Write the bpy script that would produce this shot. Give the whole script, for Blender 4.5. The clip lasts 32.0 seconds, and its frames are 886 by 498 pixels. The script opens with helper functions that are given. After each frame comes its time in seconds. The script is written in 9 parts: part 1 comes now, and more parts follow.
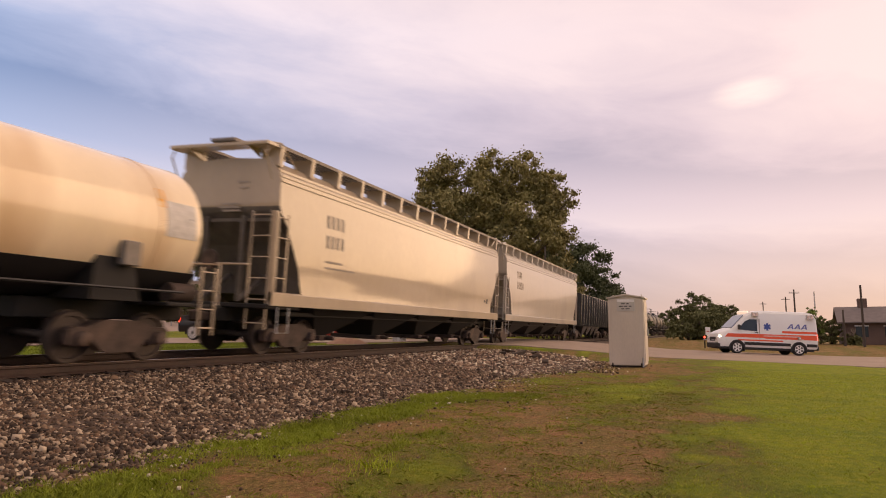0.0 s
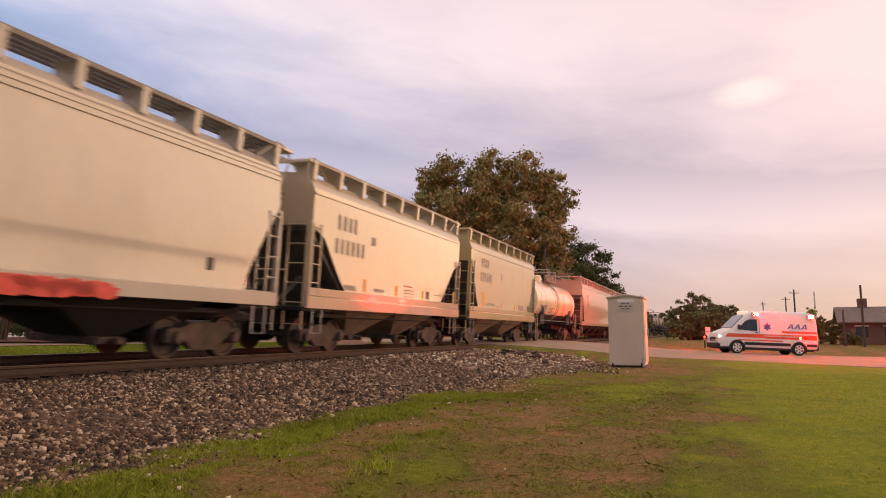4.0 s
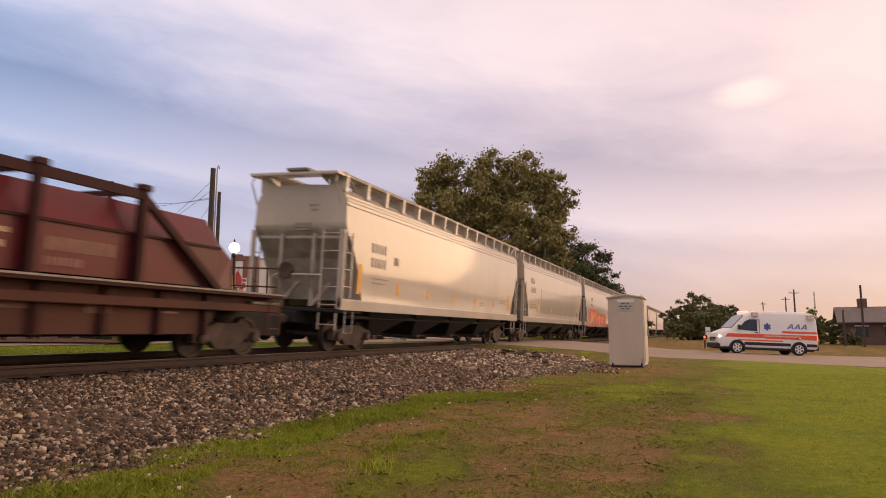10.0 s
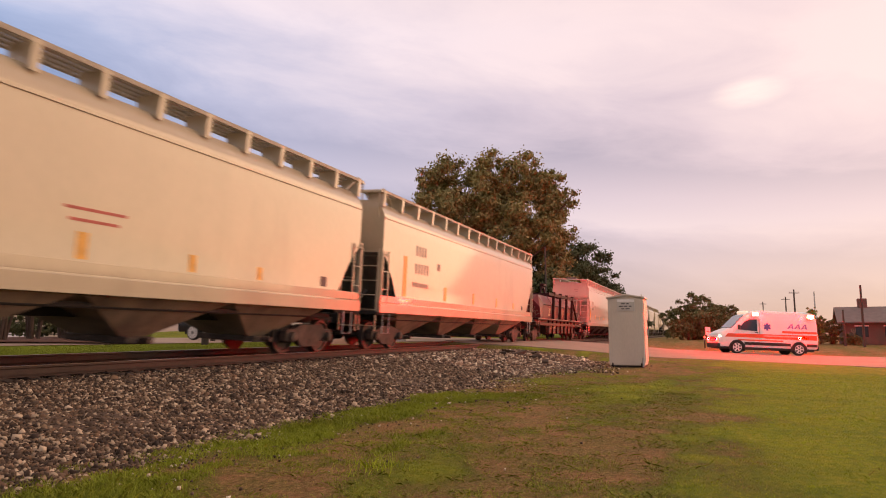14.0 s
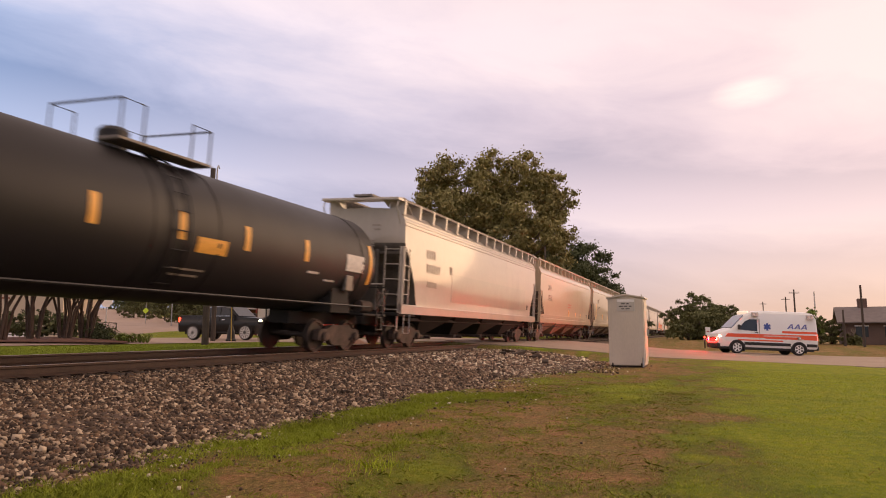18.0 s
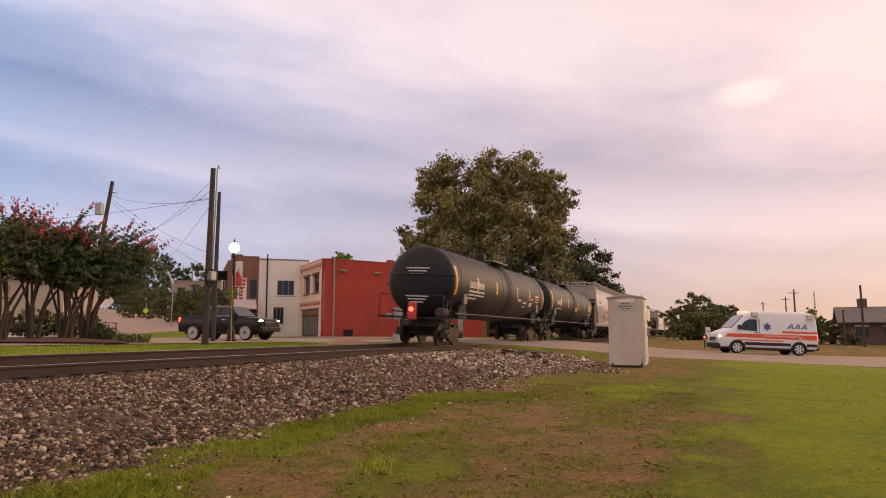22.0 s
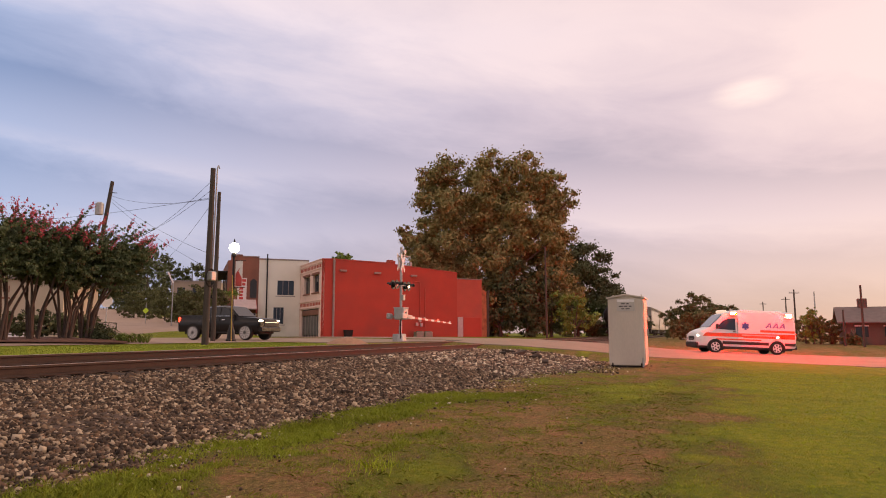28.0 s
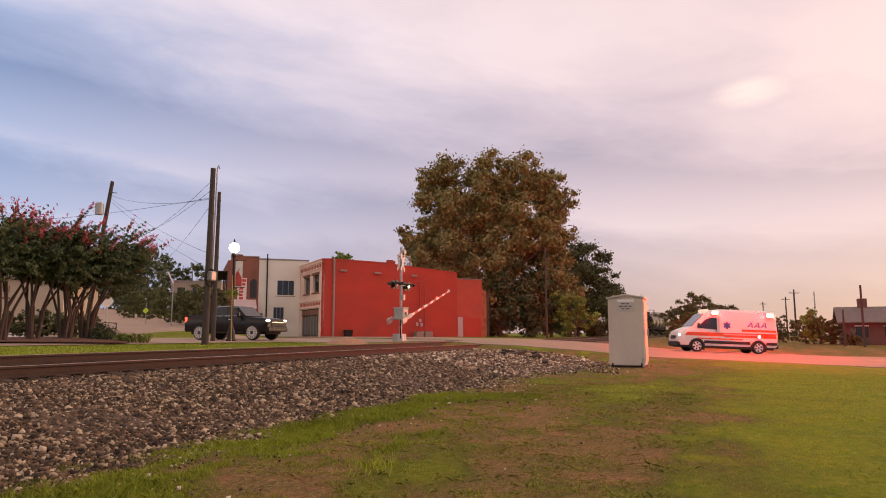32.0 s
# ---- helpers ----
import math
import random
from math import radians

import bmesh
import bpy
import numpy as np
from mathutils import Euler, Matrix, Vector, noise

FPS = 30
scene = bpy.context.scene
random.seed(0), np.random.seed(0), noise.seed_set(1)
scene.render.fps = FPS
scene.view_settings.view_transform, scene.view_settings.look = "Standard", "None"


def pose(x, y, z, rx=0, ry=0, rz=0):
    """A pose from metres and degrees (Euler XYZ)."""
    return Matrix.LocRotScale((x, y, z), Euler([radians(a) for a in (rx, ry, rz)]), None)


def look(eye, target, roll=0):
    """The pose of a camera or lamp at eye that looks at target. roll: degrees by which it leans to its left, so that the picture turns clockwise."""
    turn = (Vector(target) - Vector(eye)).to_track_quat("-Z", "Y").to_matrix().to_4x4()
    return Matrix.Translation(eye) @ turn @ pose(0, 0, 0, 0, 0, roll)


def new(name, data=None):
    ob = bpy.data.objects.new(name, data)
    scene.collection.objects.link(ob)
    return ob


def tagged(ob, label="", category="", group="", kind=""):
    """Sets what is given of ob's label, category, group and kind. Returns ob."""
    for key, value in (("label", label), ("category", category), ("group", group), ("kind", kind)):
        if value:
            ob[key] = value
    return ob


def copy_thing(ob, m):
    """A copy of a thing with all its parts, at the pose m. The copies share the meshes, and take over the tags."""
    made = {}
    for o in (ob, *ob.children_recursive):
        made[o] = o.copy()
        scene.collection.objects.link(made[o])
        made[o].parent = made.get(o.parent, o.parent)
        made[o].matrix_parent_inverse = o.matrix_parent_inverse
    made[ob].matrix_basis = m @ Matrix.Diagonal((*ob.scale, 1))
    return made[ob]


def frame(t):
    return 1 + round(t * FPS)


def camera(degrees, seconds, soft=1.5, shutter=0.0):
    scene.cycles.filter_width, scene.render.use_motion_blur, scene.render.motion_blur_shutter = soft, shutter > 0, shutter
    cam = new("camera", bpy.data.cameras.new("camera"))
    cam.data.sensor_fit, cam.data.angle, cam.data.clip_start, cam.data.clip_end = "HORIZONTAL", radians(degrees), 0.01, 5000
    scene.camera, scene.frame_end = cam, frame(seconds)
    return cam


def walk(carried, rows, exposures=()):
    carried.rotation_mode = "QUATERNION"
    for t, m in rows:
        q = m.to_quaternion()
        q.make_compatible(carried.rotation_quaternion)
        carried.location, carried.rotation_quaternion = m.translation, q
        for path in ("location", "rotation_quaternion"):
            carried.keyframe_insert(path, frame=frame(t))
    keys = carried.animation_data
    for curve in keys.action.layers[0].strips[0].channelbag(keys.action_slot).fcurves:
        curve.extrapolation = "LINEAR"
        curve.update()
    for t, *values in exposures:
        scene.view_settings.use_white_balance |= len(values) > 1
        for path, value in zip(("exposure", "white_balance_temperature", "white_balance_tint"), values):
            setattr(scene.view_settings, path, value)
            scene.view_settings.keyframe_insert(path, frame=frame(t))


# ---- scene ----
# Axes: x runs along the track, y away from the viewer across it, z up; the near field lies at z = 0.
EYE = (0.0, 0.0, 1.2)
TURN = 21.57      # degrees from the track's line to the line of sight
PITCH = 7.14
cam = camera(66.8, 32.0, soft=1.0, shutter=0.5)
CAM = pose(*EYE, 90 + PITCH, 0, TURN - 90)
walk(cam, [(0.0, CAM), (32.0, CAM)], exposures=[(t, e, 7200, 18) for t, e in ((0.0, 0.30), (15.0, 0.30), (17.5, 0.38), (20.5, 0.40), (22.0, 0.29), (25.5, 0.27), (27.5, 0.24), (32.0, 0.24))])

FWD = Vector((math.cos(radians(TURN)), math.sin(radians(TURN)), 0))
RGT = Vector((math.sin(radians(TURN)), -math.cos(radians(TURN)), 0))


def spot(across, ahead, z=0.0):
    """A place so many metres to the right of the line of sight and ahead of the eye."""
    p = RGT * across + FWD * ahead
    return Vector((p.x, p.y, z))


# ---- world and sun ----
world = bpy.data.worlds.new("evening_sky")
scene.world = world
world.use_nodes = True
wt = world.node_tree
wt.nodes.clear()


def wnode(kind, **kw):
    n = wt.nodes.new(kind)
    for k, v in kw.items():
        n.inputs[k].default_value = v
    return n


SUN_AZ = radians(TURN - 62)      # the sunset lies to the right of the view
SUN_EL = radians(14)
sky = wt.nodes.new("ShaderNodeTexSky")
sky.sky_type = "NISHITA"
sky.sun_disc = False
sky.sun_elevation = SUN_EL
sky.sun_rotation = radians(90) - SUN_AZ
skybg = wnode("ShaderNodeBackground", Strength=0.10)
wt.links.new(sky.outputs[0], skybg.inputs[0])

coord = wt.nodes.new("ShaderNodeTexCoord")
sep = wt.nodes.new("ShaderNodeSeparateXYZ")
wt.links.new(coord.outputs["Generated"], sep.inputs[0])


def wmath(op, a, b=None, clamp=False):
    n = wt.nodes.new("ShaderNodeMath")
    n.operation, n.use_clamp = op, clamp
    for i, v in enumerate((a, b)):
        if v is None:
            continue
        if isinstance(v, (int, float)):
            n.inputs[i].default_value = v
        else:
            wt.links.new(v, n.inputs[i])
    return n.outputs[0]


def wramp(fac, stops):
    n = wt.nodes.new("ShaderNodeValToRGB")
    els = n.color_ramp.elements
    while len(els) < len(stops):
        els.new(0.5)
    for e, (p, c) in zip(els, stops):
        e.position, e.color = p, (*c, 1)
    wt.links.new(fac, n.inputs[0])
    return n.outputs[0]


def wmix(fac, a, b):
    n = wt.nodes.new("ShaderNodeMix")
    n.data_type = "RGBA"
    for i, v in ((0, fac), (6, a), (7, b)):
        if isinstance(v, (int, float)):
            n.inputs[i].default_value = v
        elif isinstance(v, tuple):
            n.inputs[i].default_value = (*v, 1)
        else:
            wt.links.new(v, n.inputs[i])
    return n.outputs[2]


# cloud deck: noise stretched flat, so that the streaks lie level and sink a little towards the sunset
up = wmath("MAXIMUM", sep.outputs[2], 0.0)
slant = wmath("ADD", wmath("MULTIPLY", sep.outputs[0], 0.10 * RGT.x), wmath("MULTIPLY", sep.outputs[1], 0.10 * RGT.y))
level = wmath("MULTIPLY", wmath("POWER", wmath("ADD", wmath("ADD", up, slant), 0.25), 0.75), 4.6)
comb = wt.nodes.new("ShaderNodeCombineXYZ")
wt.links.new(wmath("MULTIPLY", sep.outputs[0], 1.15), comb.inputs[0])
wt.links.new(wmath("MULTIPLY", sep.outputs[1], 1.15), comb.inputs[1])
wt.links.new(level, comb.inputs[2])
turn = comb


def wnoise(scale, detail, rough, dist=0.0, shift=0.0):
    m = wt.nodes.new("ShaderNodeMapping")
    m.inputs["Location"].default_value = (shift, shift * 0.7, 0)
    wt.links.new(turn.outputs[0], m.inputs[0])
    n = wnode("ShaderNodeTexNoise", Scale=scale, Detail=detail, Roughness=rough, Distortion=dist)
    wt.links.new(m.outputs[0], n.inputs["Vector"])
    return n.outputs[0]


big = wnoise(0.85, 3, 0.5, 0.3, 5.3)
fine = wnoise(3.1, 7, 0.6, 0.35, 7.7)
soft = wmath("ADD", wmath("MULTIPLY", big, 0.62), wmath("MULTIPLY", fine, 0.38))
# long level banks: height above the horizon, warped by the noise
height = wmath("ADD", wmath("ADD", up, slant), wmath("MULTIPLY", wmath("SUBTRACT", soft, 0.5), 0.24))
banks = wramp(height, [(0.0, (0.42,) * 3), (0.07, (0.36,) * 3), (0.115, (0.50,) * 3), (0.145, (0.40,) * 3), (0.19, (0.58,) * 3), (0.255, (0.30,) * 3), (0.335, (0.60,) * 3), (0.42, (0.82,) * 3), (0.60, (0.78,) * 3)])
clouds = wmath("ADD", wmath("MULTIPLY", soft, 0.55), wmath("MULTIPLY", banks, 0.45))
# how far a direction lies towards the sunset
sx, sy = math.cos(SUN_AZ), math.sin(SUN_AZ)
side = wmath("ADD", wmath("MULTIPLY", sep.outputs[0], sx), wmath("MULTIPLY", sep.outputs[1], sy))
glow = wmath("MULTIPLY_ADD", side, 0.5)
glow.node.inputs[2].default_value = 0.5
cool = wramp(clouds, [(0.36, (0.205, 0.31, 0.545)), (0.50, (0.36, 0.47, 0.72)), (0.66, (0.74, 0.76, 0.92))])
warm = wramp(clouds, [(0.34, (0.47, 0.39, 0.44)), (0.48, (0.70, 0.56, 0.585)), (0.64, (0.87, 0.705, 0.685))])
mixed = wmix(wramp(glow, [(0.44, (0, 0, 0)), (0.95, (1, 1, 1))]), cool, warm)
low = wmix(wramp(glow, [(0.45, (0, 0, 0)), (0.9, (1, 1, 1))]), (0.20, 0.29, 0.50), (0.53, 0.345, 0.265))
mixed = wmix(wramp(glow, [(0.22, (1, 1, 1)), (0.42, (0, 0, 0))]), mixed, (0.68, 0.58, 0.58))
deck = wmix(wramp(up, [(0.0, (0.75, 0.75, 0.75)), (0.15, (0, 0, 0))]), mixed, low)
# overhead the high cloud is lit rosy by the low sun
deck = wmix(wramp(up, [(0.42, (0, 0, 0)), (0.75, (1, 1, 1))]), deck, (0.80, 0.63, 0.56))
# a thin place in the clouds, where the evening light comes through
gap = FWD + RGT * 0.472 + Vector((0, 0, 0.369))
gap.normalize()
near = wmath("ADD", wmath("ADD", wmath("MULTIPLY", sep.outputs[0], gap.x), wmath("MULTIPLY", sep.outputs[1], gap.y)), wmath("MULTIPLY", sep.outputs[2], gap.z))
rise = wmath("DIVIDE", wmath("SUBTRACT", sep.outputs[2], gap.z), 0.022)
swing = wmath("ADD", wmath("MULTIPLY", sep.outputs[0], RGT.x), wmath("MULTIPLY", sep.outputs[1], RGT.y))
swing = wmath("DIVIDE", wmath("SUBTRACT", swing, gap.dot(RGT)), 0.050)
far = wmath("ADD", wmath("MULTIPLY", rise, rise), wmath("MULTIPLY", swing, swing))
ahead = wmath("GREATER_THAN", near, 0.9)
halo = wmath("MULTIPLY", wmath("POWER", wmath("SUBTRACT", 1.0, far, True), 1.5), ahead)
halo = wmath("MULTIPLY", halo, wmath("MULTIPLY", fine, 2.0))
deck = wmix(wmath("MULTIPLY", halo, clouds), deck, (1.25, 1.05, 0.92))
cloudbg = wnode("ShaderNodeBackground", Strength=1.0)
wt.links.new(deck, cloudbg.inputs[0])
mixbg = wnode("ShaderNodeMixShader", Fac=0.88)
wt.links.new(skybg.outputs[0], mixbg.inputs[1])
wt.links.new(cloudbg.outputs[0], mixbg.inputs[2])
wout = wt.nodes.new("ShaderNodeOutputWorld")
wt.links.new(mixbg.outputs[0], wout.inputs[0])

sun = new("sun", bpy.data.lights.new("sun", "SUN"))
sun.data.energy, sun.data.angle, sun.data.color = 1.2, radians(45), (1.0, 0.68, 0.38)
SUN_FROM = Vector((sx * math.cos(SUN_EL), sy * math.cos(SUN_EL), math.sin(SUN_EL)))
sun.matrix_world = look(SUN_FROM * 50, (0, 0, 0))

# ---- materials ----
MATS = {}


def mat(name, base, rough=0.6, metal=0.0, var=0.15, scale=3.0, bump=0.0, fine=40.0, dirt=None, dirt_at=0.55,
        emit=None, power=0.0, spread=0.0, stretch=(1, 1, 1), coat=0.0, spec=0.5):
    """A surface with two scales of variation: broad patches (scale, per metre) and fine grain (fine)."""
    if name in MATS:
        return MATS[name]
    m = bpy.data.materials.new(name)
    MATS[name] = m
    m.use_nodes = True
    nt = m.node_tree
    b = nt.nodes["Principled BSDF"]
    b.inputs["Metallic"].default_value = metal
    b.inputs["Specular IOR Level"].default_value = spec
    b.inputs["Coat Weight"].default_value = coat
    b.inputs["Coat Roughness"].default_value = 0.07
    tc = nt.nodes.new("ShaderNodeTexCoord")
    mp = nt.nodes.new("ShaderNodeMapping")
    mp.inputs["Scale"].default_value = stretch
    nt.links.new(tc.outputs["Object"], mp.inputs[0])

    def tex(s, d):
        n = nt.nodes.new("ShaderNodeTexNoise")
        n.inputs["Scale"].default_value, n.inputs["Detail"].default_value = s, d
        nt.links.new(mp.outputs[0], n.inputs["Vector"])
        return n.outputs[0]

    n1, n2 = tex(scale, 5), tex(fine, 3)
    mx = nt.nodes.new("ShaderNodeMath")
    mx.operation = "MULTIPLY_ADD"
    nt.links.new(n2, mx.inputs[0])
    mx.inputs[1].default_value = 0.5
    nt.links.new(n1, mx.inputs[2])
    src = mx.outputs[0]
    if spread:
        oi = nt.nodes.new("ShaderNodeObjectInfo")
        ad = nt.nodes.new("ShaderNodeMath")
        ad.operation = "MULTIPLY_ADD"
        nt.links.new(oi.outputs["Random"], ad.inputs[0])
        ad.inputs[1].default_value = spread
        nt.links.new(src, ad.inputs[2])
        src = ad.outputs[0]
    rp = nt.nodes.new("ShaderNodeValToRGB")
    e = rp.color_ramp.elements
    lo = tuple(max(0, c * (1 - var)) for c in base)
    hi = tuple(min(1, c * (1 + var)) for c in base)
    e[0].position, e[0].color = 0.50, (*lo, 1)
    e[1].position, e[1].color = 1.0 + 0.5 * spread, (*hi, 1)
    nt.links.new(src, rp.inputs[0])
    col = rp.outputs[0]
    if dirt:
        st = tex(scale * 0.6, 8)
        dr = nt.nodes.new("ShaderNodeValToRGB")
        dr.color_ramp.elements[0].position, dr.color_ramp.elements[1].position = dirt_at, dirt_at + 0.22
        nt.links.new(st, dr.inputs[0])
        mixn = nt.nodes.new("ShaderNodeMix")
        mixn.data_type = "RGBA"
        nt.links.new(dr.outputs[0], mixn.inputs[0])
        nt.links.new(col, mixn.inputs[6])
        mixn.inputs[7].default_value = (*dirt, 1)
        col = mixn.outputs[2]
    nt.links.new(col, b.inputs["Base Color"])
    rr = nt.nodes.new("ShaderNodeMapRange")
    rr.inputs[3].default_value, rr.inputs[4].default_value = max(0.02, rough - 0.10), min(1, rough + 0.10)
    nt.links.new(n1, rr.inputs[0])
    nt.links.new(rr.outputs[0], b.inputs["Roughness"])
    if bump:
        bp = nt.nodes.new("ShaderNodeBump")
        bp.inputs["Strength"].default_value, bp.inputs["Distance"].default_value = min(1.0, bump), 0.02
        nt.links.new(mx.outputs[0], bp.inputs["Height"])
        nt.links.new(bp.outputs[0], b.inputs["Normal"])
    if emit:
        b.inputs["Emission Color"].default_value = (*emit, 1)
        b.inputs["Emission Strength"].default_value = power
    return m


def glass(name, tint=(0.03, 0.035, 0.04), rough=0.05):
    if name in MATS:
        return MATS[name]
    return mat(name, tint, rough, 0.0, 0.3, 0.8, spec=0.45)


# ---- mesh tools ----
class Shape:
    """Collects corners and faces of one mesh."""

    def __init__(self):
        self.v, self.f = [], []

    def add(self, verts, faces):
        o = len(self.v)
        self.v += [tuple(p) for p in verts]
        self.f += [tuple(i + o for i in f) for f in faces]
        return self

    def box(self, x0, x1, y0, y1, z0, z1, bevel=0.0, m=None):
        b = min(bevel, abs(x1 - x0) * 0.45, abs(y1 - y0) * 0.45, abs(z1 - z0) * 0.45)
        if b <= 0:
            vs = [(x, y, z) for z in (z0, z1) for y in (y0, y1) for x in (x0, x1)]
            fs = [(0, 2, 3, 1), (4, 5, 7, 6), (0, 1, 5, 4), (2, 6, 7, 3), (0, 4, 6, 2), (1, 3, 7, 5)]
        else:
            vs, idx = [], {}
            for i, x in enumerate((x0, x1)):
                for j, y in enumerate((y0, y1)):
                    for k, z in enumerate((z0, z1)):
                        xi, yi, zi = (x + b, x - b)[i], (y + b, y - b)[j], (z + b, z - b)[k]
                        for a, p in enumerate(((x, yi, zi), (xi, y, zi), (xi, yi, z))):
                            idx[i, j, k, a] = len(vs)
                            vs.append(p)
            fs = []
            for a in range(3):
                for s in (0, 1):
                    q = []
                    for u, w in ((0, 0), (1, 0), (1, 1), (0, 1)):
                        key = [u, w]
                        key.insert(a, s)
                        q.append(idx[(*key, a)])
                    fs.append(q if (s == 1) != (a == 1) else q[::-1])
            for a in range(3):
                o1, o2 = [i for i in range(3) if i != a]
                for s1 in (0, 1):
                    for s2 in (0, 1):
                        def at(e, which):
                            key = [0, 0, 0]
                            key[a], key[o1], key[o2] = e, s1, s2
                            return idx[(*key, which)]
                        fs.append([at(0, o1), at(1, o1), at(1, o2), at(0, o2)])
            for i in (0, 1):
                for j in (0, 1):
                    for k in (0, 1):
                        fs.append([idx[i, j, k, a] for a in range(3)])
        if m is not None:
            vs = [m @ Vector(p) for p in vs]
        return self.add(vs, fs)

    def beam(self, p, q, w, h=None, up=(0, 0, 1)):
        """A square bar from p to q."""
        p, q = Vector(p), Vector(q)
        h = h or w
        d = (q - p).normalized()
        s = d.cross(Vector(up))
        if s.length < 1e-4:
            s = d.cross(Vector((1, 0, 0)))
        s.normalize()
        u = s.cross(d)
        vs = [e + s * (w / 2 * i) + u * (h / 2 * j) for e in (p, q) for i, j in ((-1, -1), (1, -1), (1, 1), (-1, 1))]
        return self.add(vs, [(0, 1, 2, 3), (7, 6, 5, 4), (0, 4, 5, 1), (1, 5, 6, 2), (2, 6, 7, 3), (3, 7, 4, 0)])

    def rings(self, rows, closed=True, caps=True):
        """Skins rows of equally many points."""
        n, o = len(rows[0]), len(self.v)
        for r in rows:
            self.v += [tuple(p) for p in r]
        last = n if closed else n - 1
        for i in range(len(rows) - 1):
            for j in range(last):
                a, b = o + i * n + j, o + i * n + (j + 1) % n
                self.f.append((a, b, b + n, a + n))
        if caps and closed:
            self.f.append(tuple(o + j for j in range(n))[::-1])
            self.f.append(tuple(o + (len(rows) - 1) * n + j for j in range(n)))
        return self

    def pipe(self, pts, r, seg=8, caps=True):
        """A round tube along points; r is one radius or one for each point."""
        pts = [Vector(p) for p in pts]
        rs = r if isinstance(r, (list, tuple)) else [r] * len(pts)
        rows, ref = [], None
        for i, p in enumerate(pts):
            d = (pts[min(i + 1, len(pts) - 1)] - pts[max(i - 1, 0)]).normalized()
            if ref is None:
                ref = d.cross(Vector((0, 0, 1)))
                if ref.length < 1e-3:
                    ref = Vector((1, 0, 0))
            s = (ref - d * ref.dot(d)).normalized()
            ref = s
            u = d.cross(s)
            rows.append([p + (s * math.cos(a) + u * math.sin(a)) * rs[i] for a in (2 * math.pi * k / seg for k in range(seg))])
        return self.rings(rows, True, caps)

    def prism(self, poly, axis, a, b):
        """A flat outline pushed from a to b along axis 0, 1 or 2."""
        def at(p, d):
            q = list(p)
            q.insert(axis, d)
            return tuple(q)
        return self.rings([[at(p, a) for p in poly], [at(p, b) for p in poly]])

    def sheet(self, nx, ny, fn):
        o = len(self.v)
        for j in range(ny + 1):
            for i in range(nx + 1):
                self.v.append(tuple(fn(i / nx, j / ny)))
        for j in range(ny):
            for i in range(nx):
                a = o + j * (nx + 1) + i
                self.f.append((a, a + 1, a + nx + 2, a + nx + 1))
        return self

    def mesh(self, name, material, smooth=0.0):
        me = bpy.data.meshes.new(name)
        me.from_pydata(self.v, [], self.f)
        me.materials.append(material)
        bm = bmesh.new()
        bm.from_mesh(me)
        bmesh.ops.recalc_face_normals(bm, faces=bm.faces)
        if smooth:
            lim = radians(smooth)
            for f in bm.faces:
                f.smooth = True
            for e in bm.edges:
                e.smooth = e.is_manifold and e.calc_face_angle(0) < lim
        bm.to_mesh(me)
        bm.free()
        return me


def part(name, shape, material, parent, label="", smooth=0.0, at=None):
    """Links a shape (or a mesh made before) as one mesh object under a thing or a part."""
    me = shape.mesh(name, material, smooth) if isinstance(shape, Shape) else shape
    ob = new(name, me)
    ob.parent = parent
    if at is not None:
        ob.matrix_basis = at if isinstance(at, Matrix) else Matrix.Translation(at)
    if label:
        ob["label"] = label
    return ob


def thing(name, m, label, category, group="", kind=""):
    ob = new(name)
    ob.matrix_basis = m
    ob.empty_display_size = 0.2
    return tagged(ob, label, category, group, kind)


def solid(name, shape, material, label, category, kind="", group="", smooth=0.0, at=None):
    """A thing that is one mesh."""
    ob = new(name, shape.mesh(name, material, smooth) if isinstance(shape, Shape) else shape)
    if at is not None:
        ob.matrix_basis = at if isinstance(at, Matrix) else Matrix.Translation(at)
    return tagged(ob, label, category, group, kind)


def fbm(x, y, s=1.0, seed=0.0, octaves=4):
    return noise.fractal(Vector((x * s, y * s, seed)), 1.0, 2.0, octaves)


def smoothstep(a, b, x):
    t = max(0.0, min(1.0, (x - a) / (b - a)))
    return t * t * (3 - 2 * t)


def curve_through(x, table):
    """Linear reading of a short table of (x, y) pairs."""
    if x <= table[0][0]:
        return table[0][1]
    for (a, p), (b, q) in zip(table, table[1:]):
        if x <= b:
            return p + (q - p) * (x - a) / (b - a)
    return table[-1][1]


# ---- surfaces ----
M_RAIL = mat("rail_steel", (0.048, 0.026, 0.018), 0.7, 0.1, 0.3, 6, 0.2)
M_RAILTOP = mat("polished_rail_top", (0.30, 0.22, 0.17), 0.42, 0.7, 0.1, 6)
M_TIE = mat("weathered_tie", (0.042, 0.029, 0.022), 0.9, 0, 0.4, 5, 0.5, 60, spread=0.3)
M_ROAD = mat("worn_asphalt", (0.31, 0.235, 0.18), 0.9, 0, 0.14, 0.5, 0.25, 90, dirt=(0.26, 0.20, 0.155), dirt_at=0.56)
M_STREET = mat("pale_street", (0.36, 0.265, 0.205), 0.9, 0, 0.12, 0.3, 0.2, 60)
M_PANEL = mat("crossing_panel", (0.07, 0.06, 0.055), 0.85, 0, 0.3, 2, 0.3)
M_MULCH = mat("mulch", (0.16, 0.07, 0.042), 0.95, 0, 0.4, 6, 0.8, 50)
M_BLACKIRON = mat("black_iron", (0.02, 0.02, 0.022), 0.45, 0.3, 0.3, 8)
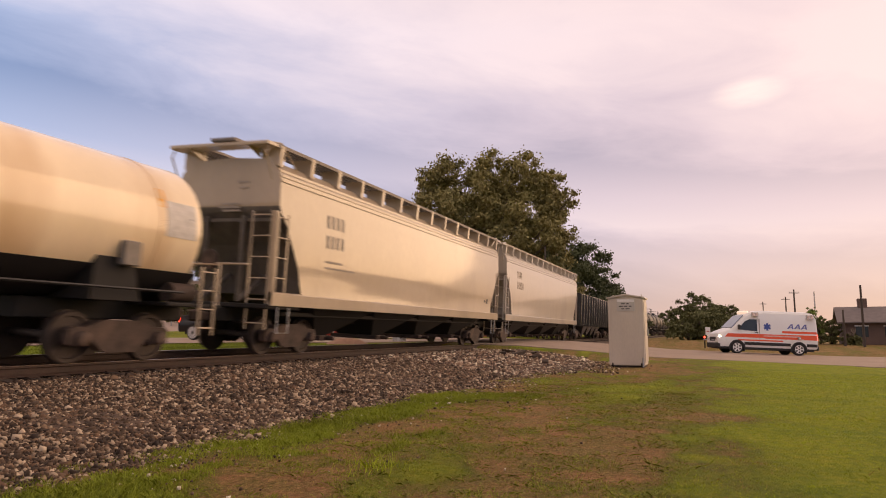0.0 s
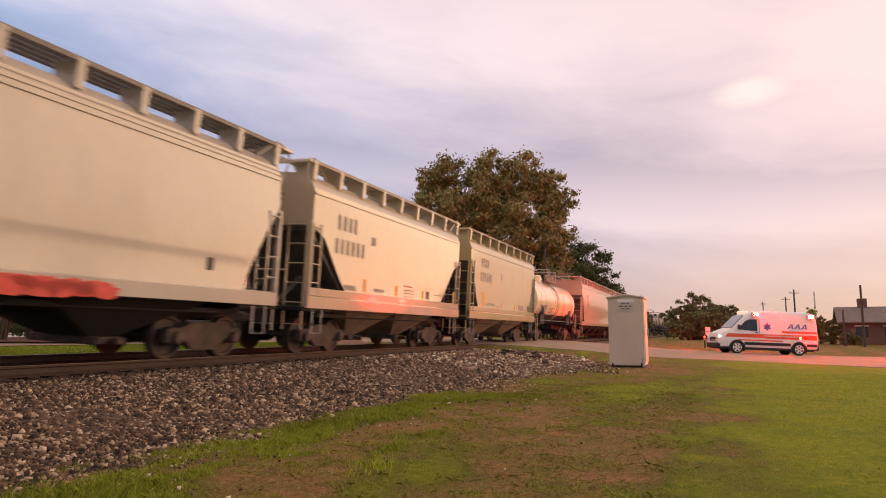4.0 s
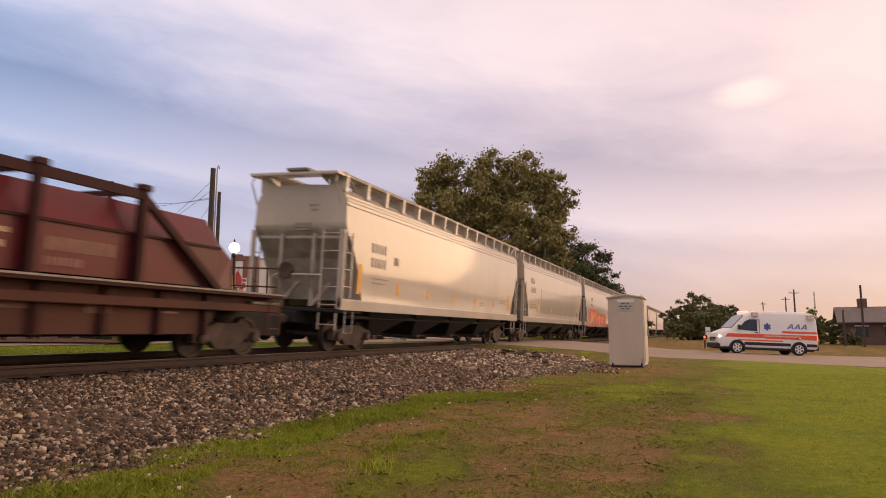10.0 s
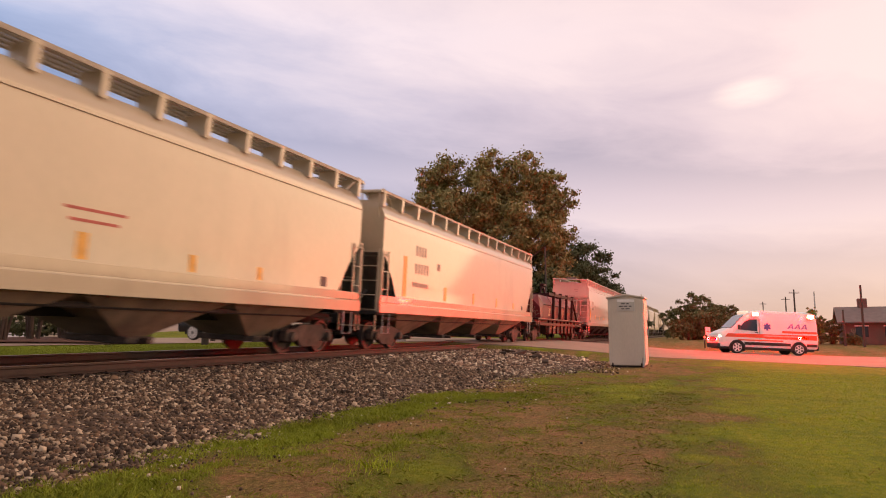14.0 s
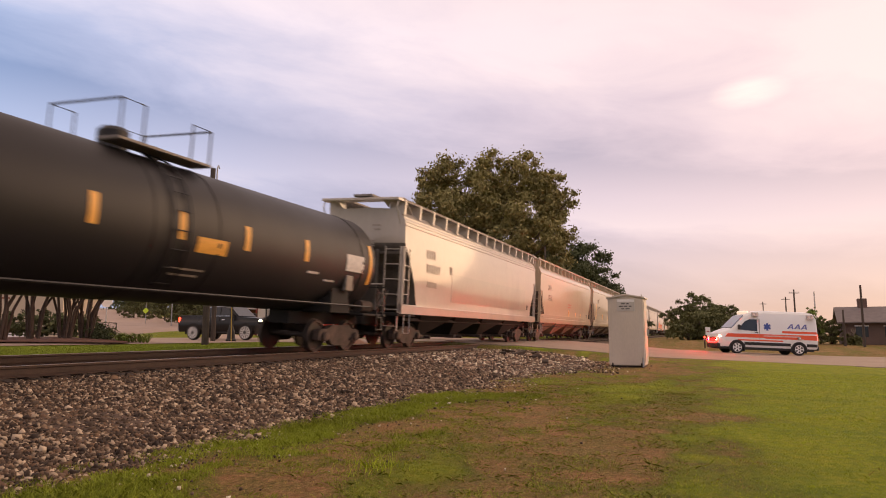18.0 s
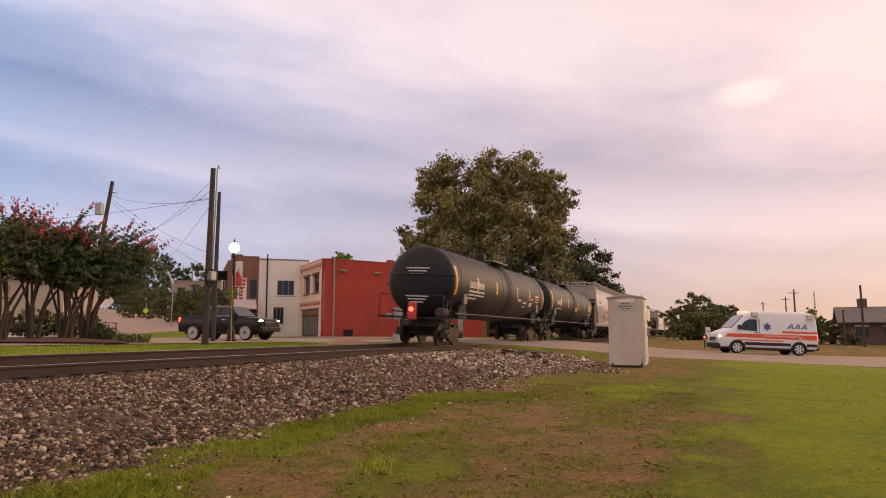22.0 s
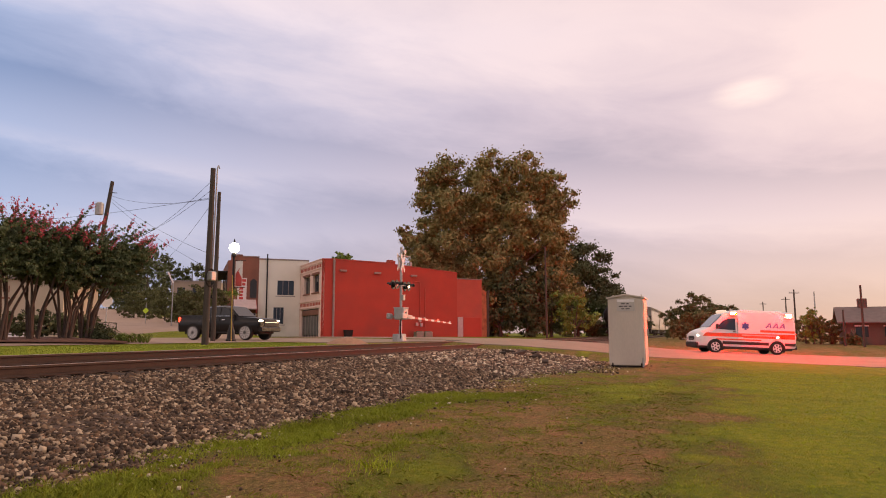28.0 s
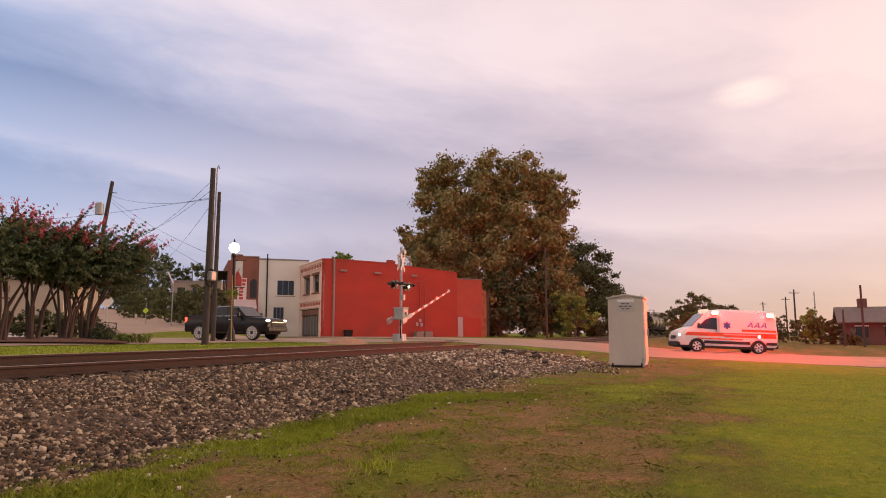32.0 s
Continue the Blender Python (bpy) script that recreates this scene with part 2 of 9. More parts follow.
M_POLE = mat("weathered_pole_wood", (0.075, 0.06, 0.05), 0.9, 0, 0.35, 3, 0.5, 30, stretch=(4, 4, 0.5))
M_GALV = mat("galvanised_steel", (0.42, 0.42, 0.42), 0.5, 0.55, 0.15, 5)
M_WHITE = mat("white_paint", (0.78, 0.76, 0.74), 0.5, 0, 0.05, 2)
M_TYRE = mat("tyre_rubber", (0.02, 0.02, 0.02), 0.85, 0, 0.2, 10)
M_CHROME = mat("chrome", (0.7, 0.7, 0.7), 0.15, 1.0, 0.05, 5)
M_UNDER = mat("underbody_black", (0.018, 0.016, 0.015), 0.8, 0.1, 0.3, 4)
M_TRUCK = mat("rusty_cast_steel", (0.075, 0.052, 0.042), 0.8, 0.2, 0.45, 4, 0.3, dirt=(0.15, 0.10, 0.075), dirt_at=0.5)
M_WHEEL = mat("wheel_steel", (0.065, 0.05, 0.044), 0.6, 0.5, 0.3, 5)
M_GLASS = glass("dark_glass")
M_CONCRETE = mat("concrete", (0.42, 0.38, 0.34), 0.9, 0, 0.15, 1.5, 0.2)

# ---- ground ----
TRACK_Y = 11.2
CANT = 4.6                      # degrees; the far rail lies higher
RAIL_Z = 0.735                  # rail top at the track's centre
ROAD_X0, ROAD_X1 = 32.0, 48.5
ROAD_PROFILE = [(-200, -0.6), (-20, -0.55), (-7.3, -0.32), (-3, -0.14), (2.5, 0.08), (6, 0.40), (9.0, 0.62), (10.4, 0.675), (12.1, 0.80), (13.5, 0.80), (17, 0.72), (25, 0.80), (60, 0.85)]
HILL = [(44, 0.84), (60, 1.5), (120, 4.0), (180, 7.2), (320, 13.0), (700, 20.0)]


def road_shift(y):
    """The road meets the track at a slight slant."""
    return (10 - max(-60.0, min(25.0, y))) * 0.2


def road_z(y):
    return curve_through(y, ROAD_PROFILE)


def ground_z(x, y):
    field = -0.32 * smoothstep(1, -9, y) * smoothstep(14, 31, x)
    far = curve_through(y, [(12.5, 0.60), (14.5, 0.69), (19, 0.71), (25, 0.81), (60, 0.85)])
    z = field + (far - field) * smoothstep(9.0, 12.6, y)
    ahead, across = FWD.x * x + FWD.y * y, RGT.x * x + RGT.y * y
    if ahead > 44:
        left = smoothstep(-0.27, -0.33, across / ahead)
        z += (curve_through(ahead, HILL) - 0.84) * left
    if x > 48 and y < 12:
        z += 0.45 * smoothstep(50, 75, x) * smoothstep(12, 8, y)
    xs = x - road_shift(y)
    near_road = smoothstep(ROAD_X0 - 3.0, ROAD_X0 - 0.2, xs) * (1 - smoothstep(ROAD_X1 + 0.2, ROAD_X1 + 4, xs))
    if near_road > 0 and y < 40:
        z += (road_z(y) - 0.03 - z) * near_road
    return z


def steps(*spans):
    out = []
    for a, b, d in spans:
        n = max(1, round((b - a) / d))
        out += [a + (b - a) * i / n for i in range(n)]
    return out + [spans[-1][1]]


def grass_cover(x, y):
    """How much of the ground is grassed over: 1 lawn, 0 bare earth."""
    if y > 12:
        return 0.78 if y < 60 else 0.7
    n = fbm(x * 0.6, y, 0.75, 3.0) + 0.7 * fbm(x, y, 2.1, 9.0)
    # a lush strip along the ballast's toe, trodden earth beside it, then lawn
    strip = smoothstep(3.65, 4.4, y + 0.35 * fbm(x, y, 0.9, 7.0)) * (1 - smoothstep(9.5, 15, x))
    lawn = smoothstep(1.9, -1.5, y + 1.3 * fbm(x, y, 0.6, 5.0) + 0.6 * fbm(x, y, 1.7, 2.0))
    green = 0.75 * math.exp(-((x - 14.5) / 2.2) ** 2 - ((y - 1.65) / 0.75) ** 2) + 0.5 * math.exp(-((x - 5.6) / 1.0) ** 2 - ((y - 2.4) / 0.4) ** 2) + 0.4 * math.exp(-((x - 7.4) / 1.0) ** 2 - ((y - 2.2) / 0.45) ** 2)
    box_bare = math.exp(-((x - 24.0) / 3.5) ** 2 - ((y - 2.3) / 1.5) ** 2)
    far = 0.30 * smoothstep(9, 20, x)
    c = max(lawn * 1.15, 0.30 + far + 0.50 * strip + green) + n * 0.52 * (1 - 0.55 * lawn) - box_bare * 0.6
    if x > 48:
        c = 0.36 + n * 0.3
    return max(0.0, min(1.0, c))


def make_ground():
    xs = steps((-1500, -300, 300), (-300, -60, 40), (-60, -4, 4), (-4, 30, 0.22), (30, 60, 0.75), (60, 160, 5), (160, 400, 30), (400, 2400, 400))
    ys = steps((-1800, -300, 300), (-300, -60, 30), (-60, -14, 3), (-14, 6, 0.22), (6, 30, 0.75), (30, 80, 2.5), (80, 300, 12), (300, 2400, 300))
    verts, cover = [], []
    for y in ys:
        for x in xs:
            c = grass_cover(x, y)
            rough = 0.03 * fbm(x, y, 1.3, 1.0) if -4 < x < 32 and -14 < y < 6 else 0
            verts.append((x, y, ground_z(x, y) + rough + 0.02 * c * (abs(y) < 6)))
            cover.append(c)
    n = len(xs)
    faces = [(j * n + i, j * n + i + 1, (j + 1) * n + i + 1, (j + 1) * n + i) for j in range(len(ys) - 1) for i in range(n - 1)]
    me = bpy.data.meshes.new("ground")
    me.from_pydata(verts, [], faces)
    at = me.attributes.new("cover", "FLOAT", "POINT")
    at.data.foreach_set("value", cover)
    me.polygons.foreach_set("use_smooth", [True] * len(me.polygons))
    m = bpy.data.materials.new("grass_and_earth")
    m.use_nodes = True
    nt = m.node_tree
    b = nt.nodes["Principled BSDF"]
    b.inputs["Roughness"].default_value = 0.95
    b.inputs["Specular IOR Level"].default_value = 0.2
    tc = nt.nodes.new("ShaderNodeTexCoord")

    def tex(s, d, r=0.6):
        q = nt.nodes.new("ShaderNodeTexNoise")
        q.inputs["Scale"].default_value, q.inputs["Detail"].default_value, q.inputs["Roughness"].default_value = s, d, r
        nt.links.new(tc.outputs["Object"], q.inputs["Vector"])
        return q.outputs[0]

    def ramp(src, stops):
        q = nt.nodes.new("ShaderNodeValToRGB")
        e = q.color_ramp.elements
        while len(e) < len(stops):
            e.new(0.5)
        for el, (p, c) in zip(e, stops):
            el.position, el.color = p, (*c, 1)
        nt.links.new(src, q.inputs[0])
        return q.outputs[0]
    a = nt.nodes.new("ShaderNodeAttribute")
    a.attribute_name = "cover"
    edge = nt.nodes.new("ShaderNodeMath")
    edge.operation = "MULTIPLY_ADD"
    nt.links.new(tex(3.6, 10, 0.92), edge.inputs[0])
    edge.inputs[1].default_value = 1.5
    sub = nt.nodes.new("ShaderNodeMath")
    sub.operation = "SUBTRACT"
    nt.links.new(a.outputs["Fac"], sub.inputs[0])
    sub.inputs[1].default_value = 0.72
    nt.links.new(sub.outputs[0], edge.inputs[2])
    mask = ramp(edge.outputs[0], [(0.33, (0, 0, 0)), (0.66, (1, 1, 1))])
    lawn = ramp(tex(9, 6, 0.7), [(0.3, (0.135, 0.18, 0.008)), (0.5, (0.225, 0.272, 0.012)), (0.7, (0.33, 0.325, 0.024))])
    rank = ramp(tex(11, 6, 0.75), [(0.3, (0.055, 0.07, 0.009)), (0.5, (0.125, 0.135, 0.017)), (0.7, (0.25, 0.21, 0.044))])
    thick = nt.nodes.new("ShaderNodeMix")
    thick.data_type = "RGBA"
    nt.links.new(ramp(a.outputs["Fac"], [(0.5, (0, 0, 0)), (1.0, (1, 1, 1))]), thick.inputs[0])
    nt.links.new(rank, thick.inputs[6])
    nt.links.new(lawn, thick.inputs[7])
    mottle = nt.nodes.new("ShaderNodeMix")
    mottle.data_type, mottle.blend_type = "RGBA", "MULTIPLY"
    mottle.inputs[0].default_value = 1.0
    nt.links.new(thick.outputs[2], mottle.inputs[6])
    nt.links.new(ramp(tex(0.8, 7, 0.75), [(0.35, (0.62, 0.72, 0.6)), (0.5, (0.9, 0.92, 0.9)), (0.66, (1.1, 1.0, 1.0))]), mottle.inputs[7])
    green = mottle.outputs[2]
    soil = ramp(tex(9, 8, 0.85), [(0.32, (0.08, 0.038, 0.018)), (0.48, (0.29, 0.145, 0.066)), (0.66, (0.56, 0.325, 0.155))])
    thatch = ramp(tex(24, 6, 0.85), [(0.32, (0.036, 0.029, 0.01)), (0.48, (0.155, 0.118, 0.034)), (0.66, (0.42, 0.30, 0.105))])
    litter = nt.nodes.new("ShaderNodeMix")
    litter.data_type = "RGBA"
    nt.links.new(ramp(tex(1.3, 10, 0.88), [(0.40, (0, 0, 0)), (0.54, (1, 1, 1))]), litter.inputs[0])
    nt.links.new(soil, litter.inputs[6])
    nt.links.new(thatch, litter.inputs[7])
    earth = litter.outputs[2]
    mix = nt.nodes.new("ShaderNodeMix")
    mix.data_type = "RGBA"
    nt.links.new(mask, mix.inputs[0])
    nt.links.new(earth, mix.inputs[6])
    nt.links.new(green, mix.inputs[7])
    nt.links.new(mix.outputs[2], b.inputs["Base Color"])
    bp = nt.nodes.new("ShaderNodeBump")
    bp.inputs["Strength"].default_value, bp.inputs["Distance"].default_value = 0.9, 0.05
    nt.links.new(tex(28, 6, 0.75), bp.inputs["Height"])
    nt.links.new(bp.outputs[0], b.inputs["Normal"])
    me.materials.append(m)
    ob = new("ground", me)
    tagged(ob, "patchy green grass over bare reddish earth", "ground", kind="structure")
    return ob


ground = make_ground()


def make_road():
    ys = steps((-200, -20, 10), (-20, 14, 0.5), (14, 60, 2))
    s = Shape()
    rows = []
    for y in ys:
        wob = 0.25 * fbm(y, 3.3, 0.5, 2.0)
        z = road_z(y)
        x0, x1 = ROAD_X0 + wob + road_shift(y), ROAD_X1 - wob + road_shift(y)
        rows.append([(x0, y, z - 0.25), (x0, y, z), (x0 + 3, y, z + 0.03), ((x0 + x1) / 2, y, z + 0.06), (x1 - 3, y, z + 0.03), (x1, y, z), (x1, y, z - 0.25)])
    s.rings(rows, closed=False)
    ob = solid("road", s, M_ROAD, "worn pale asphalt road rising to the rail crossing", "road", "structure", smooth=40)
    return ob


make_road()


def make_street():
    """The street that climbs away between the shops, and the open forecourt beyond the track."""
    u = (FWD * 0.89 + RGT * -0.456).normalized()
    w = Vector((u.y, -u.x, 0))
    c0 = spot(-20.5, 46)
    s = Shape()
    rows = []
    for d in steps((-6, 60, 4), (60, 260, 20)):
        p = c0 + u * d
        half = 4.2 if d > 10 else 4.2 + (10 - d) * 0.25
        row = []
        for k in (-half, -half / 2, 0, half / 2, half + 3.5):
            q = p + w * k
            row.append((q.x, q.y, ground_z(q.x, q.y) + 0.05))
        rows.append(row)
    s.rings(rows, closed=False)
    solid("street", s, M_STREET, "pale asphalt street climbing between shops", "street", "structure", smooth=60)
    f = Shape()

    def fore(a, b):
        x = 13 + (ROAD_X0 + 0.4 - 13) * a
        y = 21.5 + (52 - 21.5) * b - 1.5 * a
        return x, y, ground_z(x, y) + 0.045
    f.sheet(16, 16, fore)

    def fore2(a, b):
        x, y = ROAD_X1 - 0.4 + 10 * a, 15.5 + 20 * b
        return x, y, ground_z(x, y) + 0.045
    f.sheet(8, 8, fore2)
    solid("forecourt", f, M_STREET, "pale asphalt forecourt beyond the railway", "road", "structure", smooth=60)


make_street()

# ---- track ----
TRACK = pose(0, TRACK_Y, RAIL_Z, CANT)
RAIL_SPANS = ((-140.0, 420.0),)


def make_bed():
    s = Shape()
    prof = [(4.7, -0.06), (5.2, 0.03), (6.2, 0.17), (7.4, 0.33), (8.6, 0.42), (9.4, 0.42), (9.9, 0.42), (10.32, 0.43), (10.6, 0.45), (11.2, 0.49), (12.5, 0.61), (13.0, 0.63), (13.9, 0.60)]
    for a, b in ((-140, ROAD_X0 + 0.5), (ROAD_X1 - 0.5, 420)):
        rows = []
        for x in steps((a, max(a, -6), 8), (max(a, -6), min(b, 60), 0.4), (min(b, 60), b, 12)) if a < 0 else steps((a, b, 10)):
            end = smoothstep(27, 34, x) if x < 40 else 0
            row = []
            for i, (y, z) in enumerate(prof):
                yy = y + (0.35 * fbm(x, y, 0.35, 4.0) if i < 3 else 0)
                zz = z + 0.03 * fbm(x, y, 1.2, 6.0) if 0 < i < 6 else z
                if end and y < 10:
                    zz = zz + (ground_z(x, yy) + 0.02 - zz) * end * 0.5
                row.append((x, yy, zz))
            rows.append(row)
        s.rings(rows, closed=False)
    m = mat("ballast_fines", (0.085, 0.054, 0.036), 0.95, 0, 0.5, 9, 1.0, 26)
    return solid("ballast_bed", s, m, "sloping bed of grey-brown crushed stone under the track", "ballast", "structure", smooth=60)


make_bed()


def make_rails():
    for side, name in ((-1, "near"), (1, "far")):
        rail = thing("rail", TRACK, "brown rusty steel rail with a polished top", "rail", "rails of the track", "structure")
        y = side * 0.755
        prof = [(-0.075, -0.18), (0.075, -0.18), (0.075, -0.165), (0.012, -0.14), (0.010, -0.05), (0.037, -0.036), (0.037, -0.004), (-0.037, -0.004), (-0.037, -0.036), (-0.010, -0.05), (-0.012, -0.14), (-0.075, -0.165)]
        s = Shape().prism([(y + a, b) for a, b in prof], 0, -140, 420)
        part("web", s, M_RAIL, rail)
        part("running_surface", Shape().box(-140, 420, y - 0.03, y + 0.03, -0.004, 0.0), M_RAILTOP, rail, "polished running surface")


make_rails()


def make_ties():
    rnd = random.Random(5)
    base = Shape().box(-0.115, 0.115, -1.3, 1.3, -0.36, -0.184, 0.015).mesh("tie", M_TIE)
    plate = Shape().box(-0.1, 0.1, -0.18, 0.18, -0.187, -0.172).mesh("tie_plate", M_RAIL)
    x = -3.0
    while x < 32:
        t = new("tie", base)
        t.matrix_basis = TRACK @ pose(x, rnd.uniform(-0.06, 0.06), rnd.uniform(-0.012, 0.008), 0, 0, rnd.uniform(-1.2, 1.2))
        tagged(t, "dark weathered timber tie bedded in ballast", "railway tie", "ties of the track")
        for side in (-0.755, 0.755):
            part("tie_plate", plate, M_RAIL, t, at=(0, side, 0.004))
        x += 0.52
    rest = Shape()
    for a, b in ((-60, -3), (47, 160)):
        x = a
        while x < b:
            rest.box(x - 0.11, x + 0.11, -1.3, 1.3, -0.36, -0.184)
            x += 0.52
    solid("far_ties", rest, M_TIE, "dark timber ties farther along the track", "railway tie", "stuff", at=TRACK)


make_ties()


def make_crossing():
    c = thing("crossing_surface", pose(0, 0, 0), "dark timber and asphalt panels between the rails at the crossing", "crossing panel", kind="structure")
    panel = Shape().box(-1.18, 1.18, -0.66, 0.66, -0.10, -0.006, 0.02).mesh("panel", M_PANEL)
    edge = Shape().box(-1.18, 1.18, -0.25, 0.25, -0.10, -0.006, 0.02).mesh("edge_panel", M_PANEL)
    n = 6
    for i in range(n):
        x = ROAD_X0 + 1.2 + i * 2.41
        part("panel", panel, M_PANEL, c, at=TRACK @ pose(x, 0, 0))
        part("edge_panel", edge, M_PANEL, c, at=TRACK @ pose(x, -1.08, 0))
        part("edge_panel", edge, M_PANEL, c, at=TRACK @ pose(x, 1.08, 0))


make_crossing()


def scrap_ties():
    rnd = random.Random(8)
    for x, y, l, yaw in ((25.6, 7.6, 0.9, 20), (26.6, 7.3, 1.2, -12), (27.4, 7.9, 0.7, 50), (28.4, 7.0, 0.8, 8), (26.0, 6.4, 0.5, -35), (24.2, 5.6, 0.6, 12)):
        n = 6
        s = Shape().rings([[(l * (i / (n - 1) - 0.5), q * (0.10 + rnd.uniform(-0.02, 0.02)), w * (0.07 + rnd.uniform(-0.02, 0.02))) for q, w in ((-1, -1), (1, -1), (1, 1), (-1, 1))] for i in range(n)])
        z = curve_through(y, [(4.7, -0.02), (6.2, 0.19), (7.4, 0.35), (8.6, 0.44)])
        solid("broken_tie", s, M_TIE, "broken dark timber tie end lying on the ballast", "railway tie", group="broken ties", at=pose(x, y, z + 0.05, rnd.uniform(-8, 8), rnd.uniform(-6, 6), yaw))


scrap_ties()

# ---- train ----
SPEED = 10.25
START = -3.8       # place of a coupling at its zero time


def car_paint(name, base, **kw):
    o = dict(rough=0.40, var=0.07, scale=0.7, fine=12, dirt=tuple(c * 0.72 for c in base), dirt_at=0.60, stretch=(0.7, 0.7, 0.35), bump=0.02, coat=0.8, spec=0.35)
    o.update(kw)
    return mat(name, base, **o)


P_CREAM = car_paint("cream_car_paint", (0.49, 0.4, 0.28))
P_TAN = car_paint("tan_car_paint", (0.456, 0.361, 0.254), dirt=(0.34, 0.27, 0.19))
P_YELLOW = car_paint("yellow_cream_car_paint", (0.49, 0.387, 0.202))
P_GREY = car_paint("pale_grey_car_paint", (0.473, 0.417, 0.353))
P_WHITE = car_paint("off_white_car_paint", (0.516, 0.452, 0.374))
P_IVORY = car_paint("ivory_tank_paint", (0.92, 0.74, 0.50), dirt=(0.70, 0.46, 0.24), dirt_at=0.57, stretch=(1.6, 0.7, 0.25))
P_PATCH = car_paint("grey_overpaint", (0.42, 0.38, 0.32), rough=0.32, coat=0.8)
P_BLACK = car_paint("black_tank_paint", (0.013, 0.012, 0.014), rough=0.52, dirt=(0.03, 0.028, 0.027), dirt_at=0.62, coat=0.0, spec=0.35)
P_MAROON = car_paint("maroon_car_paint", (0.145, 0.016, 0.020), dirt=(0.085, 0.018, 0.020), dirt_at=0.52, coat=0.0, rough=0.38, spec=0.3)
P_MAROON2 = car_paint("maroon_frame_paint", (0.095, 0.036, 0.026), dirt=(0.05, 0.022, 0.016), coat=0.0, rough=0.6, spec=0.2)
P_CHORD = car_paint("dark_cage_paint", (0.040, 0.009, 0.010), dirt=(0.03, 0.012, 0.011), coat=0.0, rough=0.6, spec=0.2)
M_INKCREAM = mat("cream_stencil", (0.50, 0.35, 0.22), 0.6, 0, 0.35, 8)
M_INKFADED = mat("faded_cream_stencil", (0.27, 0.14, 0.105), 0.6, 0, 0.3, 8)
P_COAL = car_paint("black_hopper_paint", (0.030, 0.030, 0.030), rough=0.6)
# sheets below the car ends: grime, plus the shade there put into the colour
M_SHADESHEET = mat("dark_slope_sheet", (0.115, 0.098, 0.083), 0.7, 0.1, 0.35, 2)
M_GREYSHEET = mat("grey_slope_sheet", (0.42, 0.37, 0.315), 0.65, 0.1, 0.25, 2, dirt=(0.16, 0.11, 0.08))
M_PALEGRATE = mat("pale_running_board", (0.36, 0.31, 0.25), 0.6, 0.1, 0.2, 6)
M_GRATING = mat("running_board_steel", (0.20, 0.18, 0.165), 0.6, 0.4, 0.25, 6)
M_STRIPE = mat("yellow_reflective_tape", (0.75, 0.36, 0.06), 0.45, 0, 0.15, 8)
M_INK = mat("black_stencil", (0.05, 0.045, 0.045), 0.6, 0, 0.2, 8)
M_INKGREY = mat("faded_stencil", (0.30, 0.255, 0.21), 0.6, 0, 0.2, 8)
M_INKRED = mat("red_stencil", (0.45, 0.10, 0.08), 0.6, 0, 0.2, 8)
M_INKWHITE = mat("white_stencil", (0.62, 0.58, 0.54), 0.6, 0, 0.2, 8)
M_TAG = {"red": mat("spray_red", (0.62, 0.06, 0.045), 0.5, 0, 0.2, 5), "yellow": mat("spray_yellow", (0.68, 0.47, 0.05), 0.5, 0, 0.2, 5),
         "teal": mat("spray_teal", (0.05, 0.27, 0.27), 0.5, 0, 0.2, 5), "orange": mat("spray_orange", (0.66, 0.22, 0.04), 0.5, 0, 0.2, 5)}

KIT = {}


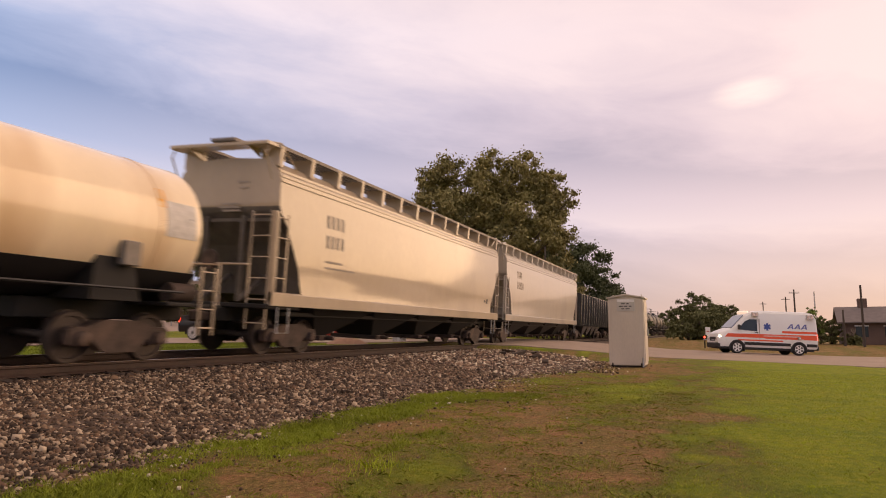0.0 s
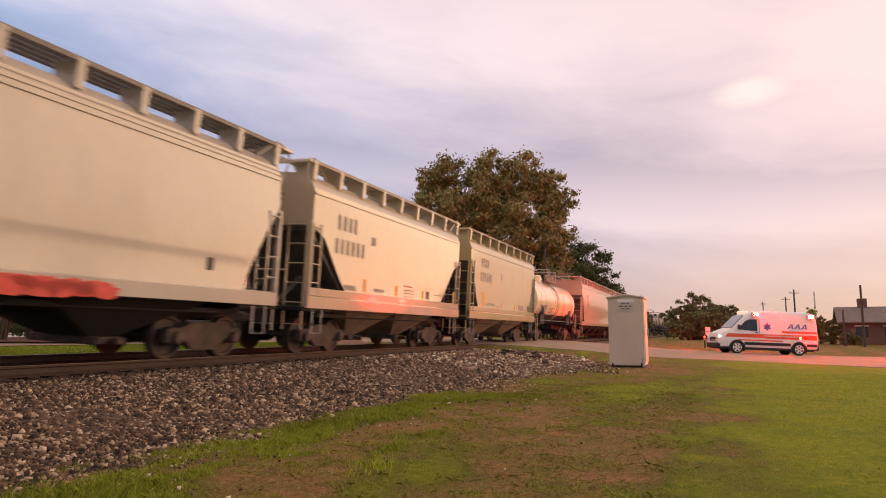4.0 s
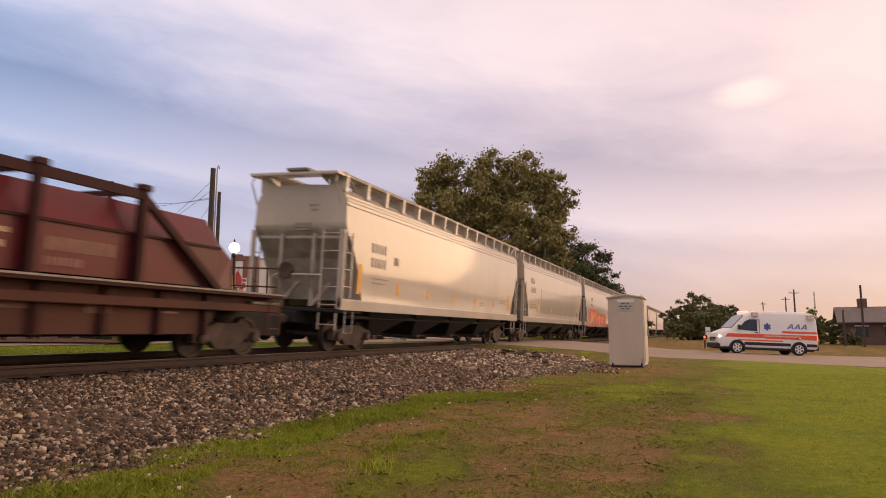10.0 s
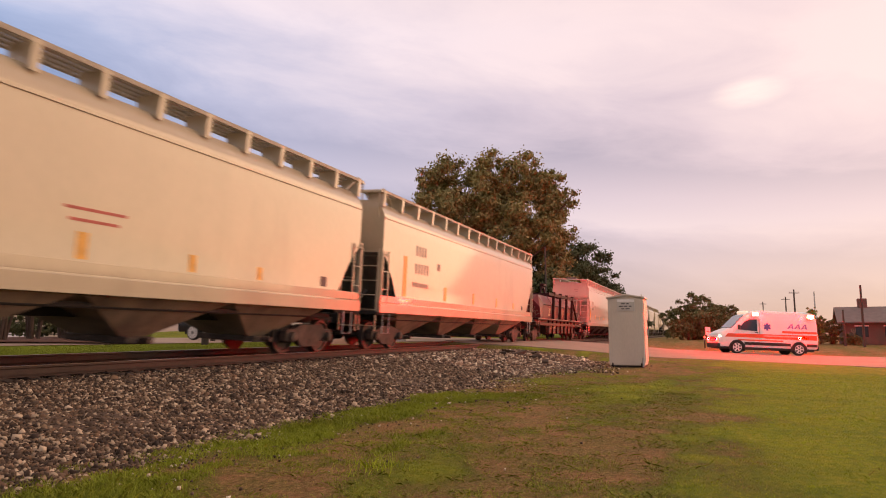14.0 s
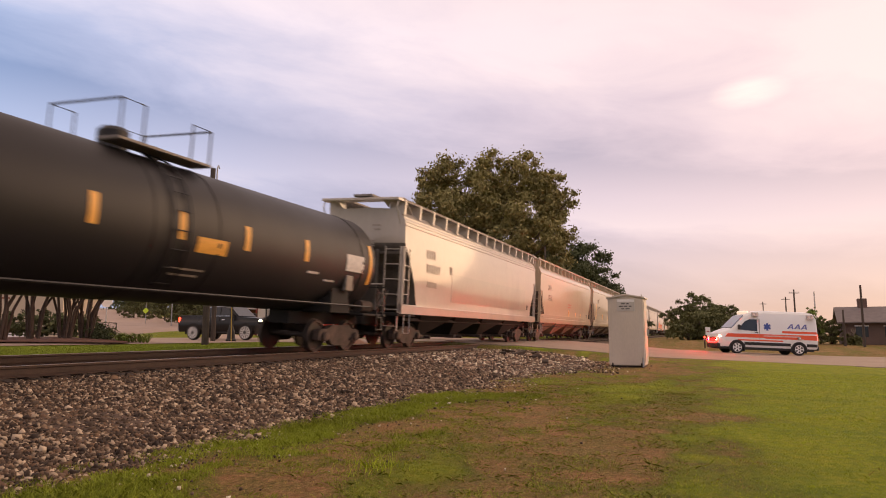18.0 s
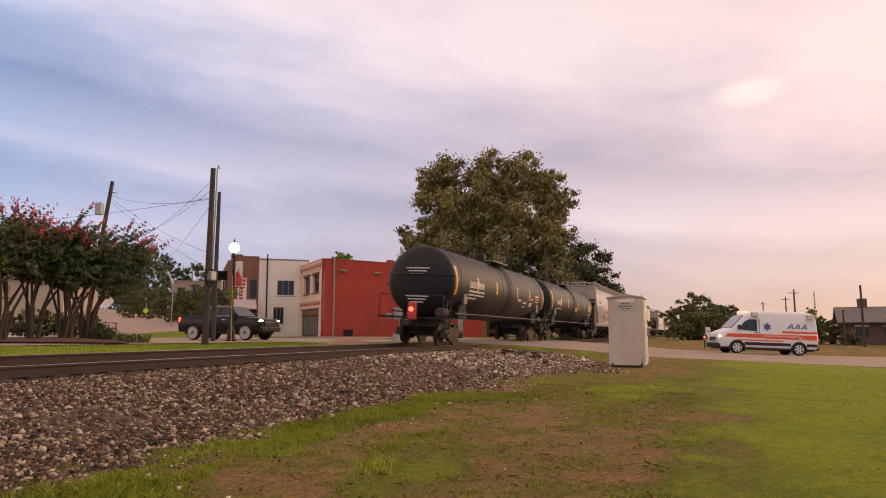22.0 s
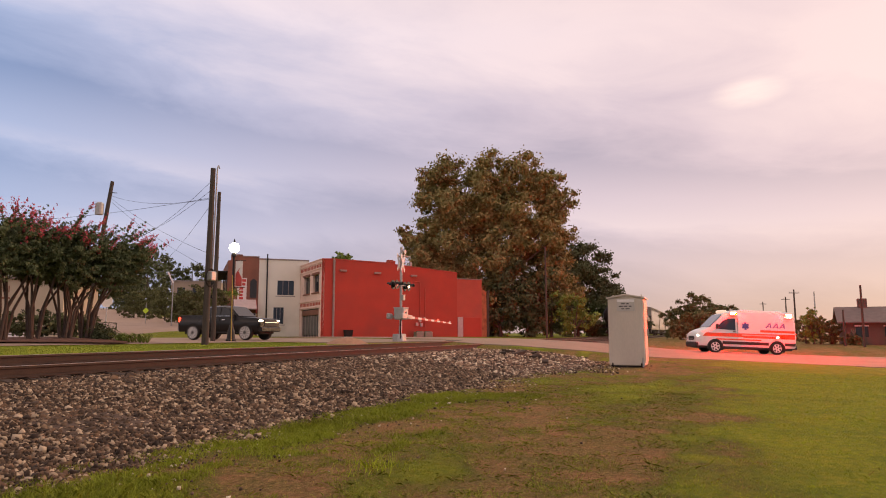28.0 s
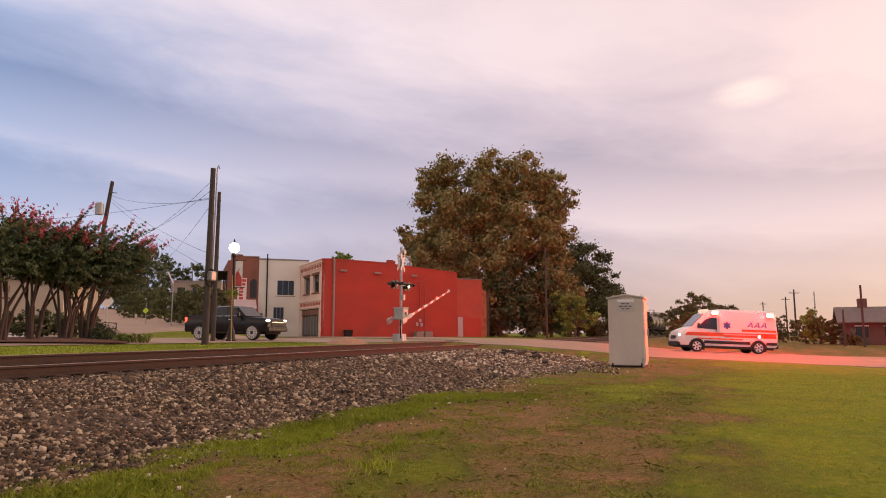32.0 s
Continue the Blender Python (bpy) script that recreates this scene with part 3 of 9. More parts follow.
def kit():
    """Meshes that all cars share."""
    if KIT:
        return KIT
    w = Shape()
    for side in (-1, 1):
        y = side * 0.755
        ring = []
        for yy, r in ((y - side * 0.06, 0.10), (y - side * 0.065, 0.485), (y - side * 0.035, 0.485), (y - side * 0.035, 0.455), (y + side * 0.07, 0.45), (y + side * 0.07, 0.38), (y + side * 0.035, 0.36), (y + side * 0.035, 0.18), (y + side * 0.09, 0.14), (y + side * 0.09, 0.07)):
            ring.append([(r * math.cos(a), yy, r * math.sin(a)) for a in (2 * math.pi * k / 24 for k in range(24))])
        w.rings(ring)
    w.pipe([(0, -1.0, 0), (0, 1.0, 0)], 0.075, 10)
    KIT["wheelset"] = w.mesh("wheelset", M_WHEEL, 35)
    f = Shape()
    top = [(-1.12, 0.60), (-1.05, 0.66), (-0.75, 0.66), (-0.45, 0.78), (0.45, 0.78), (0.75, 0.66), (1.05, 0.66), (1.12, 0.60), (1.12, 0.36), (0.98, 0.33), (0.70, 0.33), (0.66, 0.45), (0.42, 0.24), (0.30, 0.20), (-0.30, 0.20), (-0.42, 0.24), (-0.66, 0.45), (-0.70, 0.33), (-0.98, 0.33), (-1.12, 0.36)]
    f.prism(top, 1, -0.09, 0.09)
    KIT["frame"] = f.mesh("side_frame", M_TRUCK)
    sp = Shape()
    for x in (-0.2, 0, 0.2):
        pts = [(x + 0.075 * math.cos(a), 0.11 + 0.06 * math.sin(a), 0.24 + 0.3 * a / 25) for a in (i * 0.6 for i in range(43))]
        sp.pipe(pts, 0.02, 5)
    KIT["spring"] = sp.mesh("spring_nest", M_TRUCK, 60)
    KIT["cap"] = Shape().pipe([(0, 0, 0), (0, -0.10, 0), (0, -0.13, 0)], [0.13, 0.13, 0.08], 12).mesh("axle_cap", M_TRUCK, 35)
    b = Shape().box(-0.18, 0.18, -1.05, 1.05, 0.42, 0.72, 0.03)
    b.pipe([(0, 0, 0.7), (0, 0, 0.86)], 0.2, 10)
    KIT["bolster"] = b.mesh("bolster", M_TRUCK)
    c = Shape().box(-0.35, 0.35, -0.10, 0.10, 0.78, 0.98, 0.03)
    c.box(0.28, 0.55, -0.16, 0.12, 0.74, 1.02, 0.05)
    KIT["coupler"] = c.mesh("coupler", M_TRUCK)
    return KIT


def bogie(car, x, spin):
    k = kit()
    t = new("bogie")
    t.parent = car
    t.location = (x, 0, 0)
    t["label"] = "rusty cast steel two-axle truck"
    part("bolster", k["bolster"], M_TRUCK, t)
    for s in (-1, 1):
        part("side_frame", k["frame"], M_TRUCK, t, at=pose(0, s * 0.98, 0))
        part("spring_nest", k["spring"], M_TRUCK, t, at=pose(0, s * 0.98, 0, 0, 0, 0 if s < 0 else 180))
        for a in (-0.87, 0.87):
            part("axle_cap", k["cap"], M_TRUCK, t, at=pose(a, s * 1.06, 0.46, 0, 0, 0 if s < 0 else 180))
    for a in (-0.87, 0.87):
        w = part("wheelset", k["wheelset"], M_WHEEL, t, at=(a, 0, 0.46))
        spin.append(w)


def ladder(car, x, y, z0, z1, width, material, axis=0, n=None):
    """Two stiles and rungs in one welded ladder, along x (axis 0) or y (axis 1)."""
    s = Shape()
    n = n or max(2, round((z1 - z0) / 0.42))

    def p(d, z):
        return (x + d, y, z) if axis == 0 else (x, y + d, z)
    for d in (-width / 2, width / 2):
        s.beam(p(d, z0), p(d, z1), 0.035)
    for i in range(n):
        z = z0 + 0.15 + (z1 - z0 - 0.25) * i / (n - 1)
        s.pipe([p(-width / 2, z), p(width / 2, z)], 0.016, 6)
    return part("ladder", s, material, car)


def bars(car, y, items, lean=None):
    """Unreadable stencils and reflective tape as thin plates on a side: rows of (x0, x1, z0, z1, material)."""
    for x0, x1, z0, z1, m in items:
        name = "reflective_tape" if m is M_STRIPE else "stencil"
        f = lean or (lambda z: y)
        n = max(1, math.ceil((z1 - z0) / 0.12))
        zs = [z0 + (z1 - z0) * i / n for i in range(n + 1)]
        s = Shape().rings([[(x, f(z) - 0.006, z) for z in zs] + [(x, f(z) + 0.012, z) for z in reversed(zs)] for x in (x0, x1)])
        part(name, s, m, car)


def word(x, z, h, n, m, gap=0.35):
    """A stencilled word of n characters as upright bars."""
    step = h * 0.56 * (1 + gap)
    return [(x + i * step, x + i * step + step * 0.58, z, z + h, m) for i in range(n)]


def base_car(length, label, category="railway car", inset=2.35, shift=0.0):
    car = thing("freight_car", TRACK, label, category, "cars of the train")
    spin = []
    k = kit()
    for s in (-1, 1):
        bogie(car, s * (length / 2 - inset) + shift, spin)
        part("coupler", k["coupler"], M_TRUCK, car, at=pose(s * (length / 2 - 0.38), 0, 0, 0, 0, 0 if s > 0 else 180))
    return car, spin


def side_y(z, bulge):
    """Half width of a hopper body at height z above the rail."""
    if z < 1.42:
        return 1.60
    if z < 3.95:
        t = (z - 1.42) / 2.53
        return 1.565 + bulge * math.sin(math.pi * min(1, t * 1.05)) - 0.015 * t
    t = min(1, (z - 3.95) / 0.55)
    return 1.55 - 0.30 * t * t


def grating(half, s, top, material):
    """An open walkway: long bearing bars and cross slats with gaps between, as one welded mesh."""
    y0, y1 = sorted((s * 0.62, s * 1.48))
    verts, faces = [], []

    def bar(xa, xb, ya, yb, za, zb):
        n = len(verts)
        verts.extend((x, y, z) for z in (za, zb) for y in (ya, yb) for x in (xa, xb))
        faces.extend(tuple(n + k for k in f) for f in ((0, 2, 3, 1), (4, 5, 7, 6), (0, 1, 5, 4), (2, 6, 7, 3), (0, 4, 6, 2), (1, 3, 7, 5)))
    for k in range(5):
        y = y0 + 0.015 + (y1 - y0 - 0.03) * k / 4
        bar(-half, half, y - 0.012, y + 0.012, top - 0.06, top)
    bar(-half, half, s * 1.46 - 0.02, s * 1.46 + 0.02, top - 0.08, top + 0.002)
    n = int(2 * half / 0.11)
    for k in range(n):
        x = -half + 2 * half * (k + 0.5) / n
        bar(x - 0.026, x + 0.026, y0 + 0.03, y1 - 0.03, top - 0.03, top - 0.008)
    me = bpy.data.meshes.new("running_board")
    me.from_pydata(verts, [], faces)
    me.materials.append(material)
    return me


def hopper(length, paint, label, bays=4, ribs=3, bulge=0.05, end_run=1.75, cut=3.20, rail_top=4.86, chute=None, dark_end=True, marks=(), band=None):
    car, spin = base_car(length, label, "hopper car")
    half = length / 2 - 0.65
    sheet = M_GREYSHEET if paint is P_WHITE else M_SHADESHEET
    grate = M_GRATING if band or paint in (P_YELLOW, P_GREY, P_TAN) else M_PALEGRATE
    # the tub: sections along the car, whose floor climbs as slope sheets towards the ends
    if bulge:
        # curved flank: the cut-out swings out below the top and then drops
        cuts = [(0.10, cut + 0.22), (0.16, cut + 0.08), (0.42, cut - 0.22), (0.75, 2.45), (1.0, 2.05), (1.16, 1.65), (1.22, 1.40)]
    else:
        cuts = [(0.10, cut), (0.12, cut - 0.05), (end_run * 0.35, cut - 0.27), (end_run * 0.7, 2.15), (end_run, 1.55), (end_run + 0.25, 1.40)]
    xs = [-half + c for c, _ in cuts]
    xs = xs + [-x for x in reversed(xs)]
    lows = [z for _, z in cuts]
    lows = lows + lows[::-1]
    rows = []
    for x, lo in zip(xs, lows):
        zs = [lo + (4.0 - lo) * i / 8 for i in range(9)] + [4.12, 4.25, 4.38, 4.48]
        ring = [(x, -side_y(z, bulge), z) for z in zs] + [(x, -0.9, 4.56), (x, 0, 4.60), (x, 0.9, 4.56)] + [(x, side_y(z, bulge), z) for z in reversed(zs)]
        rows.append(ring)
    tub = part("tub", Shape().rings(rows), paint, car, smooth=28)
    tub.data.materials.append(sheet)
    # downward faces get the darker sheet, painting in the shade under the tub
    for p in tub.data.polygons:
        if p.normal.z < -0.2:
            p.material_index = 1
    # slope sheets and end bulkhead
    for s in (-1, 1):
        e = s * half
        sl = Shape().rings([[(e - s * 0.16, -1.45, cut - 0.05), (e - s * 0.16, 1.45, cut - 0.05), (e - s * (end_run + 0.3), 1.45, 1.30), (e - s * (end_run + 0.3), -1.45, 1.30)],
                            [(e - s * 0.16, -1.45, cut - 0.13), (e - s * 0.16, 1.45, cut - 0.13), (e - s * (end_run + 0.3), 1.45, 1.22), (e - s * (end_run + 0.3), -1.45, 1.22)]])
        part("slope_sheet", sl, sheet, car, "grimy sloped end sheet, coloured darker for the shade under it")
        for y in (-1.53, 1.53):
            part("corner_post", Shape().box(min(e, e - s * 0.09), max(e, e - s * 0.09), y - 0.06, y + 0.06, 1.2, cut + 0.1), paint, car)
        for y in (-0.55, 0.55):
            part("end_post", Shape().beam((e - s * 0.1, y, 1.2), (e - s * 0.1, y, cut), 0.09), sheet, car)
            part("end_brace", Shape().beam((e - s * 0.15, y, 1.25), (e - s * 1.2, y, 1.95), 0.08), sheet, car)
        for y in (-1.60, 1.60):
            ladder(car, e - s * 0.28, y, 1.15, cut + 0.05, 0.40, paint)
        ladder(car, e + s * 0.03, -1.20, 0.62, cut + 0.1, 0.56, paint, axis=1)
        pl = Shape().box(min(e + s * 0.1, e - s * 1.3), max(e + s * 0.1, e - s * 1.3), -1.55, 1.55, 1.05, 1.16, 0.02)
        part("end_platform", pl, M_UNDER, car)
        hr = Shape().pipe([(e + s * 0.06, -0.95, 2.05), (e + s * 0.06, 0.55, 2.05), (e + s * 0.06, 0.75, 1.95), (e + s * 0.06, 0.75, 1.15)], 0.03, 6)
        part("handrail", hr, paint, car)
        for y in (-1.42, 1.42):
            part("grab_iron", Shape().pipe([(e - s * 0.9, y, 4.42), (e - s * 0.2, y, rail_top + 0.05), (e + s * (0.25 if bulge else 0.06), y, rail_top - 0.02), (e + s * (0.38 if bulge else 0.10), y, rail_top - 0.3), (e + s * 0.06, y, 4.0)], 0.024, 6), paint, car)
        # crossover walk over the end, with its brackets and the raised brake platform
        x0, x1 = e + s * 0.004, e + s * (0.42 if bulge else 0.10)
        part("end_running_board", Shape().box(min(x0, x1), max(x0, x1), -1.48, 1.48, rail_top - 0.10, rail_top - 0.015, 0.01), paint, car, "painted crossover walk over the end")
        part("brake_platform", Shape().box(min(e - s * 0.25, x1), max(e - s * 0.25, x1), -0.50, 0.22, rail_top + 0.02, rail_top + 0.10, 0.01), M_GRATING, car)
        for y in (-0.9, 0.9):
            part("walk_bracket", Shape().prism([(e - s * 0.08, rail_top - 0.10), (x1, rail_top - 0.10), (e - s * 0.08, rail_top - 0.28)], 1, y - 0.015, y + 0.015), paint, car)
        for y0, y1, z0 in ((-0.62, -0.30, 3.98), (-0.62, -0.38, 3.84), (-0.40, 0.15, 3.46), (-0.40, 0.22, 3.38), (-0.40, 0.1, 3.30)):
            part("stencil", Shape().box(min(e - s * 0.11, e - s * 0.085), max(e - s * 0.11, e - s * 0.085), y0, y1, z0, z0 + 0.05), M_INKGREY, car)
        part("hand_brake", Shape().pipe([(e + s * 0.02, 0.25, 2.15), (e + s * 0.10, 0.25, 2.15)], 0.24, 16), M_TRUCK, car)
        step = Shape().pipe([(e - s * 0.35, -1.55, 1.1), (e - s * 0.35, -1.55, 0.55), (e - s * 0.80, -1.55, 0.55), (e - s * 0.80, -1.55, 1.1)], 0.02, 6)
        part("sill_step", step, M_GALV, car)
    for s in (-1, 1):
        sill = Shape().prism([(s * 1.50, 1.13), (s * 1.62, 1.13), (s * 1.62, 1.40), (s * 1.575, 1.44), (s * 1.50, 1.44)], 0, -half, half)
        part("side_sill", sill, paint, car)
        if not bulge:
            part("sill_flange", Shape().box(-half + 0.1, half - 0.1, min(s * 1.56, s * 1.60), max(s * 1.56, s * 1.60), 1.44, 1.64, 0.008), paint, car)
        part("running_board", grating(half, s, rail_top, grate), grate, car, "steel grating walkway along the roof")
        n = round((2 * half) / 1.35)
        br = KIT.setdefault(("bracket", s, paint.name, rail_top), Shape().rings([[(-0.07, s * 1.46, 4.36), (0.07, s * 1.46, 4.36), (0.07, s * 1.485, rail_top - 0.02), (-0.07, s * 1.485, rail_top - 0.02)], [(-0.07, s * 0.9, 4.50), (0.07, s * 0.9, 4.50), (0.07, s * 0.9, rail_top - 0.05), (-0.07, s * 0.9, rail_top - 0.05)]]).mesh("bracket", paint))
        for i in range(n + 1):
            part("bracket", br, paint, car, at=(-half + 0.2 + (2 * half - 0.4) * i / n, 0, 0))
        for i in range(ribs):
            z = 4.02 + 0.12 * i
            y = side_y(z, bulge)
            part("eave_rib", Shape().prism([(s * (y - 0.02), z - 0.035), (s * (y + 0.028), z - 0.03), (s * (y + 0.028), z + 0.03), (s * (y - 0.03), z + 0.035)], 0, -half + 0.12, half - 0.12), paint, car)
    hatch = Shape().box(-half + 0.8, half - 0.8, -0.32, 0.32, 4.58, 4.70, 0.04)
    part("roof_hatch", hatch, paint, car)
    # discharge bays
    span = (2 * half - 2 * end_run - 0.6)
    for i in range(bays):
        w = span / bays
        x = -span / 2 + w * (i + 0.5)
        bay = Shape().rings([[(x - w * 0.49, -1.45, 1.42), (x + w * 0.49, -1.45, 1.42), (x + w * 0.49, 1.45, 1.42), (x - w * 0.49, 1.45, 1.42)],
                             [(x - w * 0.47, -1.40, 1.10), (x + w * 0.47, -1.40, 1.10), (x + w * 0.47, 1.40, 1.10), (x - w * 0.47, 1.40, 1.10)],
                             [(x - 0.28, -0.62, 0.42), (x + 0.28, -0.62, 0.42), (x + 0.28, 0.62, 0.42), (x - 0.28, 0.62, 0.42)]][::-1])
        b = part("discharge_bay", bay, chute or M_UNDER, car)
        g = Shape().box(x - 0.34, x + 0.34, -0.85, 0.85, 0.30, 0.44, 0.02)
        g.pipe([(x, -1.1, 0.37), (x, 1.1, 0.37)], 0.06, 8)
        part("outlet_gate", g, M_TRUCK, b)
    part("centre_sill", Shape().box(-half - 0.3, half + 0.3, -0.33, 0.33, 0.78, 1.05, 0.02), M_UNDER, car)
    for s in (-1, 1):
        part("brake_pipe", Shape().pipe([(-half + 1, s * 1.2, 0.98), (half - 1, s * 1.2, 0.98)], 0.03, 6), M_UNDER, car)
    if band:
        x0, x1, z0, z1 = band
        zs = [z0 + (z1 - z0) * i / 6 for i in range(7)]
        s = Shape().rings([[(x, -side_y(z, bulge) - 0.006, z) for z in zs] + [(x, -side_y(z, bulge) + 0.03, z) for z in reversed(zs)] for x in (x0, x1)])
        part("overpaint_panel", s, P_PATCH, car, "grey overpainted panel", smooth=30)
    bars(car, 0, marks, lambda z: -side_y(z, bulge))
    raise_body(car)
    return car, spin


RAISED = set()


def raise_body(car):
    """The bodies stand a little taller than the drawing above: stretch all above the platform once for each mesh."""
    for ob in car.children_recursive:
        me = ob.data
        if me is None or me.name in RAISED or ob.name.startswith(("coupler", "bolster", "side_frame", "spring_nest", "axle_cap", "wheelset")):
            continue
        RAISED.add(me.name)
        for v in me.vertices:
            if v.co.z > 1.0:
                v.co.z += 0.06 + (v.co.z - 1.06) * 0.042


def tank(length, paint, label, r=1.50, zc=2.62, skirt=None, stripes=(), marks=(), rear_lamp=False, dome=0.55, head=0.50):
    car, spin = base_car(length, label, "tank car")
    half = length / 2 - 0.72
    rows = []
    prof = [(-half + head * (1 - math.cos(e)), max(0.02, r * math.sin(e))) for e in (math.pi / 2 * k / 7 for k in range(8))]
    prof = prof + [(0, r)] + [(-x, q) for x, q in reversed(prof)]
    seg = 40
    for x, q in prof:
        rows.append([(x, q * math.cos(a), zc + q * math.sin(a)) for a in (2 * math.pi * k / seg for k in range(seg))])
    part("tank", Shape().rings(rows), paint, car, smooth=30)
    for x in (-half + 1.25, -0.9, 0.9, half - 1.25):
        ring = [[(xx, q * math.cos(a), zc + q * math.sin(a)) for a in (2 * math.pi * k / seg for k in range(seg))] for xx, q in ((x - 0.04, r - 0.01), (x - 0.04, r + 0.012), (x + 0.04, r + 0.012), (x + 0.04, r - 0.01))]
        part("weld_band", Shape().rings(ring), paint, car, smooth=30)
    if skirt:
        q = r + 0.022
        s = Shape().rings([[(x, -q * math.cos(a), zc - q * math.sin(a)) for a in (0.60 + (math.pi - 1.2) * i / 20 for i in range(21))] for x in (-half - 0.02, half + 0.02)])
        part("skirt", s, skirt, car, "black lower tank band", smooth=30)
    for s in (-1, 1):
        part("stub_sill", Shape().box(min(s * (half + 0.6), s * (half - 3.2)), max(s * (half + 0.6), s * (half - 3.2)), -0.35, 0.35, 0.75, 1.12, 0.02), M_UNDER, car)
    for s in (-1, 1):
        e = s * (half + 0.55)
        pl = Shape().box(min(e, e - s * 1.5), max(e, e - s * 1.5), -1.45, 1.45, 1.06, 1.14, 0.02)
        part("end_platform", pl, M_UNDER, car)
        cr = Shape().rings([[(s * (half - 2.6), -1.30, 1.12), (s * (half - 2.6), 1.30, 1.12), (s * (half - 1.5), 1.30, 1.12), (s * (half - 1.5), -1.30, 1.12)],
                            [(s * (half - 2.5), -1.25, 1.9), (s * (half - 2.5), 1.25, 1.9), (s * (half - 1.7), 1.25, 1.9), (s * (half - 1.7), -1.25, 1.9)]])
        part("saddle", cr, M_UNDER, car)
        rail = Shape().pipe([(e - s * 0.05, -1.4, 1.1), (e - s * 0.05, -1.4, 2.0), (e - s * 0.05, 1.4, 2.0), (e - s * 0.05, 1.4, 1.1)], 0.022, 6)
        rail.pipe([(e - s * 0.05, 0, 1.1), (e - s * 0.05, 0, 2.0)], 0.02, 6)
        part("end_handrail", rail, M_BLACKIRON if paint is P_BLACK else P_TAN, car)
        ladder(car, e - s * 0.45, -1.47, 0.5, 1.9, 0.42, M_BLACKIRON if paint is P_BLACK else P_TAN, n=4)
        br = Shape().pipe([(s * (half - 0.6), -1.05, 1.35), (s * (half + 0.05), -1.05, 1.35)], 0.19, 12)
        part("brake_cylinder", br, M_TRUCK, car, smooth=35)
        bx = Shape().box(s * (half - 1.9) - 0.2, s * (half - 1.9) + 0.2, -1.46, -1.30, 1.75, 2.2, 0.02)
        part("placard_holder", bx, M_GRATING, car)
        for sy in (-1, 1):
            gr = Shape().pipe([(s * (half + 0.10), 0, zc + 0.25)] + [(s * (half + 0.08 - 0.55 * (a / 1.4) ** 2.6), sy * (r + 0.02) * math.sin(a), zc + 0.25) for a in (0.3, 0.7, 1.05, 1.4)], 0.02, 6)
            part("safety_rail", gr, M_GALV if paint is not P_BLACK else M_BLACKIRON, car)
    for sy in (-1, 1):
        sr = Shape().pipe([(-half + 0.6, sy * 1.47, 1.34), (half - 0.6, sy * 1.47, 1.34)], 0.028, 6)
        part("side_rail", sr, M_BLACKIRON, car)
    # ladder over the flank, dome, platform and its railing
    lad = Shape()
    for d in (-0.22, 0.22):
        lad.pipe([(d + dome, -(r + 0.06) * math.cos(a), zc + (r + 0.06) * math.sin(a)) for a in (-0.85 + 2.1 * i / 10 for i in range(11))] , 0.022, 6)
    for i in range(9):
        a = -0.8 + 2.0 * i / 8
        lad.pipe([(dome - 0.22, -(r + 0.06) * math.cos(a), zc + (r + 0.06) * math.sin(a)), (dome + 0.22, -(r + 0.06) * math.cos(a), zc + (r + 0.06) * math.sin(a))], 0.014, 5)
    part("flank_ladder", lad, M_BLACKIRON if paint is P_BLACK else P_TAN, car)
    top = zc + r
    pl = Shape()
    for sy in (-1, 1):
        pl.box(dome - 1.25, dome + 1.25, min(sy * 0.45, sy * 1.0), max(sy * 0.45, sy * 1.0), top - 0.02, top + 0.04, 0.01)
    part("dome_platform", pl, M_GRATING, car)
    d = Shape().pipe([(dome - 0.5, 0, top - 0.1), (dome - 0.5, 0, top + 0.36), (dome - 0.5, 0, top + 0.44)], [0.30, 0.30, 0.22], 20)
    part("dome", d, paint, car, smooth=35)
    v = Shape().pipe([(dome + 0.55, 0, top - 0.05), (dome + 0.55, 0, top + 0.26), (dome + 0.55, 0, top + 0.32)], [0.15, 0.15, 0.10], 12)
    part("relief_valve", v, M_UNDER if paint is P_BLACK else P_WHITE, car, smooth=35)
    for sx in (-1, 1):
        for sy in (-1, 1):
            x0, x1 = dome + sx * 1.2, dome + sx * 0.15
            rl = Shape().pipe([(x0, sy * 0.95, top), (x0, sy * 0.95, top + 0.78), (x1 + sx * 0.5, sy * 0.95, top + 0.78), (x1 + sx * 0.5, sy * 0.95, top)], 0.022, 6)
            part("platform_railing", rl, M_BLACKIRON if paint is P_BLACK else P_WHITE, car)
        part("platform_railing", Shape().pipe([(dome + sx * 1.2, -0.95, top + 0.78), (dome + sx * 1.2, 0.95, top + 0.78)], 0.022, 6), M_BLACKIRON if paint is P_BLACK else P_WHITE, car)

    def lean(z):
        q = max(-1, min(1, (z - zc) / r))
        return -(r + 0.004) * math.sqrt(max(0.02, 1 - q * q))
    bars(car, 0, [(x - 0.09, x + 0.09, z, z + h, M_STRIPE) for x, z, h in stripes] + list(marks), lean)
    if rear_lamp:
        e = -(half + 0.62)
        lamp = part("tail_lamp", Shape().box(e - 0.42, e - 0.22, -0.42, -0.10, 1.02, 1.68, 0.03), mat("tail_lamp_case", (0.50, 0.05, 0.04), 0.5, 0, 0.1), car, "red end-of-train lamp box on the coupler")
        part("lens", Shape().pipe([(e - 0.42, -0.26, 1.42), (e - 0.47, -0.26, 1.42)], [0.09, 0.05], 14), mat("tail_lens_lit", (0.8, 0.05, 0.03), 0.3, 0, 0.05, emit=(1.0, 0.05, 0.03), power=9.0), lamp)
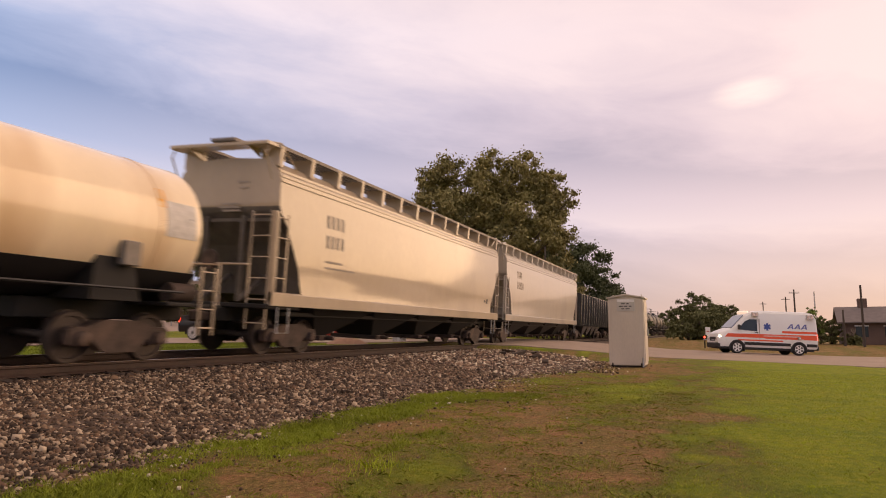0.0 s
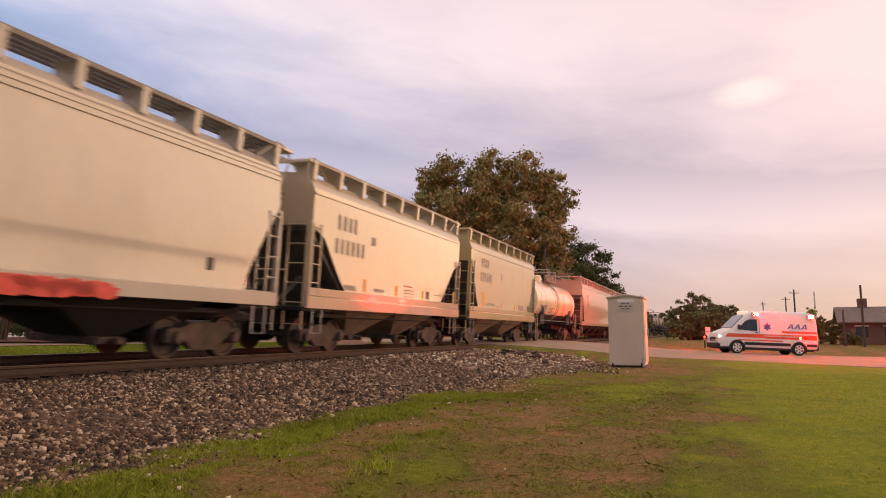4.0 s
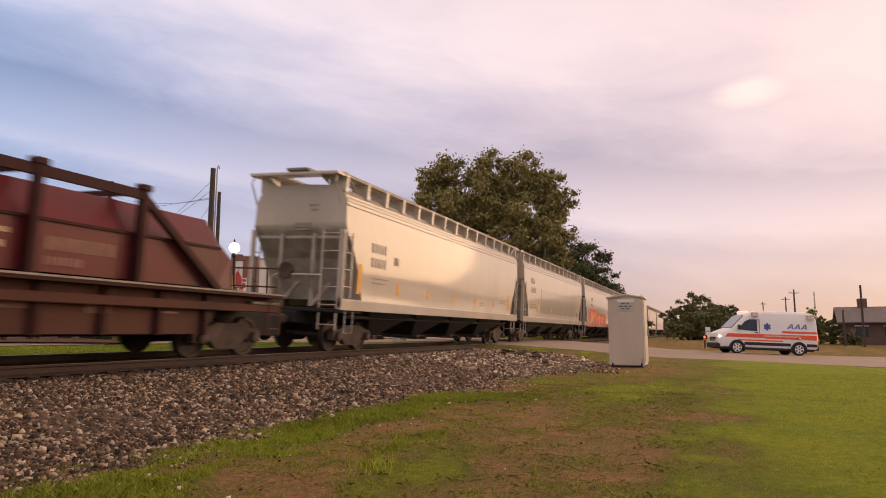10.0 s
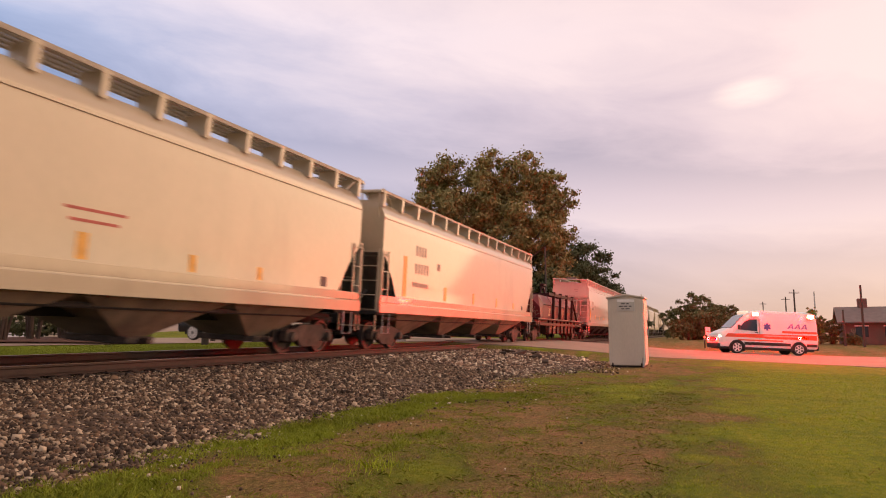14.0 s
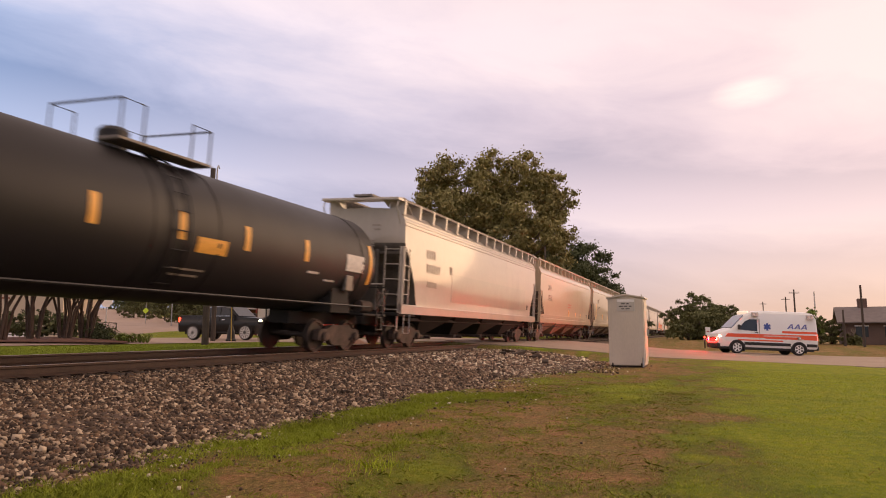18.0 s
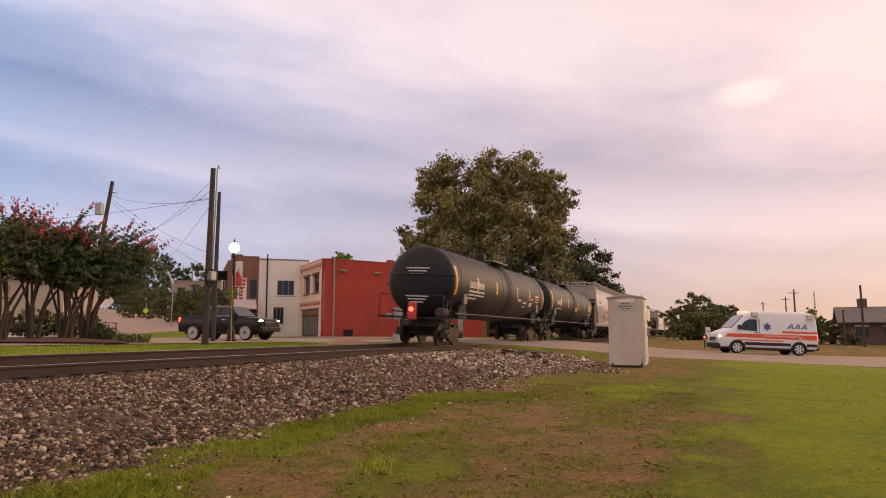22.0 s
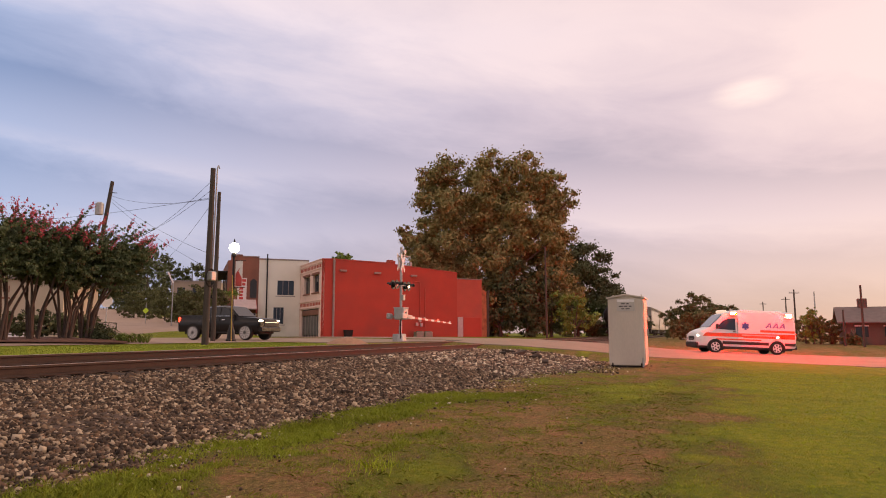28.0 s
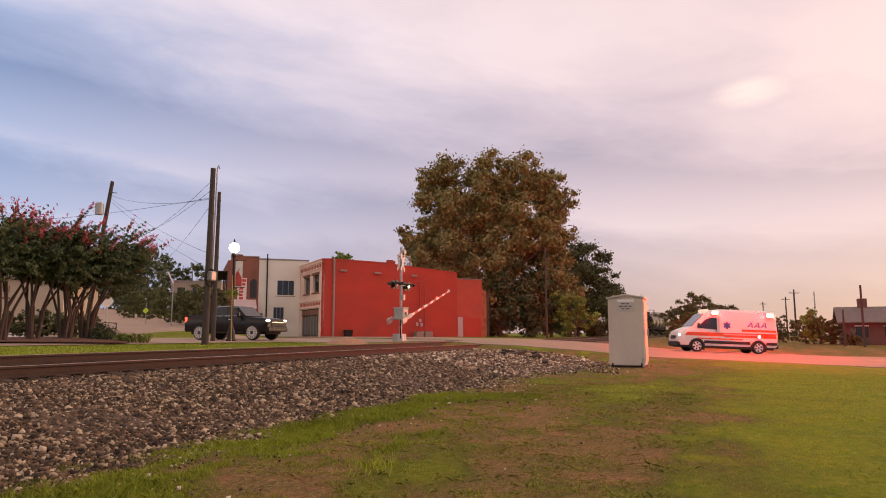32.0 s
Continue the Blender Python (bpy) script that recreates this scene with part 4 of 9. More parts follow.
        for z in (3.1, 1.95):
            for k in range(3):
                w = 0.5 - 0.1 * k
                part("stencil", Shape().box(-half - 0.03 + 0.03 * (z < 2), -half + 0.05, -w, w, z - k * 0.12, z - k * 0.12 + 0.05), M_INKWHITE, car)
    return car, spin


def coil_car(length, label):
    """A coil car: fishbelly sills under a long faceted hood, with a stake and rail cage over its flank."""
    car, spin = base_car(length, label, "coil car", 2.75, -0.55)
    half, lo, hi = length / 2 - 0.6, -8.25, 6.95
    part("deck", Shape().box(lo, hi, -1.5, 1.5, 1.02, 1.2, 0.02), P_MAROON2, car)
    for s in (-1, 1):
        belly = [(lo + 3.5, 1.10), (lo + 3.8, 0.52), (hi - 2.3, 0.52), (hi - 2.0, 1.10), (hi, 1.10), (hi, 1.36), (lo, 1.36), (lo, 1.10)]
        part("side_sill", Shape().prism(belly, 1, s * 1.24, s * 1.32), P_MAROON2, car, "red-brown side sill with a deeper belly")
        part("top_chord", Shape().box(lo, hi, s * 1.45 - 0.17, s * 1.45 + 0.17, 1.36, 1.46, 0.01), P_CHORD, car)
        # thin pale strip: the light on the chord's upper edge, painted on
        part("chord_edge", Shape().box(lo, hi, min(s * 1.622, s * 1.634), max(s * 1.622, s * 1.634), 1.43, 1.465), M_INKGREY, car, "pale strip painted as light caught along the chord")
        for i in range(8):
            x = lo + 3.9 + (hi - lo - 6.3) * i / 7
            part("rib", Shape().box(x - 0.06, x + 0.06, s * 1.37 - 0.05, s * 1.37 + 0.05, 0.50, 1.36, 0.01), P_CHORD, car)
        e = hi if s > 0 else lo
        part("end_platform", Shape().box(min(e + s * 0.1, e - s * 1.0), max(e + s * 0.1, e - s * 1.0), -1.5, 1.5, 1.2, 1.27, 0.01), M_GRATING, car)
        rail = Shape().pipe([(e, -1.4, 1.2), (e, -1.4, 2.1), (e, 1.4, 2.1), (e, 1.4, 1.2)], 0.024, 6)
        for y in (-0.7, 0.0, 0.7):
            rail.pipe([(e, y, 1.2), (e, y, 2.1)], 0.02, 6)
        rail.pipe([(e, -1.4, 1.65), (e, 1.4, 1.65)], 0.02, 6)
        part("end_handrail", rail, P_MAROON2, car)
        ladder(car, e - s * 0.3, -1.58, 0.5, 1.4, 0.42, P_MAROON2, n=3)
    hl, mid = 5.95, -0.65
    sec = [(-1.42, 1.5), (-1.42, 2.32), (-1.0, 2.95), (1.0, 2.95), (1.42, 2.32), (1.42, 1.5)]
    end = [(-1.36, 1.5), (-1.30, 2.15), (-0.82, 2.62), (0.82, 2.62), (1.30, 2.15), (1.36, 1.5)]
    hood = Shape().rings([[(mid + x, y, z) for y, z in outline] for x, outline in ((-hl, end), (-hl + 0.55, sec), (hl - 0.55, sec), (hl, end))])
    part("hood", hood, P_MAROON, car, "maroon faceted steel coil hood")
    for x in (mid - 2.9, mid, mid + 2.9):
        seam = [[(x + d, y * 1.012, 1.5 + (z - 1.5) * 1.012) for y, z in sec] for d in (-0.05, 0.05)]
        part("hood_seam", Shape().rings(seam), P_MAROON, car)
    for s in (-1, 1):
        part("hood_lip", Shape().beam((mid - hl + 0.5, s * 1.44, 2.33), (mid + hl - 0.5, s * 1.44, 2.33), 0.05), P_CHORD, car)
    for e in (-1, 1):
        for i in range(5):
            y = -1.0 + 0.5 * i
            part("end_stiffener", Shape().beam((mid + e * (hl + 0.02), y, 1.5), (mid + e * (hl + 0.02), y * 0.95, 2.2), 0.07), P_MAROON, car)
    # cage: stakes, a rail above the hood, cross ties and sloping end struts on each side
    xs = (-3.85, -1.75, 0.40, 2.48)
    for s in (-1, 1):
        for x in xs:
            part("stake", Shape().beam((x, s * 1.54, 1.4), (x, s * 1.54, 3.14), 0.17, 0.12), P_CHORD, car)
            part("stake_cap", Shape().box(x - 0.13, x + 0.13, s * 1.54 - 0.1, s * 1.54 + 0.1, 3.12, 3.24, 0.02), P_CHORD, car)
        part("stake_rail", Shape().beam((xs[0] - 1.6, s * 1.54, 3.05), (xs[-1], s * 1.54, 3.05), 0.10, 0.17), P_CHORD, car)
        part("end_strut", Shape().beam((xs[-1], s * 1.54, 3.02), (xs[-1] + 2.2, s * 1.54, 1.44), 0.13), P_CHORD, car)
    for x in xs:
        part("cross_tie", Shape().beam((x, -1.5, 3.1), (x, 1.5, 3.1), 0.12, 0.10), P_CHORD, car)
    for x in (-0.5,):
        lift = Shape().beam((x - 0.7, 0, 3.05), (x - 0.3, 0, 3.85), 0.11).beam((x + 0.7, 0, 3.05), (x + 0.3, 0, 3.85), 0.11).beam((x, -0.3, 3.0), (x, 0, 3.8), 0.10).box(x - 0.45, x + 0.45, -0.16, 0.16, 3.80, 3.96, 0.03)
        part("lifting_bracket", lift, P_CHORD, car)
    # faded cream lettering: a tall monogram, small lines, a word
    marks = [(-4.62, -4.45, 1.72, 2.14, M_INKCREAM), (-4.45, -4.12, 2.02, 2.14, M_INKCREAM), (-4.45, -4.2, 1.86, 1.95, M_INKCREAM), (-4.8, -4.2, 1.66, 1.76, M_INKCREAM), (-4.7, -4.0, 2.24, 2.29, M_INKFADED)]
    marks += [(-3.4, -2.25 - 0.14 * (k % 3), 1.62 + 0.085 * k, 1.645 + 0.085 * k, M_INKFADED) for k in range(7)]
    marks += [(-1.3, -0.45 - 0.1 * k, 1.86 + 0.1 * k, 1.90 + 0.1 * k, M_INKCREAM) for k in range(3)] + [(-0.25, -0.15, 1.66, 2.16, M_INKCREAM), (-0.15, 0.12, 2.04, 2.12, M_INKCREAM), (-0.15, 0.05, 1.82, 1.92, M_INKCREAM)]
    marks += word(0.75, 1.86, 0.22, 9, M_INKFADED, 0.25) + word(0.75, 1.62, 0.14, 7, M_INKFADED, 0.3)
    bars(car, -1.425, marks)
    bars(car, -1.325, word(-3.5, 0.84, 0.20, 14, M_INKCREAM, 0.15) + word(-0.6, 0.92, 0.10, 16, M_INKFADED, 0.4) + word(1.7, 0.88, 0.14, 5, M_INKFADED, 0.3) + [(3.2, 3.8, 0.92, 0.96, M_INKFADED)])
    # pale scrawl sprayed over the hood's rear end
    rnd = random.Random(12)
    for i in range(9):
        y, z = rnd.uniform(-1.1, 0.9), rnd.uniform(1.65, 2.1)
        path = [(mid - hl - 0.055, y + 0.12 * q * math.cos(q), z + 0.16 * math.sin(1.7 * q + i)) for q in (0, 0.8, 1.6, 2.4)]
        part("spray_stroke", Shape().pipe(path, 0.022, 5), M_INKFADED, car)
    part("centre_sill", Shape().box(-half - 0.3, half + 0.3, -0.33, 0.33, 0.42, 1.02, 0.02), M_UNDER, car)
    return car, spin


def coal_hopper(length, label):
    car, spin = base_car(length, label, "open hopper car")
    half = length / 2 - 0.5
    s = Shape()
    sec = [(-1.55, 1.1), (-1.58, 3.7), (-1.45, 3.7), (-1.40, 1.3), (1.40, 1.3), (1.45, 3.7), (1.58, 3.7), (1.55, 1.1)]
    s.rings([[(x, y, z) for y, z in sec] for x in (-half, half)])
    part("tub", s, P_COAL, car)
    for e in (-1, 1):
        part("end_sheet", Shape().box(e * half - 0.05, e * half + 0.05, -1.5, 1.5, 2.0, 3.7), P_COAL, car)
        part("centre_sill", Shape().box(min(e * half, e * (half - 2)), max(e * half, e * (half - 2)), -0.35, 0.35, 0.75, 1.1), M_UNDER, car)
        for i in range(12):
            x = -half + 0.3 + (2 * half - 0.6) * i / 11
            part("rib", Shape().box(x - 0.07, x + 0.07, e * 1.62 - 0.06, e * 1.62 + 0.06, 1.1, 3.65), P_COAL, car)
    for i in range(4):
        x = -half + 3 + (2 * half - 6) * (i + 0.5) / 4
        part("discharge_bay", Shape().rings([[(x - 0.3, -1.1, 0.4), (x + 0.3, -1.1, 0.4), (x + 0.3, 1.1, 0.4), (x - 0.3, 1.1, 0.4)], [(x - 1.2, -1.4, 1.15), (x + 1.2, -1.4, 1.15), (x + 1.2, 1.4, 1.15), (x - 1.2, 1.4, 1.15)]]), P_COAL, car)
    return car, spin

M_CHUTE = mat("dusty_chute_steel", (0.27, 0.205, 0.145), 0.8, 0, 0.3, 1.5, dirt=(0.12, 0.09, 0.07), dirt_at=0.5)
LEAN = pose(0, 0, 0, -1.5)
CARS = []          # (car, centre in seconds ahead of the datum, wheelsets)


def place_car(built, front, rear):
    """Hands a car to the train; its body leans a little outwards on its springs, over trucks that keep to the canted rails."""
    car, spin = built
    for ob in car.children:
        if not ob.name.startswith(("bogie", "coupler")):
            ob.matrix_basis = LEAN @ ob.matrix_basis
    CARS.append((car, (front + rear) / 2, spin))


def m_(front, rear):
    return (front - rear) * SPEED


def make_train():
    # far ahead: two coal cars, then plain black tanks
    s = 5.503
    for i in range(2):
        place_car(coal_hopper(15.8, "black open-top ribbed coal hopper car"), s + 1.545, s)
        s += 1.545
    first = tank(17.6, P_BLACK, "plain black tank car ahead of the coal cars")[0]
    more = [copy_thing(first, first.matrix_basis) for i in range(6)]
    for car in (first, *more):
        place_car((car, []), s + 1.72, s)
        s += 1.72
    tapes = [(x, x + 0.22, 1.62, 2.0, M_STRIPE) for x in (-5.2, -2.6, 0.2, 2.8, 5.4)]
    place_car(hopper(m_(5.503, 3.483), P_WHITE, "off-white four-bay covered hopper car with a curved flank", marks=word(-7.6, 3.3, 0.36, 4, M_INKGREY) + word(-7.6, 2.75, 0.36, 5, M_INKGREY)), 5.503, 3.483)
    place_car(hopper(m_(3.483, 1.592), P_TAN, "tan four-bay covered hopper car with faded stencils", ribs=3,
                     marks=word(-6.8, 3.2, 0.34, 4, M_INKGREY) + word(-6.8, 2.68, 0.34, 4, M_INKGREY) + [(-6.8, -5.9, 2.3, 2.36, M_INKGREY), (-6.8, -5.2, 2.15, 2.2, M_INKGREY), (7.2, 7.4, 1.8, 2.0, M_INK), (6.9, 7.05, 1.85, 1.95, M_INK)]), 3.483, 1.592)
    place_car(tank(m_(1.52, 0.186), P_IVORY, "cream tank car with a black lower band", r=1.42, zc=2.56, dome=-0.2, skirt=P_BLACK, stripes=[(4.9, 2.95, 0.35)],
                   head=0.17, marks=word(-5.0, 2.06, 0.25, 11, M_INKGREY, 0.15) + [(-5.4, -3.6, 1.96, 2.01, M_INKGREY), (-5.4, -3.0, 1.86, 1.90, M_INKGREY)] + [(-2.3, -1.3, z, z + 0.05, M_INKGREY) for z in (1.85, 1.95, 2.05, 2.15)] + [(5.0, 5.8, 2.4, 3.1, M_INKWHITE)]), 1.52, 0.186)
    place_car(hopper(m_(0.186, -1.048), P_YELLOW, "yellow-cream two-bay covered hopper car, dusty flank", bays=2, ribs=1, bulge=0.0, chute=M_CHUTE, cut=3.5, end_run=1.3,
                     marks=word(-4.1, 3.36, 0.40, 4, M_INKGREY) + word(-4.2, 2.74, 0.40, 6, M_INKGREY) + [(-3.9, -3.5, 1.55, 2.3, M_STRIPE), (-0.9, -0.7, 1.6, 1.95, M_STRIPE), (1.6, 1.8, 1.6, 1.9, M_STRIPE), (-3.2, -1.9, 1.75, 1.85, M_INKGREY), (-1.6, -1.2, 1.6, 1.75, M_INKGREY), (2.4, 3.3, 1.6, 1.95, M_INKGREY), (4.2, 4.5, 1.7, 1.95, M_INK), (-1.0, -0.8, 3.0, 3.3, M_INKGREY)]), 0.186, -1.048)
    place_car(hopper(m_(-1.048, -2.261), P_CREAM, "cream two-bay covered hopper car with tape marks", bays=2, ribs=1, bulge=0.0, chute=M_CHUTE, cut=3.2, end_run=2.0,
                     marks=word(-4.2, 3.25, 0.40, 4, M_INKGREY) + word(-4.3, 2.62, 0.40, 6, M_INKGREY) + [(-2.6, -2.38, 1.55, 2.05, M_STRIPE), (-0.4, -0.2, 1.6, 2.0, M_STRIPE), (1.8, 2.0, 1.6, 1.95, M_STRIPE), (4.9, 5.1, 1.6, 2.1, M_STRIPE), (-1.9, -1.2, 1.72, 1.82, M_INKGREY), (0.3, 1.0, 2.0, 2.04, M_INKRED), (0.3, 1.1, 1.88, 1.91, M_INKRED), (0.3, 1.1, 1.78, 1.81, M_INKRED), (0.3, 1.0, 1.68, 1.71, M_INKRED), (2.2, 2.5, 1.68, 1.95, M_INK), (3.0, 3.9, 1.85, 1.88, M_INKGREY), (-2.2, -1.95, 3.05, 3.3, M_INKGREY), (-3.7, -3.0, 1.68, 1.82, M_INKGREY)]), -1.048, -2.261)
    g = hopper(m_(-2.261, -4.291), P_GREY, "pale grey four-bay covered hopper car with bright spray-paint lettering",
               marks=word(-6.6, 3.15, 0.30, 4, M_INKGREY) + word(-6.6, 2.65, 0.30, 5, M_INKGREY) + [(-6.7, -5.6, 2.25, 2.30, M_INKGREY), (-6.7, -5.6, 2.1, 2.15, M_INKGREY), (-9.0, -7.6, 1.12, 1.3, M_STRIPE), (7.3, 7.5, 1.75, 2.0, M_INK)])
    spray(g[0])
    place_car(g, -2.261, -4.291)
    place_car(hopper(m_(-4.291, -6.181), P_WHITE, "off-white four-bay covered hopper car with a grey overpainted panel", band=(-4.9, 6.6, 1.5, 3.05),
                     marks=word(-7.4, 3.25, 0.30, 4, M_INKGREY) + word(-7.5, 2.75, 0.30, 6, M_INKGREY) + [(-7.4, -6.2, 2.05, 2.12, M_INKGREY), (-7.4, -6.0, 1.9, 1.97, M_INKGREY), (-5.7, -5.45, 1.72, 2.15, M_STRIPE), (-2.1, -1.9, 1.75, 2.1, M_STRIPE), (1.6, 1.8, 1.75, 2.05, M_STRIPE), (6.9, 7.2, 1.65, 1.95, M_INK), (5.6, 7.0, 2.5, 2.54, M_INKGREY), (5.6, 7.0, 2.35, 2.39, M_INKGREY)]), -4.291, -6.181)
    place_car(hopper(m_(-6.181, -8.097), P_WHITE, "off-white four-bay covered hopper car with yellow tape marks", 
                     marks=word(-7.5, 2.85, 0.28, 5, M_INKGREY) + word(-7.5, 2.42, 0.28, 5, M_INKGREY) + [(-8.3, -8.05, 1.6, 2.45, M_STRIPE), (-7.4, -6.3, 2.08, 2.12, M_INKGREY), (-7.4, -6.5, 1.95, 1.99, M_INKGREY), (-5.6, -5.38, 1.55, 2.05, M_STRIPE), (-3.1, -2.9, 1.55, 1.98, M_STRIPE), (-0.45, -0.25, 1.52, 1.95, M_STRIPE), (2.3, 2.55, 1.46, 1.92, M_STRIPE), (5.0, 5.2, 1.5, 1.90, M_STRIPE), (7.45, 7.7, 1.48, 2.38, M_STRIPE), (-5.95, -5.6, 2.6, 2.85, M_INKGREY), (3.0, 3.6, 1.78, 1.82, M_INKGREY), (3.0, 3.7, 1.68, 1.72, M_INKGREY), (6.0, 7.05, 2.0, 2.04, M_INKGREY), (6.0, 7.05, 1.88, 1.92, M_INKGREY)]), -6.181, -8.097)
    place_car(coil_car(m_(-8.097, -9.853), "maroon steel coil car with a long hood and stakes"), -8.097, -9.853)
    place_car(hopper(m_(-9.853, -11.865), P_CREAM, "cream four-bay covered hopper car with a flat flank", ribs=1, bulge=0.0, chute=M_CHUTE, cut=2.95, end_run=1.25,
                     marks=word(-7.0, 3.1, 0.34, 4, M_INKGREY) + word(-7.0, 2.5, 0.34, 5, M_INKGREY) + [(-7.2, -5.8, 2.05, 2.2, M_INKGREY), (-8.0, -7.7, 1.7, 3.0, M_STRIPE), (-4.2, -3.95, 1.7, 2.2, M_STRIPE), (-0.8, -0.6, 1.7, 2.15, M_STRIPE), (2.6, 2.8, 1.7, 2.1, M_STRIPE), (5.6, 5.8, 1.7, 2.0, M_STRIPE), (-2.4, -1.9, 1.18, 1.32, M_INKRED), (7.3, 7.55, 1.7, 1.9, M_INK), (-5.0, -4.7, 2.75, 3.0, M_INKGREY)]), -9.853, -11.865)
    place_car(hopper(m_(-11.865, -13.794), P_CREAM, "cream four-bay covered hopper car with faded red stencils", ribs=1, bulge=0.0, chute=M_CHUTE, cut=2.95, end_run=1.25,
                     marks=word(-7.0, 3.1, 0.34, 4, M_INKGREY) + word(-7.0, 2.5, 0.34, 5, M_INKGREY) + [(-0.6, 0.65, 2.44, 2.49, M_INKRED), (-0.5, 0.5, 2.26, 2.31, M_INKRED), (-0.32, -0.1, 1.62, 2.1, M_STRIPE), (2.25, 2.45, 1.62, 2.0, M_STRIPE), (4.42, 4.6, 1.62, 1.95, M_STRIPE), (7.1, 7.4, 1.7, 1.95, M_INK)]), -11.865, -13.794)
    place_car(hopper(m_(-13.794, -15.711), P_GREY, "pale grey four-bay covered hopper car with a grey overpainted panel", band=(-4.6, 6.8, 1.5, 2.75),
                     marks=word(-7.2, 3.1, 0.30, 4, M_INKGREY) + word(-7.2, 2.6, 0.30, 6, M_INKGREY) + [(-7.1, -6.2, 2.1, 2.3, M_INKGREY), (-8.6, -7.4, 1.15, 1.30, M_STRIPE), (5.0, 6.2, 1.12, 1.25, M_STRIPE), (8.0, 8.9, 1.12, 1.25, M_STRIPE), (7.2, 7.45, 1.75, 2.0, M_INK), (-4.9, -4.6, 2.7, 3.0, M_INKGREY)]), -13.794, -15.711)
    ends = [(-7.6, 2.1, 1.2), (7.7, 2.0, 1.2)]
    st1 = ends + [(x, 2.38, 0.55) for x in (-4.9, -2.3, -0.22, 1.8, 4.2)]
    st2 = ends + [(x, 2.40, 0.58) for x in (-4.85, -2.0, 1.75, 4.35)]
    tm1 = [(0.25, 1.15, 2.18, 2.50, M_STRIPE), (6.25, 7.25, 2.32, 2.80, M_INKWHITE), (-0.2, 0.7, 1.80, 1.84, M_INKGREY), (-0.2, 0.6, 1.68, 1.72, M_INKGREY)] + word(-6.2, 2.5, 0.28, 8, M_INKWHITE, 0.1)
    tm1 += [(-6.2, -4.6, 2.2, 2.26, M_INKWHITE), (4.4, 4.9, 2.1, 2.16, M_INKWHITE), (5.3, 5.8, 1.95, 2.0, M_INKWHITE)]
    tm2 = word(-5.95, 2.50, 0.28, 12, M_INKWHITE, 0.06) + [(-6.0, -3.9, 2.32, 2.39, M_INKWHITE), (-6.0, -3.9, 2.17, 2.24, M_INKWHITE), (-6.0, -4.9, 2.02, 2.09, M_INKWHITE), (1.95, 2.6, 2.26, 2.38, M_INKWHITE), (3.1, 3.8, 2.16, 2.28, M_INKWHITE), (3.2, 3.7, 1.98, 2.04, M_INKWHITE),
                                                       (4.5, 5.0, 2.05, 2.28, M_INKWHITE), (4.6, 5.2, 2.42, 2.50, M_STRIPE), (5.75, 6.5, 2.35, 2.42, M_INKWHITE), (5.75, 6.5, 2.50, 2.57, M_STRIPE), (5.75, 6.5, 2.65, 2.72, M_INKWHITE)]
    place_car(tank(m_(-15.711, -17.50), P_BLACK, "black tank car with orange tape strips and white stencils", stripes=st1, marks=tm1, dome=-0.25), -15.711, -17.50)
    place_car(tank(m_(-17.50, -19.249), P_BLACK, "last black tank car with a red lamp on its coupler", stripes=st2, marks=tm2, rear_lamp=True, dome=0.1), -17.50, -19.249)


def spray(car):
    """Sprayed lettering: a spiky red body with yellow, orange and teal shapes over it, on the flank."""
    rnd = random.Random(4)
    g = new("spray_lettering")
    g.parent = car
    g["label"] = "red, yellow and teal spray-paint lettering"

    def blob(cx, cz, rx, rz, m, d, spiky=0.0):
        n = 26
        ph = rnd.uniform(0, 6)
        pts = []
        for k in range(n):
            a = 2 * math.pi * k / n
            q = 1 + 0.16 * math.sin(3 * a + ph) + 0.10 * math.sin(5 * a + 2 * ph) + (spiky * (0.5 if k % 2 else -0.1) if math.sin(a) > -0.2 else 0)
            pts.append((cx + rx * q * math.cos(a), cz + rz * q * math.sin(a)))
        pts = [(x, max(1.1, z)) for x, z in pts]
        off = lambda z: -max(side_y(z, 0.05), 1.626 if z < 1.46 else 0) - d
        s = Shape().rings([[(x, off(z), z) for x, z in pts], [(x, off(z) + 0.012, z) for x, z in pts]])
        part("spray_patch", s, m, g)
    for i in range(6):
        blob(-7.6 + 1.5 * i, 1.30, 1.1, 0.20, M_TAG["red"], 0.0045, 0.3)
    for i in range(12):
        t = i / 11
        blob(-6.9 + 8.8 * t, 1.90 + 0.14 * math.sin(9 * t) - 0.30 * t, 0.55, 0.70 - 0.24 * t, M_TAG["red"], 0.006, 0.55)
    for i in range(11):
        t = i / 10
        blob(-6.6 + 8.2 * t, 1.74 + 0.16 * math.sin(11 * t) - 0.26 * t, 0.30, 0.50 - 0.18 * t, M_TAG[("yellow", "orange", "yellow", "orange")[i % 4]], 0.009, 0.7)
    for i in range(60):
        t = rnd.random()
        z = rnd.uniform(1.2, 2.3)
        blob(-6.8 + 8.8 * t, z - 0.3 * t, rnd.uniform(0.06, 0.16), rnd.uniform(0.08, 0.28), M_TAG["teal" if z < 1.75 else rnd.choice(("red", "yellow", "orange"))], 0.012, 0.4)
    for i in range(4):
        blob(3.2 + 0.5 * i, 1.28, 0.45, 0.16, M_TAG["red"], 0.0045, 0.3)


make_train()

